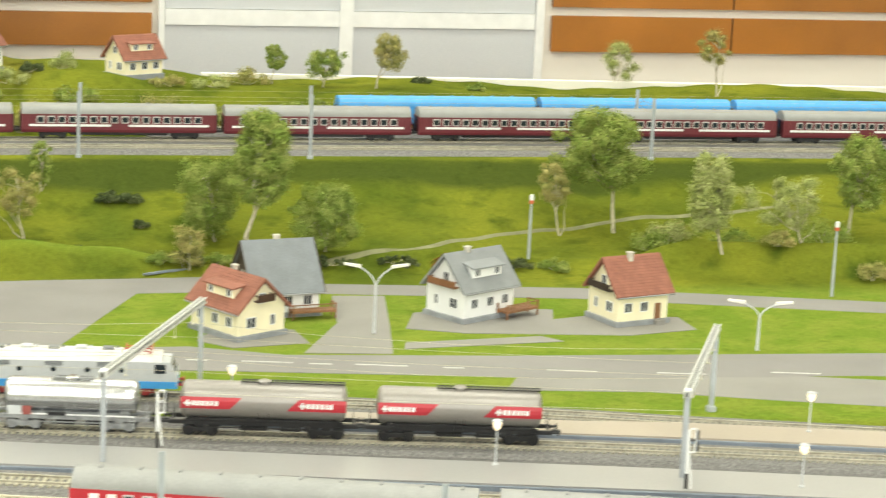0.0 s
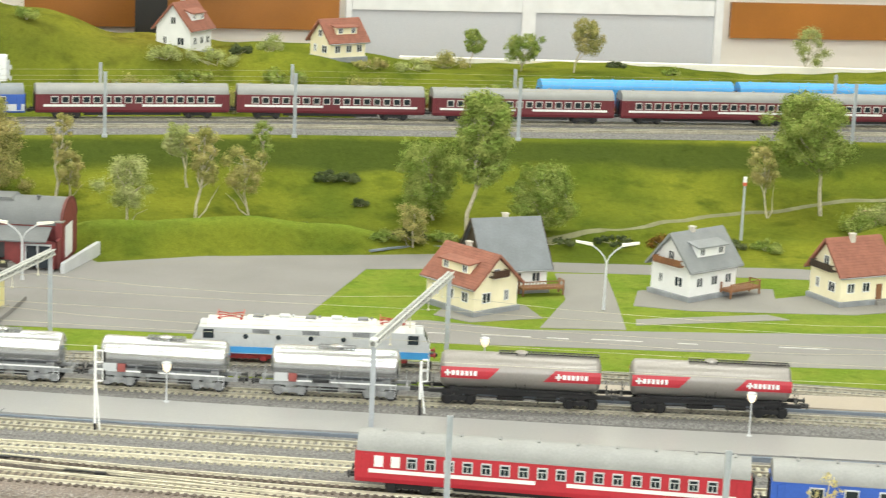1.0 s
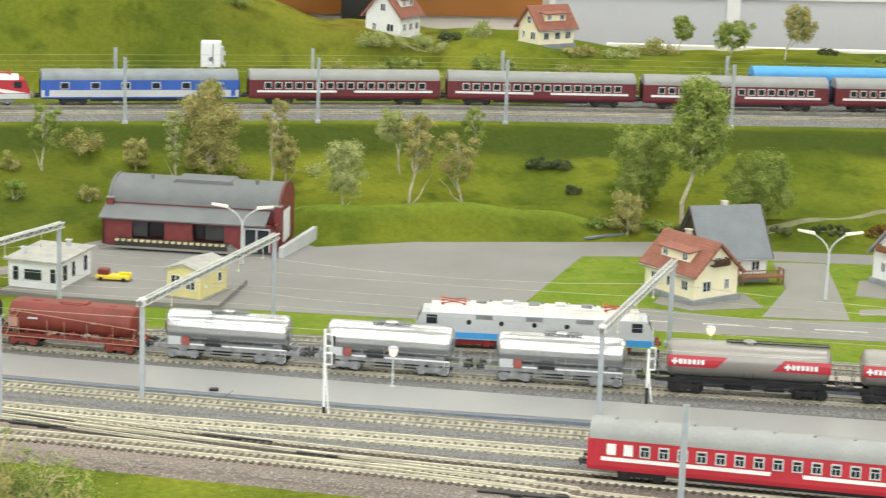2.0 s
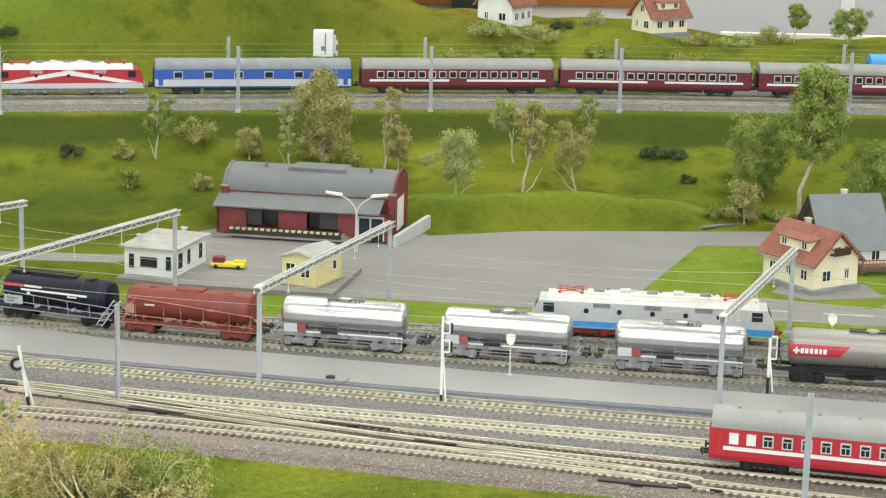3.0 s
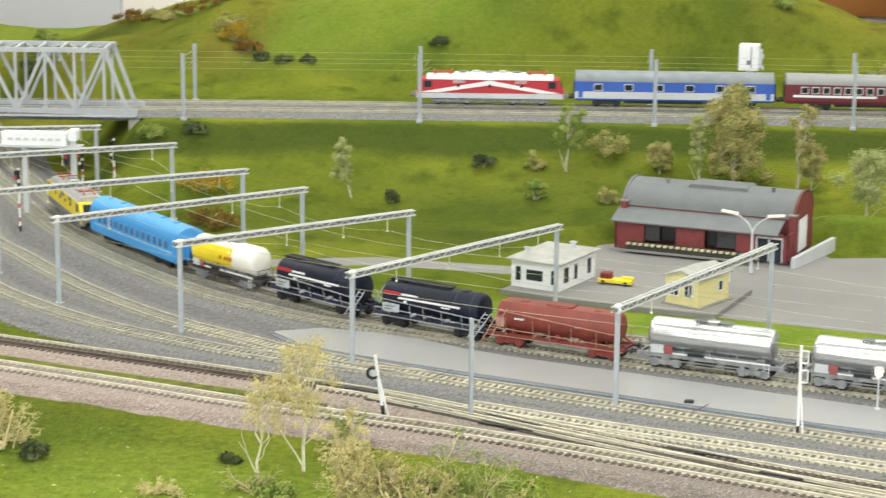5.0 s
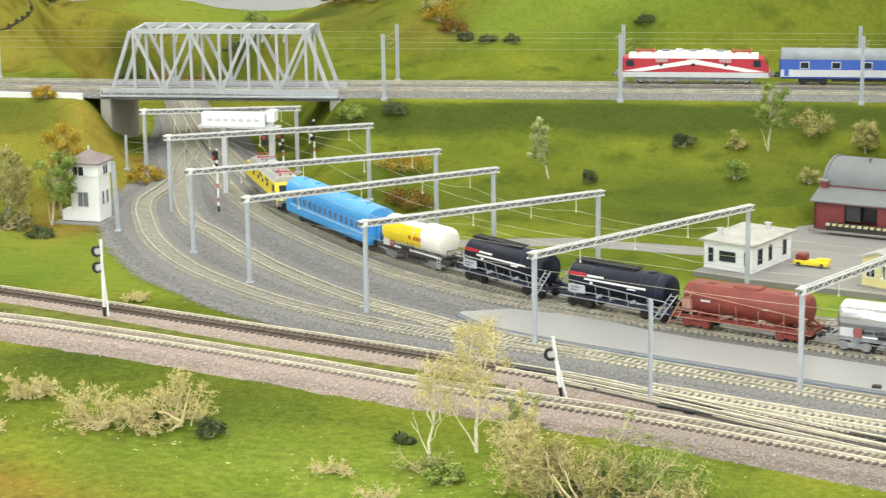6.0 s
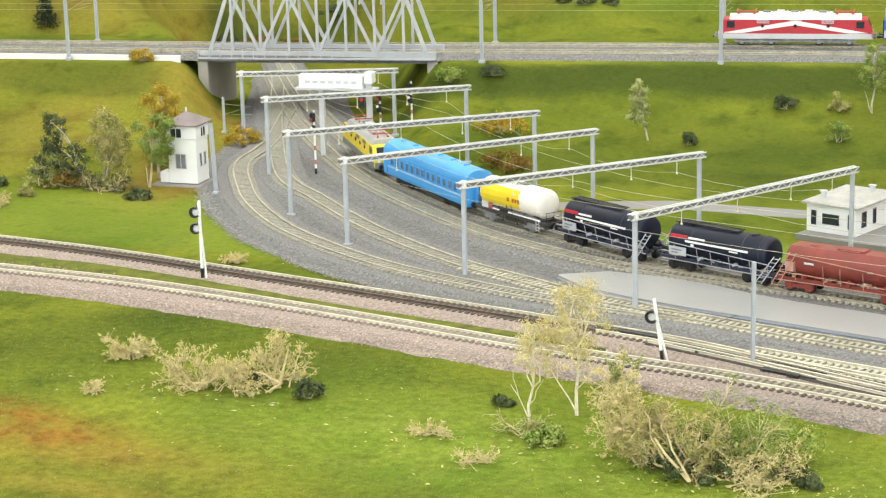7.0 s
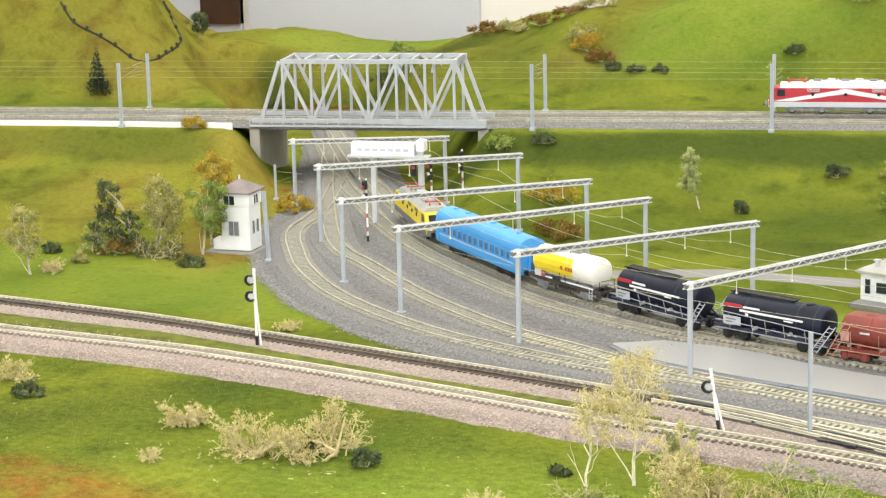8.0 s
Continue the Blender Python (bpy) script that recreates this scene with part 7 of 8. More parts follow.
def signal(x, y, h, style, lean=0.0, yaw=0.0, z=0.0):
    label = {"frame": "white post signal with two open lamp frames", "disc": "white post signal with black lamp discs", "striped": "white signal post with faded red bands and black lamp boxes"}[style]
    root = thing("railway_signal", label, "signal", pose(x, y, z, 0, lean, yaw), "signals")
    s = Shape()
    if style == "striped":
        s.cyl((0, 0, 0.008), (0, 0, h + 0.002), 0.0012, 8)
        part("post", s, WHITE, root)
        s = Shape()
        s.cyl((0, 0, -0.001), (0, 0, 0.008), 0.0014, 8)
        part("black_base", s, BLACK, root)
        for k in (0.18, 0.40):
            s = Shape()
            s.cyl((0, 0, k * h), (0, 0, k * h + 0.005), 0.00135, 8)
            part("red_band", s, mat("faded_red_band", (0.52, 0.16, 0.15), 0.5), root, "faded red band")
        for top, lens in ((h, (GLASS_DARK, RED)), (h - 0.0145, (LAMP_WHITE, GLASS_DARK))):
            s = Shape()
            s.box(-0.0032, 0.0032, -0.004, 0.0, top - 0.0105, top, 0.0008)
            lampbox = part("lamp_box", s, BLACK, root)
            for k, m in enumerate(lens):
                s = Shape()
                s.lathe((0, -0.004, top - 0.003 - k * 0.005), (0, -1, 0), [(0, 0.0019), (0.0012, 0.0019), (0.0013, 0.0012)], 10)
                part("lens", s, m, lampbox)
    else:
        s.box(-0.0011, 0.0011, -0.0011, 0.0011, 0.012, h)
        s.bar((0.0008, 0, h * 0.62), (0.0045, 0.0, 0.0), 0.0014)
        part("post", s, WHITE, root)
        s = Shape()
        s.box(-0.0012, 0.0012, -0.0012, 0.0012, -0.002, 0.013)
        part("black_base", s, BLACK, root)
        if style == "frame":
            for zz in (h * 0.62, h * 0.82):
                s = Shape()
                for a, b in (((0.001, zz), (0.006, zz)), ((0.006, zz), (0.006, zz + 0.010)), ((0.006, zz + 0.010), (0.001, zz + 0.010))):
                    s.bar((a[0], 0, a[1]), (b[0], 0, b[1]), 0.0012)
                part("lamp_frame", s, WHITE, root)
                s = Shape()
                s.box(0.0066, 0.0085, -0.0016, 0.0016, zz + 0.001, zz + 0.009, 0.0004)
                part("lamp_box", s, BLACK, root)
        else:
            for zz in ((h * 0.66, h * 0.86) if h > 0.065 else (h * 0.74,)):
                s = Shape()
                s.lathe((-0.0034, -0.001, zz), (0, -1, 0), [(0, 0.0034), (0.0010, 0.0034), (0.0014, 0.0026)], 14)
                part("lamp_disc", s, PALEGREY, root, "pale grey lamp disc")
                s = Shape()
                arc = [math.radians(d) for d in range(60, 311, 25)]
                s.prism_y([(-0.0036 + 0.0053 * math.cos(q), zz + 0.0053 * math.sin(q)) for q in arc] + [(-0.0030 + 0.0037 * math.cos(q), zz + 0.0037 * math.sin(q)) for q in arc[::-1]], -0.004, 0.001)
                part("lamp_hood", s, BLACK, root, "black crescent hood")
    return root


signal(-0.002, 1.703, 0.080, "frame")
signal(0.276, 1.752, 0.047, "frame", z=0.008)
signal(0.70, 1.62, 0.05, "frame", z=0.008)
signal(-0.337, 1.668, 0.056, "disc", lean=-8)
signal(-0.822, 1.782, 0.078, "disc")
signal(-0.925, 2.236, 0.073, "striped", yaw=-25)
signal(-0.948, 2.468, 0.055, "striped", yaw=-25)
signal(-0.915, 2.49, 0.064, "striped", yaw=-25)


def signal_bridge():
    root = thing("signal_gantry", "white signal gantry with a long enclosed box over the tracks", "signal gantry", pose(-0.934, 2.315, 0.0, 0, 0, 8))
    s = Shape()
    s.box(-0.044, 0.034, -0.006, 0.008, 0.088, 0.103, 0.0008)
    s.box(0.036, 0.046, -0.006, 0.010, 0.094, 0.107, 0.0008)
    part("box", s, WHITE, root)
    s = Shape()
    for k in range(7):
        x = -0.036 + k * 0.0095
        s.box(x, x + 0.006, -0.0066, -0.006, 0.0935, 0.0965)
    part("plate_bars", s, PALEGREY, root, "grey lettering bars")
    for x in (-0.018, 0.040):
        s = Shape()
        s.box(x - 0.003, x + 0.003, -0.002, 0.004, 0.0, 0.090 if x < 0 else 0.094)
        part("leg", s, PALEGREY, root)
    s = Shape()
    s.box(-0.048, 0.05, -0.008, 0.010, 0.0855, 0.0878)
    part("gangway", s, PALEGREY, root)
    s = Shape()
    s.box(0.031, 0.037, -0.011, -0.007, 0.066, 0.086, 0.0008)
    lb = part("lamp_box", s, BLACK, root)
    for k, m in enumerate((LAMP_WHITE, RED, GLASS_DARK)):
        s = Shape()
        s.lathe((0.034, -0.011, 0.082 - k * 0.006), (0, -1, 0), [(0, 0.0020), (0.001, 0.0020)], 10)
        part("lens", s, m, lb)


signal_bridge()
s = Shape()
s.box(-0.101, -0.093, 1.757, 1.763, 0.0, 0.010, 0.0008)
tagged(part("cable_box", s, BLACK), "small black cable box at the platform edge", "box")

# ---- trees and bushes ----


def foliage(name, color, dark=0.55, light=1.32, tint=None, amount=0.75):
    """Leaf flakes: each one a little lighter or darker, with patches of a second tint."""
    m = bpy.data.materials.new(name)
    m.use_nodes = True
    nt = m.node_tree
    p = nt.nodes["Principled BSDF"]
    p.inputs["Roughness"].default_value = 0.9
    p.inputs["Specular IOR Level"].default_value = 0.03
    geo = nt.nodes.new("ShaderNodeNewGeometry")
    r = nt.nodes.new("ShaderNodeValToRGB")
    r.color_ramp.elements[0].color = (*(c * dark for c in color), 1)
    r.color_ramp.elements[1].color = (*(min(0.9, c * light) for c in color), 1)
    nt.links.new(geo.outputs["Random Per Island"], r.inputs["Fac"])
    co = nt.nodes.new("ShaderNodeTexCoord")
    n1 = nt.nodes.new("ShaderNodeTexNoise")
    n1.inputs["Scale"].default_value, n1.inputs["Detail"].default_value = 62.0, 4.0
    nt.links.new(co.outputs["Object"], n1.inputs["Vector"])
    mr = nt.nodes.new("ShaderNodeMapRange")
    mr.inputs["From Min"].default_value, mr.inputs["From Max"].default_value = 0.44, 0.62
    mr.inputs["To Max"].default_value = amount
    nt.links.new(n1.outputs["Fac"], mr.inputs["Value"])
    mx = nt.nodes.new("ShaderNodeMix")
    mx.data_type = "RGBA"
    mx.inputs[7].default_value = (*(tint or (min(0.9, color[0] * 1.5), min(0.9, color[1] * 1.42), color[2] * 1.1)), 1)
    nt.links.new(mr.outputs["Result"], mx.inputs[0])
    nt.links.new(r.outputs["Color"], mx.inputs[6])
    nt.links.new(mx.outputs[2], p.inputs["Base Color"])
    return m


LEAF = {
    "green": foliage("green_leaf_foam", (0.215, 0.295, 0.066), tint=(0.41, 0.445, 0.135)),
    "fresh": foliage("fresh_green_leaf_foam", (0.36, 0.41, 0.14), tint=(0.50, 0.51, 0.24)),
    "pale": foliage("pale_olive_leaf_foam", (0.335, 0.335, 0.11), tint=(0.53, 0.44, 0.19)),
    "straw": foliage("straw_coloured_fibre", (0.60, 0.515, 0.225), 0.68, 1.2, tint=(0.665, 0.592, 0.315)),
    "dark": foliage("dark_blue_green_foam", (0.078, 0.102, 0.045), tint=(0.155, 0.18, 0.08)),
    "yellow": foliage("yellow_ochre_foam", (0.40, 0.275, 0.035), tint=(0.52, 0.38, 0.07)),
    "rust": foliage("rust_brown_foam", (0.20, 0.115, 0.03), tint=(0.30, 0.20, 0.055)),
    "fir": foliage("dark_fir_needles", (0.035, 0.05, 0.03)),
}
TWIG = mat("straw_twig", (0.64, 0.53, 0.285), 0.8, dark=0.7, scale=200)


def leaves(rng, centres, n, size, thin=1.0, fuzz=0.24, flat=0.82):
    """Many small tilted leaf flakes round the clump centres (x, y, z, radius)."""
    v = np.empty((n * 4, 3))
    w = np.array([c[3] ** 2 for c in centres])
    pick = rng.choice(len(centres), n, p=w / w.sum())
    c = np.array(centres)[pick]
    d = rng.normal(size=(n, 3))
    d /= np.linalg.norm(d, axis=1)[:, None]
    pos = c[:, :3] + d * (c[:, 3] * np.abs(rng.normal(0.85, fuzz, n)))[:, None] * np.array([1, 1, flat])
    pos[:, 2] = np.maximum(pos[:, 2], 0.0012)
    a = rng.normal(size=(n, 3))
    a /= np.linalg.norm(a, axis=1)[:, None]
    a = a - d * (a * d).sum(1)[:, None] * 0.65
    a /= np.linalg.norm(a, axis=1)[:, None]
    b = np.cross(a, d + rng.normal(size=(n, 3)) * 0.35)
    b /= np.linalg.norm(b, axis=1)[:, None] + 1e-9
    s = size * rng.uniform(0.6, 1.35, n)[:, None]
    v[0::4], v[1::4], v[2::4], v[3::4] = pos - a * s - b * s * 0.3 * thin, pos + b * s * 0.7 * thin, pos + a * s, pos - b * s * 0.6 * thin
    me = bpy.data.meshes.new("crown")
    me.from_pydata(v.tolist(), [], np.arange(n * 4).reshape(-1, 4).tolist())
    return me


def tapered(s, a, b, r0, r1, n=6):
    a, b = Vector(a), Vector(b)
    s.lathe(a, b - a, [(0, r0), ((b - a).length, r1)], n)


def bent(s, rng, a, b, r0, r1, wobble=0.12, pieces=3, n=5):
    """A crooked limb from a to b; returns its points."""
    a, b = np.array(a, float), np.array(b, float)
    length = np.linalg.norm(b - a)
    pts = [a]
    for k in range(1, pieces):
        pts.append(a + (b - a) * k / pieces + rng.normal(size=3) * length * wobble * 0.5)
    pts.append(b)
    for k in range(pieces):
        tapered(s, tuple(pts[k]), tuple(pts[k + 1]), r0 + (r1 - r0) * k / pieces, r0 + (r1 - r0) * (k + 1) / pieces, n)
    return pts


def tree(x, y, h, r, bottom, color, off=0.0, n=1500, seed=0, shape="round", label="", z=None, trunk_mat=None, leaf=0.0021):
    """Crooked pale trunk, limbs that fork to many small clumps, and flakes on the clumps with gaps between them."""
    rng = np.random.default_rng(seed + 40)
    z0 = float(height(np.array([x]), np.array([y]))[0]) if z is None else z
    root = thing("tree", label or "model tree with leaf foam crown and pale trunk on the grass", "tree", pose(x, y, z0 - 0.002), "trees")
    straw, sparse = color == "straw", shape == "sparse"
    mid, half = (bottom + h) / 2, (h - bottom) / 2
    rad = max(0.0012, h * (0.014 if straw else 0.0165))
    s = Shape()
    spine = bent(s, rng, (0, 0, 0), (off * 0.85, 0, h * 0.86), rad, rad * 0.32, 0.05, 5, 7)
    k = 22 if straw else (24 if sparse else 54) if r > 0.03 else (16 if sparse else 36)
    clumps, forks = [], []
    for i in range(6 if sparse else 9):
        a, u = i * 2.4 + rng.uniform(-0.5, 0.5), rng.uniform(-0.55, 0.6)
        q = np.array([off + r * 0.48 * math.cos(a), r * 0.48 * math.sin(a), mid + half * u])
        start = spine[min(4, max(1, int((q[2] - 0.55 * r) / (h * 0.86) * 5)))]
        bent(s, rng, start, q, rad * 0.52, rad * 0.26, 0.14)
        forks.append(q)
    for i in range(k):
        u = -0.92 + 1.86 * (i + 0.5) / k
        wide = r * (max(0.14, (0.95 - u) / 1.7) if shape == "cone" else math.sqrt(max(0.05, 1 - (u * 0.94) ** 2)))
        ang = i * 2.39996 + rng.uniform(-0.4, 0.4)
        lump = 0.86 + 0.75 * noise.noise(Vector((math.cos(ang) * 1.5 + seed * 3.1, math.sin(ang) * 1.5, u * 2.6)))
        rho = wide * lump * (rng.uniform(0.45, 0.92) if sparse else rng.uniform(0.52, 0.90))
        c = np.array([off + rho * math.cos(ang), rho * math.sin(ang), mid + half * u * 0.90 * (0.94 + 0.1 * lump)])
        rc = min(r, half) * (rng.uniform(0.17, 0.33) if sparse else rng.uniform(0.14, 0.34))
        clumps.append((*c, rc))
        if sparse or straw or i % 2 == 0:
            near = min(forks, key=lambda q: float(np.linalg.norm(q - c)))
            bent(s, rng, near, c, rad * 0.24, rad * 0.09, 0.16, 2, 4)
    if not (sparse or straw):
        for q in forks:
            clumps.append((*q, min(r, half) * 0.36))
    if straw:
        low = bent(s, rng, (0, 0, h * 0.04), (-r * 0.75, 0.004, h * 0.34), rad * 0.5, rad * 0.2, 0.10)
        bent(s, rng, low[2], (-r * 0.5, -0.004, h * 0.50), rad * 0.3, rad * 0.1, 0.1)
        bent(s, rng, spine[1], (r * 0.5, 0, h * 0.42), rad * 0.4, rad * 0.1, 0.12)
    elif sparse:
        bent(s, rng, spine[0], (off + r * rng.choice([-0.7, 0.7]), 0.003, max(bottom, h * 0.3)), rad * 0.55, rad * 0.15, 0.12)
    part("trunk", s, trunk_mat or BARK, root)
    me = leaves(rng, clumps, int(n * (4.2 if straw else 7.5 if sparse else 9.5)), leaf * (0.80 if straw else 0.54), 0.30 if straw else 1.0, 0.55 if straw else 0.42 if sparse else 0.24)
    me.materials.append(LEAF[color])
    part("crown", me, None, root)
    return root


def bush(x, y, h, r, color, n=450, seed=0, label="", twigs=True, z=None, long=1.0, yaw=0):
    """Twigs from one foot to small uneven clumps of flakes."""
    rng = np.random.default_rng(seed + 900)
    z0 = float(height(np.array([x]), np.array([y]))[0]) if z is None else z
    root = thing("bush", label or "low model bush of leaf foam on the grass", "bush", pose(x, y, z0 - 0.001, 0, 0, yaw), "bushes")
    clumps = []
    for i in range(17):
        a, q = i * 2.4 + rng.uniform(-0.6, 0.6), math.sqrt(rng.uniform(0.02, 0.95))
        top = h * (0.95 - 0.55 * q * q)
        clumps.append((r * q * math.cos(a) * long, r * q * math.sin(a) * 0.75, max(0.003, top * rng.uniform(0.35, 0.95)), min(r * 0.40, h * 0.42) * rng.uniform(0.45, 0.95)))
    if twigs:
        s = Shape()
        for c in clumps[::3]:
            tapered(s, (rng.uniform(-0.2, 0.2) * r, rng.uniform(-0.1, 0.1) * r, 0), tuple(0.85 * q for q in c[:3]), 0.0005, 0.0003, 5)
        tagged(part("twig_tangle", s, BARK, root), kind="stuff")
    me = leaves(rng, clumps, int(n * 4.4), 0.0012, 1.0, 0.34)
    me.materials.append(LEAF[color])
    part("foliage", me, None, root)
    return root


def birch_branch(s, rng, clumps, a, b, rad, sides, reach):
    """A pale branch from a to b with forked side twigs; adds the twig ends to clumps."""
    pts = bent(s, rng, a, b, rad, rad * 0.35, 0.10, 4, 6)
    axis = (pts[-1] - pts[0]) / np.linalg.norm(pts[-1] - pts[0])
    for i in range(sides):
        u = 0.22 + 0.78 * (i + rng.random()) / sides
        k = min(3, int(u * 4))
        p = pts[k] + (pts[k + 1] - pts[k]) * (u * 4 - k)
        d = rng.normal(size=3) * 0.75 + axis * 0.75 + np.array([0, 0, 0.25])
        q = p + d / np.linalg.norm(d) * reach * rng.uniform(0.45, 1.0)
        q[2] = max(q[2], 0.0025)
        bent(s, rng, p, q, rad * 0.42, rad * 0.2, 0.14, 2, 4)
        for _ in range(4):
            e = q + rng.normal(size=3) * reach * 0.33 + axis * reach * 0.15
            e[2] = max(e[2], 0.0018)
            tapered(s, tuple(p + (q - p) * rng.uniform(0.5, 1)), tuple(e), rad * 0.2 + 0.0001, 0.00018, 4)
            clumps.append((*e, reach * 0.20))


def brush_heap(x, y, h, r, n_twigs, seed, label, color="straw", n=700, lean=(0, 360), trunk=None):
    """Felled birch tops: several pale branches that fan out from one foot, with fibres on the twig ends."""
    rng = np.random.default_rng(seed + 300)
    root = thing("dry_brush", label, "dry bush", pose(x, y, float(height(np.array([x]), np.array([y]))[0]) - 0.001), "dry bushes")
    s, clumps = Shape(), []
    thick = 0.00105 if h > 0.03 else 0.0007
    for i in range(n_twigs):
        a = math.radians(lean[0] + (lean[1] - lean[0]) * (i + rng.random()) / n_twigs)
        out, up = rng.uniform(0.45, 0.95), rng.uniform(0.12, 0.85)
        foot = (rng.normal() * r * 0.16, rng.normal() * r * 0.10, 0.0015 + rng.random() * h * 0.08)
        tip = (r * out * math.cos(a), r * out * 0.62 * math.sin(a), max(0.004, h * up))
        birch_branch(s, rng, clumps, foot, tip, thick * rng.uniform(0.6, 1.1), 7, r * 0.34)
    if trunk:
        for (ax, az), (bx, bz), w in trunk:
            log = Shape()
            bent(log, rng, (ax * r, -r * 0.34, az * h + 0.001), (bx * r, -r * 0.30, bz * h + 0.001), w, w * 0.6, 0.04, 3, 7)
            part("fallen_trunk", log, TWIG, root, "pale bare trunk")
    tagged(part("twig_tangle", s, TWIG, root), kind="stuff")
    me = leaves(rng, clumps, int(n * (8.5 if h > 0.05 else 6.0)), 0.0016, 0.32, 0.60)
    me.materials.append(LEAF[color])
    tagged(part("dry_foliage", me, None, root), kind="stuff")
    return root


TREES = [
    (0.417, 2.484, 0.179, 0.041, 0.060, "green", 0.017, 3600, "round"),
    (0.386, 2.564, 0.107, 0.045, 0.006, "green", -0.010, 3000, "round"),
    (0.512, 2.496, 0.084, 0.045, 0.004, "green", 0.0, 2700, "round"),
    (0.348, 2.452, 0.055, 0.027, 0.006, "pale", 0.0, 700, "sparse"),
    (0.006, 2.480, 0.095, 0.034, 0.030, "fresh", 0.004, 1700, "sparse"),
    (0.091, 2.548, 0.121, 0.024, 0.045, "pale", 0.012, 900, "sparse"),
    (0.082, 2.648, 0.083, 0.028, 0.042, "fresh", -0.012, 900, "round"),
    (0.158, 2.580, 0.089, 0.028, 0.029, "pale", -0.010, 1000, "sparse"),
    (0.177, 2.696, 0.066, 0.017, 0.010, "green", 0.0, 500, "sparse"),
    (-0.079, 2.592, 0.109, 0.017, 0.044, "pale", 0.007, 800, "sparse"),
    (-0.062, 2.592, 0.061, 0.022, 0.014, "pale", 0.001, 700, "sparse"),
    (-0.154, 2.584, 0.128, 0.045, 0.004, "pale", 0.0, 3600, "cone"),
    (-0.194, 2.580, 0.091, 0.017, 0.020, "fresh", -0.004, 700, "sparse"),
    (-0.246, 2.600, 0.042, 0.021, 0.006, "pale", 0.0, 600, "round"),
    (0.520, 3.236, 0.063, 0.018, 0.022, "green", 0.004, 550, "round"),
    (0.594, 3.204, 0.059, 0.036, 0.016, "green", 0.002, 1000, "round"),
    (0.671, 3.172, 0.086, 0.028, 0.030, "pale", 0.018, 1000, "round"),
    (0.902, 2.624, 0.159, 0.066, 0.062, "green", -0.024, 4200, "round"),
    (0.829, 2.616, 0.097, 0.026, 0.043, "pale", -0.012, 900, "sparse"),
    (0.997, 2.464, 0.126, 0.034, 0.024, "fresh", -0.020, 1900, "round"),
    (1.105, 2.484, 0.086, 0.050, 0.022, "fresh", -0.018, 1900, "sparse"),
    (1.208, 2.592, 0.133, 0.040, 0.034, "green", 0.012, 2200, "round"),
    (1.082, 3.332, 0.086, 0.030, 0.022, "fresh", 0.010, 800, "sparse"),
    (1.205, 3.172, 0.105, 0.026, 0.052, "pale", -0.008, 800, "sparse"),
    (-0.358, 2.576, 0.086, 0.021, 0.028, "green", 0.005, 800, "sparse"),
    (-0.595, 2.452, 0.080, 0.015, 0.016, "fresh", -0.012, 700, "cone"),
    (-1.142, 2.104, 0.086, 0.018, 0.040, "dark", -0.046, 420, "sparse"),
    (-1.196, 2.096, 0.048, 0.030, 0.002, "dark", 0.010, 520, "sparse"),
    (-1.160, 2.108, 0.050, 0.026, 0.010, "dark", -0.006, 300, "sparse"),
    (-1.152, 2.142, 0.086, 0.030, 0.024, "pale", 0.012, 850, "sparse"),
    (-1.136, 2.126, 0.070, 0.026, 0.018, "pale", 0.006, 500, "sparse"),
    (-1.078, 2.122, 0.090, 0.026, 0.026, "green", 0.013, 1000, "sparse"),
    (-1.092, 2.168, 0.114, 0.027, 0.040, "yellow", 0.010, 1300, "sparse"),
    (-1.210, 1.976, 0.080, 0.023, 0.020, "pale", -0.006, 620, "sparse"),
    (-1.605, 3.032, 0.045, 0.020, 0.010, "dark", 0.003, 400, "round"),
    (-0.391, 1.504, 0.086, 0.022, 0.040, "straw", 0.006, 650, "sparse"),
    (-0.362, 1.528, 0.108, 0.031, 0.046, "straw", -0.002, 1300, "sparse"),
]
for i, (x, y, h, r, bo, col, off, n, shp) in enumerate(TREES):
    words = {"green": "green leafy model tree with a pale trunk on the bank", "fresh": "light green model tree with thin pale trunk on the bank", "pale": "pale olive model tree with sparse foliage on the grass", "dark": "dark blue-green model tree beside the white tower", "yellow": "yellow ochre autumn model tree beside the white tower", "straw": "straw-coloured model birch with thin pale trunk on the meadow"}[col]
    tree(x, y, h, r, bo, col, off, n, i, shp, words, trunk_mat=mat("white_birch_bark", (0.82, 0.75, 0.56), 0.8, dark=0.72, scale=220, bump=0.4) if col == "straw" else None, leaf=0.0024 if h > 0.12 else 0.0020)


def fir(x, y, h, r):
    rng = np.random.default_rng(5)
    root = thing("fir_tree", "small dark green model fir tree on the hill", "tree", pose(x, y, float(height(np.array([x]), np.array([y]))[0]) - 0.002), "trees")
    s = Shape()
    tapered(s, (0, 0, 0), (0, 0, h * 0.95), 0.0016, 0.0004)
    part("trunk", s, BROWNWOOD, root)
    cl = [(0, 0, h * (0.12 + 0.85 * k / 14), r * (1 - k / 14.5)) for k in range(14)]
    cl = [(r * 0.5 * (1 - k / 14) * math.cos(k * 2 + j * 2.1), r * 0.5 * (1 - k / 14) * math.sin(k * 2 + j * 2.1), z, q * 0.55) for k, (_, _, z, q) in enumerate(cl) for j in range(3)]
    me = leaves(rng, cl, 1100, 0.0019)
    me.materials.append(LEAF["fir"])
    part("crown", me, None, root)


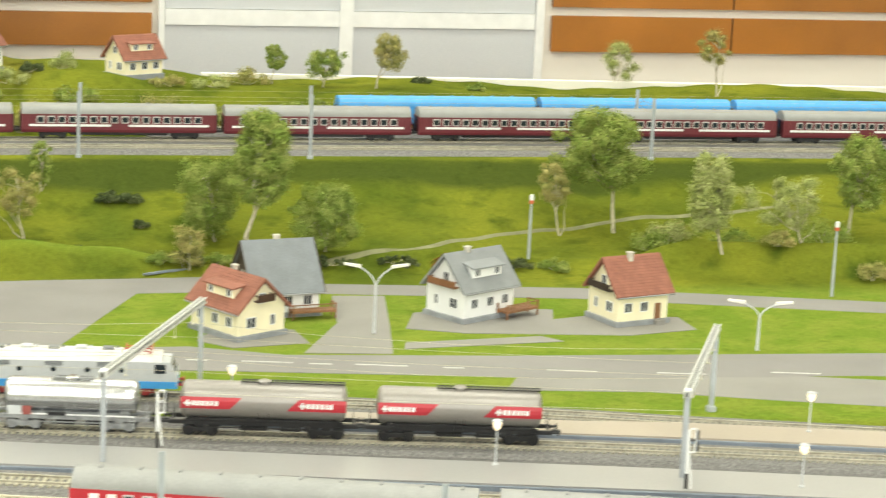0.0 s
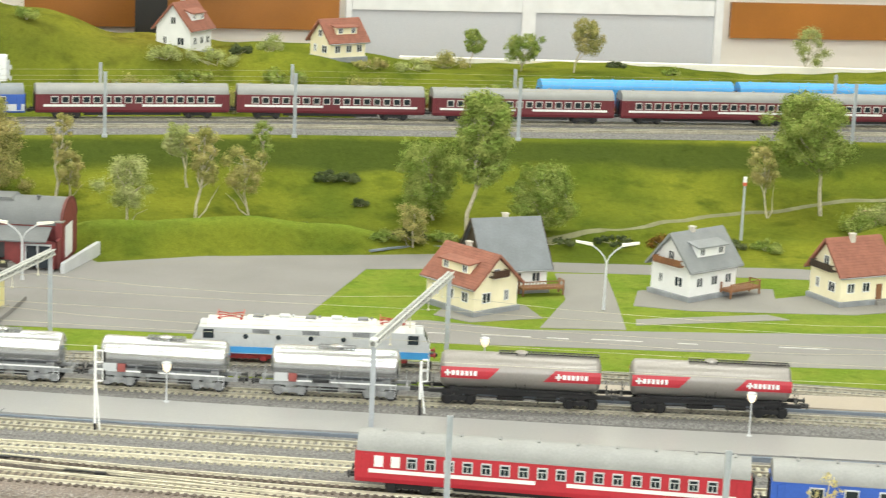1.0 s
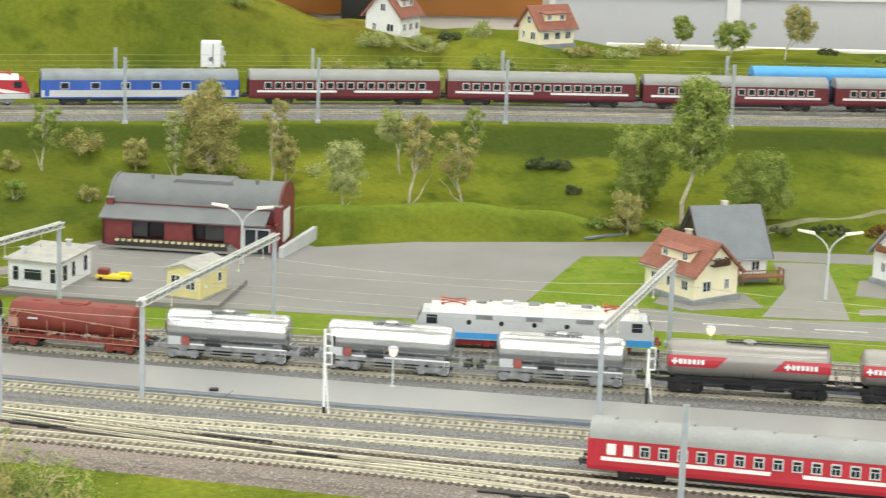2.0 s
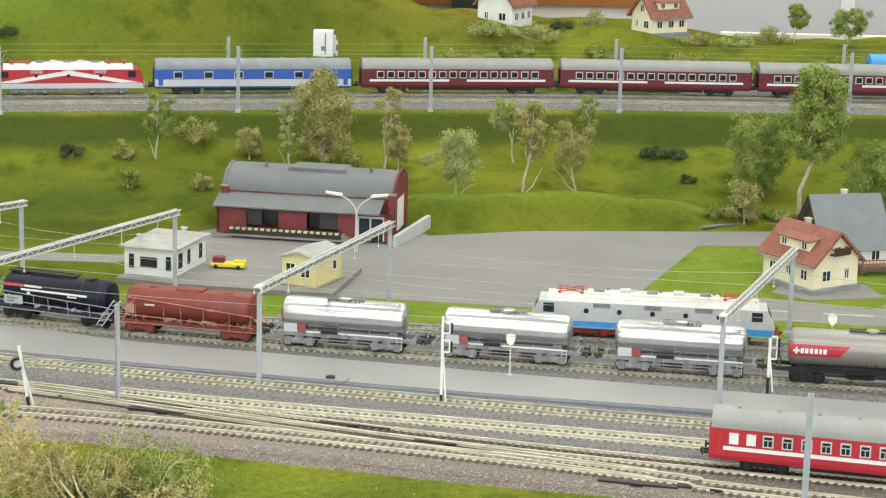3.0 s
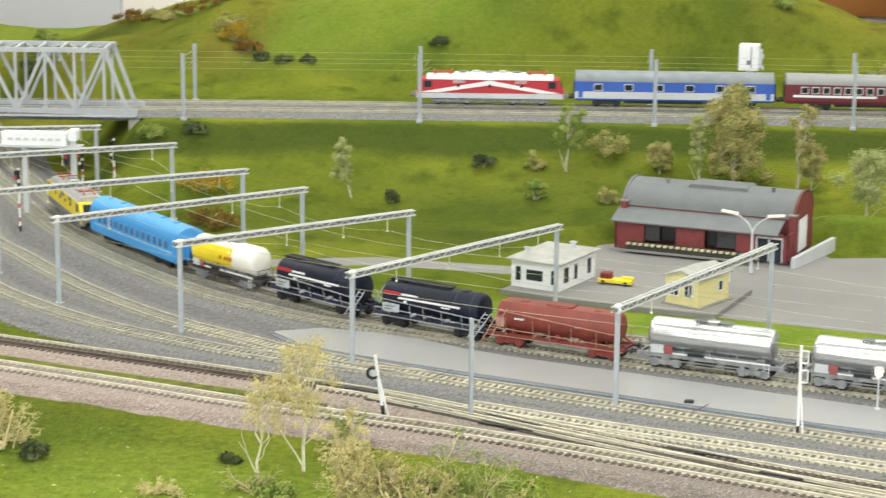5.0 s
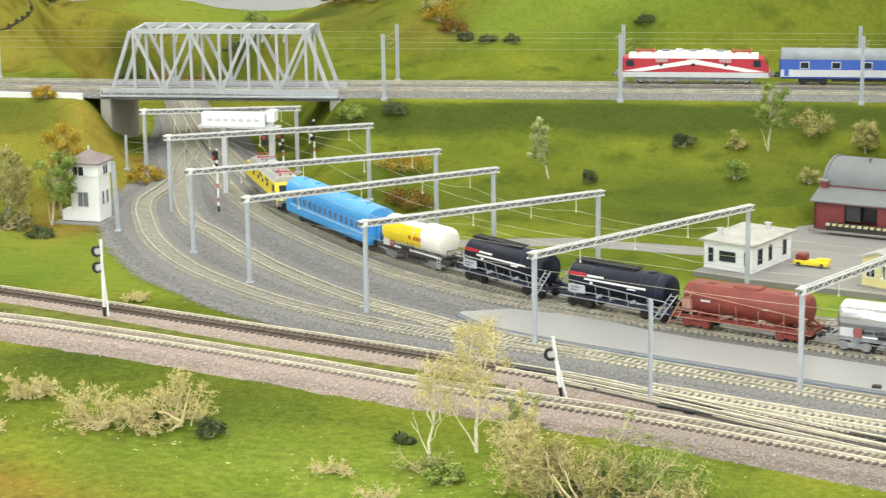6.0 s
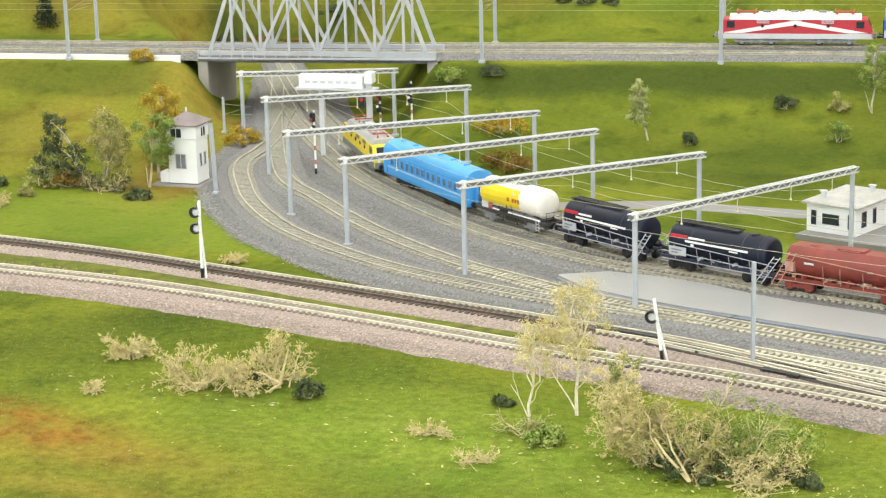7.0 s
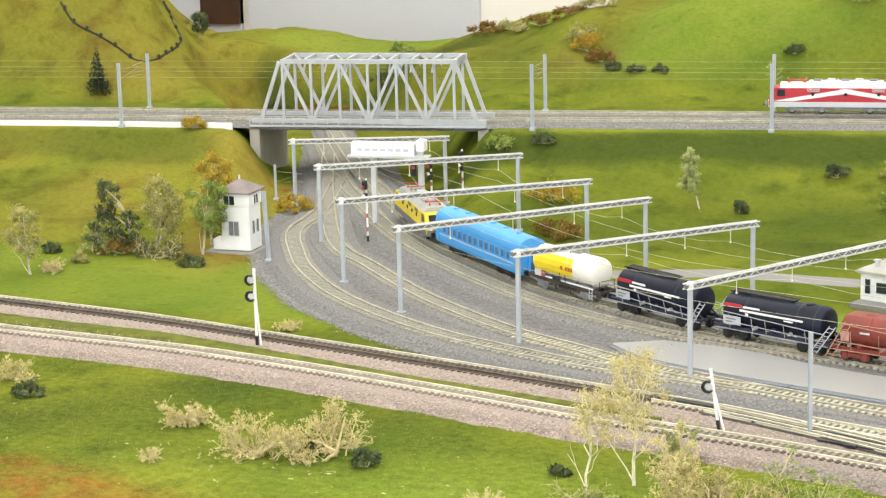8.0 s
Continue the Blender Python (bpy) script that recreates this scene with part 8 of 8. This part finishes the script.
fir(-1.579, 2.696, 0.076, 0.019)
BUSHES = [
    (0.261, 2.684, 0.018, 0.016, "dark"), (0.287, 2.680, 0.015, 0.015, "dark"), (0.298, 2.612, 0.014, 0.010, "dark"), (0.222, 2.484, 0.010, 0.009, "dark"),
    (0.482, 3.240, 0.030, 0.033, "pale"), (0.206, 3.150, 0.030, 0.023, "fresh"), (0.122, 3.110, 0.026, 0.034, "fresh"), (0.055, 3.110, 0.026, 0.034, "fresh"), (0.160, 3.140, 0.016, 0.018, "dark"), (0.360, 3.140, 0.018, 0.030, "pale"), (0.420, 3.160, 0.020, 0.030, "fresh"), (0.750, 3.240, 0.012, 0.014, "dark"), (0.830, 3.200, 0.014, 0.014, "green"), (0.560, 3.100, 0.016, 0.040, "green"), (0.660, 3.090, 0.022, 0.040, "pale"),
    (0.964, 2.588, 0.037, 0.030, "fresh"), (1.176, 2.416, 0.028, 0.020, "pale"), (1.030, 2.520, 0.030, 0.030, "green"), (0.930, 2.550, 0.030, 0.030, "green"), (1.070, 2.470, 0.022, 0.020, "pale"), (1.160, 2.550, 0.040, 0.040, "green"),
    (-0.316, 2.624, 0.036, 0.026, "pale"), (-0.461, 2.572, 0.021, 0.016, "dark"), (-0.397, 2.576, 0.028, 0.013, "pale"), (-0.377, 2.486, 0.029, 0.014, "green"), (-0.292, 2.492, 0.024, 0.013, "pale"), (-0.548, 2.460, 0.019, 0.011, "dark"),
    (-0.773, 2.436, 0.026, 0.033, "yellow"), (-0.725, 2.322, 0.028, 0.031, "rust"), (-0.888, 2.548, 0.023, 0.021, "green"), (-0.838, 2.568, 0.016, 0.016, "dark"),
    (-1.062, 2.070, 0.013, 0.016, "dark"), (-1.190, 2.044, 0.016, 0.009, "pale"), (-1.252, 2.078, 0.017, 0.011, "dark"), (-1.170, 2.100, 0.025, 0.025, "rust"),
    (-0.575, 1.504, 0.022, 0.012, "dark"), (-0.205, 1.478, 0.040, 0.042, "green"), (-0.245, 1.462, 0.026, 0.034, "dark"), (-0.200, 1.440, 0.022, 0.040, "dark"), (-0.252, 1.438, 0.016, 0.030, "dark"), (-0.423, 1.532, 0.009, 0.008, "dark"), (-0.161, 1.428, 0.011, 0.008, "dark"), (-0.941, 1.580, 0.015, 0.014, "dark"), (-0.365, 1.468, 0.015, 0.016, "green"), (-1.300, 2.490, 0.022, 0.016, "yellow"),
    (-1.135, 3.105, 0.018, 0.030, "rust"), (-1.090, 3.105, 0.018, 0.028, "pale"), (-1.045, 3.108, 0.020, 0.030, "rust"), (-1.000, 3.108, 0.018, 0.028, "rust"), (-0.955, 3.110, 0.018, 0.026, "pale"), (-0.945, 3.010, 0.040, 0.020, "pale"), (-0.930, 2.985, 0.030, 0.024, "yellow"), (-0.900, 2.960, 0.020, 0.020, "rust"), (-0.870, 2.935, 0.014, 0.012, "dark"), (-0.835, 2.925, 0.012, 0.012, "dark"), (-0.800, 2.930, 0.014, 0.010, "dark"),
    (-1.430, 3.060, 0.022, 0.024, "rust"), (-1.480, 3.050, 0.020, 0.022, "dark"), (-1.370, 3.070, 0.018, 0.022, "rust"), (-1.300, 3.080, 0.018, 0.024, "dark"),
    (0.345, 2.470, 0.016, 0.022, "dark"), (0.318, 2.462, 0.014, 0.018, "green"), (0.385, 2.468, 0.014, 0.020, "green"),
    (0.430, 2.462, 0.012, 0.030, "dark"), (0.520, 2.468, 0.012, 0.030, "dark"), (0.600, 2.475, 0.012, 0.030, "dark"), (0.740, 2.475, 0.014, 0.025, "dark"), (0.790, 2.470, 0.014, 0.020, "green"), (0.660, 2.475, 0.016, 0.020, "rust"),
    (-0.020, 3.029, 0.018, 0.025, "rust"), (0.014, 3.012, 0.029, 0.023, "pale"), (0.052, 3.053, 0.022, 0.021, "pale"), (0.093, 3.085, 0.016, 0.030, "green"), (0.155, 3.025, 0.022, 0.029, "pale"), (0.223, 3.078, 0.024, 0.033, "green"), (0.280, 3.050, 0.019, 0.027, "pale"), (0.348, 3.075, 0.037, 0.033, "pale"), (0.414, 3.056, 0.035, 0.033, "fresh"), (0.452, 3.044, 0.022, 0.026, "rust"), (0.494, 3.075, 0.018, 0.019, "pale"), (0.564, 3.052, 0.030, 0.031, "rust"), (0.634, 3.026, 0.026, 0.022, "pale"), (0.682, 3.025, 0.026, 0.029, "pale"), (0.734, 3.082, 0.018, 0.019, "rust"), (0.775, 3.057, 0.035, 0.020, "rust"), (0.817, 3.012, 0.024, 0.019, "green"), (0.876, 3.087, 0.016, 0.023, "rust"), (0.937, 3.043, 0.037, 0.029, "pale"), (0.979, 3.025, 0.026, 0.020, "dark"), (1.033, 3.023, 0.029, 0.025, "dark"), (1.070, 3.073, 0.024, 0.023, "pale"), (1.117, 3.027, 0.037, 0.020, "pale"), (1.150, 3.023, 0.030, 0.021, "pale"), (1.201, 3.057, 0.024, 0.019, "fresh"), (1.243, 3.090, 0.030, 0.022, "rust"),
    (-0.050, 3.018, 0.029, 0.022, "pale"), (-0.025, 3.018, 0.034, 0.025, "fresh"), (0.009, 3.034, 0.025, 0.033, "pale"), (0.030, 3.004, 0.024, 0.027, "fresh"), (0.050, 3.031, 0.038, 0.032, "green"), (0.072, 3.003, 0.038, 0.032, "green"), (0.110, 3.014, 0.029, 0.021, "pale"), (0.148, 2.993, 0.030, 0.027, "pale"), (0.171, 3.034, 0.039, 0.033, "pale"), (0.191, 3.025, 0.040, 0.023, "pale"), (0.229, 2.998, 0.040, 0.027, "fresh"), (0.258, 3.045, 0.030, 0.026, "pale"), (0.291, 2.999, 0.041, 0.030, "pale"), (0.311, 3.023, 0.034, 0.022, "green"), (0.345, 3.025, 0.023, 0.032, "pale"), (0.384, 3.004, 0.034, 0.021, "green"),
    (-0.550, 3.050, 0.030, 0.040, "pale"), (-0.350, 3.100, 0.020, 0.020, "dark"), (-0.620, 2.980, 0.016, 0.014, "dark"), (-1.085, 2.360, 0.028, 0.022, "yellow"), (-1.140, 2.260, 0.030, 0.030, "yellow"), (-1.100, 2.220, 0.030, 0.030, "rust"), (-0.150, 3.120, 0.020, 0.020, "green"), (-1.360, 2.980, 0.020, 0.020, "dark"), (-1.280, 3.100, 0.020, 0.020, "green"), (-0.640, 1.530, 0.010, 0.016, "dark"),
]
for i, (x, y, h, r, col) in enumerate(BUSHES):
    words = {"dark": "small dark green tuft bush on the grass", "pale": "low pale olive bush on the grass", "green": "low green leafy bush on the grass", "fresh": "low light green bush on the bank", "yellow": "low yellow ochre bush on the bank", "rust": "low rust-brown bush on the bank"}[col]
    bush(x, y, h, r, col, 260 + int(9000 * r), i, words)
FORK = (((-0.10, 0.0), (0.22, 0.20), 0.0015), ((0.20, 0.18), (0.42, 0.85), 0.0012), ((0.22, 0.2), (-0.45, 0.34), 0.0010))
brush_heap(-0.287, 1.452, 0.074, 0.044, 12, 1, "large tangled straw-coloured brush heap on the meadow", n=1300, lean=(40, 230))
brush_heap(-0.258, 1.432, 0.056, 0.046, 10, 11, "tangled olive-straw brush with bare pale stems on the meadow", "pale", n=900, lean=(-40, 200), trunk=(((0.35, 0.05), (-0.20, 0.55), 0.0013), ((0.37, 0.05), (0.0, 0.62), 0.0011)))
brush_heap(-0.220, 1.440, 0.056, 0.050, 12, 2, "large tangled olive brush heap on the meadow", "green", n=900, lean=(-30, 140))
brush_heap(-0.214, 1.424, 0.028, 0.048, 8, 12, "low spread of pale dry branches on the meadow", n=420, lean=(-60, 70))
brush_heap(-0.238, 1.440, 0.030, 0.040, 7, 21, "dark leafy branches inside the large brush heap", "dark", n=420, lean=(-20, 200))
brush_heap(-0.345, 1.575, 0.046, 0.020, 6, 3, "small pale olive shrub on the meadow edge", "fresh", n=420, lean=(30, 150))
brush_heap(-0.765, 1.548, 0.023, 0.022, 9, 4, "small straw-coloured tuft on the meadow", n=420)
brush_heap(-0.668, 1.492, 0.036, 0.038, 9, 5, "fallen straw-coloured shrub with pale twigs on the meadow", n=560, lean=(10, 200))
brush_heap(-0.640, 1.494, 0.026, 0.026, 5, 15, "fallen straw-coloured branches on the meadow", n=260, lean=(-20, 120))
brush_heap(-0.606, 1.516, 0.044, 0.034, 8, 6, "fallen straw-coloured shrub with forked pale trunk on the meadow", n=460, lean=(40, 190), trunk=FORK)
brush_heap(-0.825, 1.852, 0.014, 0.013, 6, 7, "small straw-coloured tuft beside the tracks", n=220)
brush_heap(-0.980, 1.616, 0.020, 0.023, 6, 8, "small straw-coloured tuft on the meadow", n=220)
brush_heap(-1.118, 2.084, 0.024, 0.036, 8, 18, "low tangle of dark leafy branches beside the tower", "dark", n=420, lean=(0, 180))
brush_heap(-1.196, 2.086, 0.030, 0.030, 6, 19, "low olive brush with pale stems at the foot of the bank", "green", n=260, lean=(20, 170))
brush_heap(-1.202, 1.990, 0.022, 0.020, 6, 20, "small straw-coloured tuft at the foot of the pale tree", n=200, lean=(-20, 120))
brush_heap(-0.45, 1.46, 0.009, 0.020, 5, 9, "thin dry twigs lying on the meadow", n=70)
brush_heap(-0.40, 1.415, 0.008, 0.018, 5, 10, "thin dry twigs lying on the meadow", n=60)
brush_heap(-0.385, 1.478, 0.018, 0.024, 6, 13, "low olive twigs with small leaves on the meadow", "green", n=120)
brush_heap(-0.745, 1.460, 0.009, 0.016, 4, 14, "thin pale twigs lying on the meadow", n=60)
brush_heap(0.965, 2.600, 0.022, 0.034, 4, 17, "pale fallen branch beside the tall tree on the bank", "pale", n=110, lean=(-20, 60), trunk=(((-1.2, 0.0), (-0.5, 0.8), 0.0014), ((-0.5, 0.8), (0.5, 0.9), 0.0011)))
brush_heap(0.512, 1.366, 0.092, 0.030, 7, 16, "straw-coloured shrub standing at the front of the tracks", n=600, lean=(20, 160))


def grass_blades():
    """Standing fibres on the front meadow and along the yard edges."""
    rng = np.random.default_rng(77)
    n = 46000
    x = rng.uniform(-1.25, 0.15, n)
    lo = 1.20
    edge = np.interp(x, [-1.3, -1.0, -0.82, -0.61, -0.44, -0.25, -0.13, 0.2], [1.72, 1.705, 1.672, 1.65, 1.615, 1.585, 1.565, 1.50])
    y = lo + (edge - lo) * rng.random(n)
    z = height(x, y)
    h = rng.uniform(0.0006, 0.0014, n)
    a = rng.uniform(0, 6.28, n)
    w = 0.00035
    lean = rng.normal(size=(n, 2)) * 0.0011
    v = np.empty((n * 3, 3))
    v[0::3] = np.stack([x - w * np.cos(a), y - w * np.sin(a), z - 0.0005], 1)
    v[1::3] = np.stack([x + w * np.cos(a), y + w * np.sin(a), z - 0.0005], 1)
    v[2::3] = np.stack([x + lean[:, 0], y + lean[:, 1], z + h], 1)
    me = bpy.data.meshes.new("grass_blades")
    me.from_pydata(v.tolist(), [], np.arange(n * 3).reshape(-1, 3).tolist())
    me.materials.append(foliage("grass_fibre", (0.20, 0.235, 0.065), 0.85, 1.3))
    tagged(new("grass_blades", me), "short green grass fibres standing on the meadow", "grass", kind="stuff")


grass_blades()


# low dark edging with stubs along the rim of the hill
rim = spline([(-1.686, 2.772), (-1.655, 2.756), (-1.615, 2.752), (-1.577, 2.752), (-1.546, 2.756), (-1.529, 2.784), (-1.538, 2.848), (-1.551, 2.888), (-1.577, 2.908), (-1.651, 3.004)], 0.006)
edging = thing("rim_edging", "low dark brown edging with stubs on the grassy hill", "edging")
RIM_DARK = mat("dark_brown_edging", (0.045, 0.042, 0.022), 0.9, dark=0.6, scale=200)
rz = height(rim[:, 0], rim[:, 1])
s = Shape()
s.sweep([(p[0], p[1], z) for p, z in zip(rim, rz)], [(-0.0012, -0.003), (-0.0012, 0.0012), (0.0012, 0.0012), (0.0012, -0.003)])
part("band", s, RIM_DARK, edging)
for k in range(2, len(rim) - 1, 4):
    s = Shape()
    s.lathe((rim[k][0], rim[k][1], rz[k] - 0.002), (0, 0, 1), [(0, 0.0028), (0.006, 0.0026), (0.0075, 0.0012)], 7)
    part("stub", s, RIM_DARK, edging)


def straw_litter():
    """Pale dry flakes lying on the meadow, thickest round the brush heaps."""
    rng = np.random.default_rng(31)
    n = 520
    x, y = rng.uniform(-1.15, 0.05, n), rng.uniform(1.28, 1.60, n)
    for c0, c1, r, a, b in ((-0.25, 1.43, 0.09, 0, 180), (-0.64, 1.49, 0.06, 180, 270), (-0.42, 1.45, 0.05, 270, 350)):
        x[a:b], y[a:b] = rng.normal(c0, r, b - a), rng.normal(c1, r * 0.35, b - a)
    keep = y < np.interp(x, [-1.3, -1.0, -0.82, -0.61, -0.44, -0.25, -0.13, 0.2], [1.70, 1.68, 1.65, 1.63, 1.60, 1.57, 1.55, 1.48])
    x, y = x[keep], y[keep]
    n = len(x)
    z = height(x, y) + 0.0008
    a, l = rng.uniform(0, 6.28, n), rng.uniform(0.0007, 0.0026, n)
    w = l * rng.uniform(0.12, 0.4, n)
    v = np.empty((n * 4, 3))
    for k, (i, j) in enumerate(((-1, 0), (0, -1), (1, 0), (0, 1))):
        v[k::4] = np.stack([x + i * l * np.cos(a) - j * w * np.sin(a), y + i * l * np.sin(a) + j * w * np.cos(a), z + rng.uniform(0, 0.0012, n)], 1)
    me = bpy.data.meshes.new("straw_litter")
    me.from_pydata(v.tolist(), [], np.arange(n * 4).reshape(-1, 4).tolist())
    me.materials.append(foliage("pale_straw_flake", (0.44, 0.42, 0.22), 0.6, 1.3))
    tagged(new("straw_litter", me), "scattered pale straw flakes lying on the meadow", "straw", kind="stuff")


straw_litter()


def loose_stones():
    """Single ballast stones strewn along the front track and between the station tracks."""
    rng = np.random.default_rng(12)
    octa = np.array([(1, 0, 0), (0, 1, 0), (-1, 0, 0), (0, -1, 0), (0, 0, 1)], float)
    tris = np.array([(0, 1, 4), (1, 2, 4), (2, 3, 4), (3, 0, 4)])
    for name, lo, hi, color, words in (("pink_stones", -1.25, -0.28, (0.44, 0.36, 0.315), "loose pinkish ballast stones beside the front track"), ("grey_stones", -0.28, 0.45, (0.33, 0.295, 0.268), "loose grey ballast stones beside the front track")):
        n = 9000
        x = rng.uniform(lo, hi, n)
        line = LINES["front_track"]
        d = np.where(rng.random(n) < 0.8, -rng.uniform(0.016, 0.052, n), rng.uniform(0.016, 0.060, n))
        y = np.interp(x, line[:, 0], line[:, 1]) + d
        z = np.where(d < -0.044, 0.0049 - (-d - 0.044) * 0.6, 0.0046)
        z = np.where(d > 0.020, 0.0046, z)
        size = rng.uniform(0.0005, 0.0013, n) * np.where(rng.random(n) < 0.04, 1.7, 1.0)
        v = octa[None] * size[:, None, None] * rng.uniform(0.6, 1.2, (n, 5, 3))
        a = rng.uniform(0, 6.28, n)
        vx = v[..., 0] * np.cos(a)[:, None] - v[..., 1] * np.sin(a)[:, None] + x[:, None]
        vy = v[..., 0] * np.sin(a)[:, None] + v[..., 1] * np.cos(a)[:, None] + y[:, None]
        vz = v[..., 2] * 0.8 + z[:, None] - 0.0002
        me = bpy.data.meshes.new(name)
        me.from_pydata(np.stack([vx, vy, vz], -1).reshape(-1, 3).tolist(), [], (tris[None] + 5 * np.arange(n)[:, None, None]).reshape(-1, 3).tolist())
        me.materials.append(foliage(name.replace("stones", "stone"), color, 0.55, 1.3, tint=color, amount=0.2))
        tagged(new(name, me), words, "gravel", kind="stuff")
    rim = spline(rim_out, 0.004)
    n = 5200
    k = rng.integers(0, len(rim) - 1, n)
    p = rim[k] + rng.normal(size=(n, 2)) * np.array([0.0045, 0.0032])
    size = rng.uniform(0.0005, 0.0013, n)
    a = rng.uniform(0, 6.28, n)
    v = octa[None] * size[:, None, None] * rng.uniform(0.6, 1.2, (n, 5, 3))
    vx = v[..., 0] * np.cos(a)[:, None] - v[..., 1] * np.sin(a)[:, None] + p[:, :1]
    vy = v[..., 0] * np.sin(a)[:, None] + v[..., 1] * np.cos(a)[:, None] + p[:, 1:]
    vz = v[..., 2] * 0.8 + 0.0014 + height(p[:, 0], p[:, 1])[:, None]
    me = bpy.data.meshes.new("rim_stones")
    me.from_pydata(np.stack([vx, vy, vz], -1).reshape(-1, 3).tolist(), [], (tris[None] + 5 * np.arange(n)[:, None, None]).reshape(-1, 3).tolist())
    me.materials.append(foliage("rim_stone", (0.27, 0.262, 0.25), 0.55, 1.3, tint=(0.27, 0.262, 0.25), amount=0.2))
    tagged(new("rim_stones", me), "loose grey ballast stones along the curve's outer edge", "gravel", kind="stuff")


loose_stones()
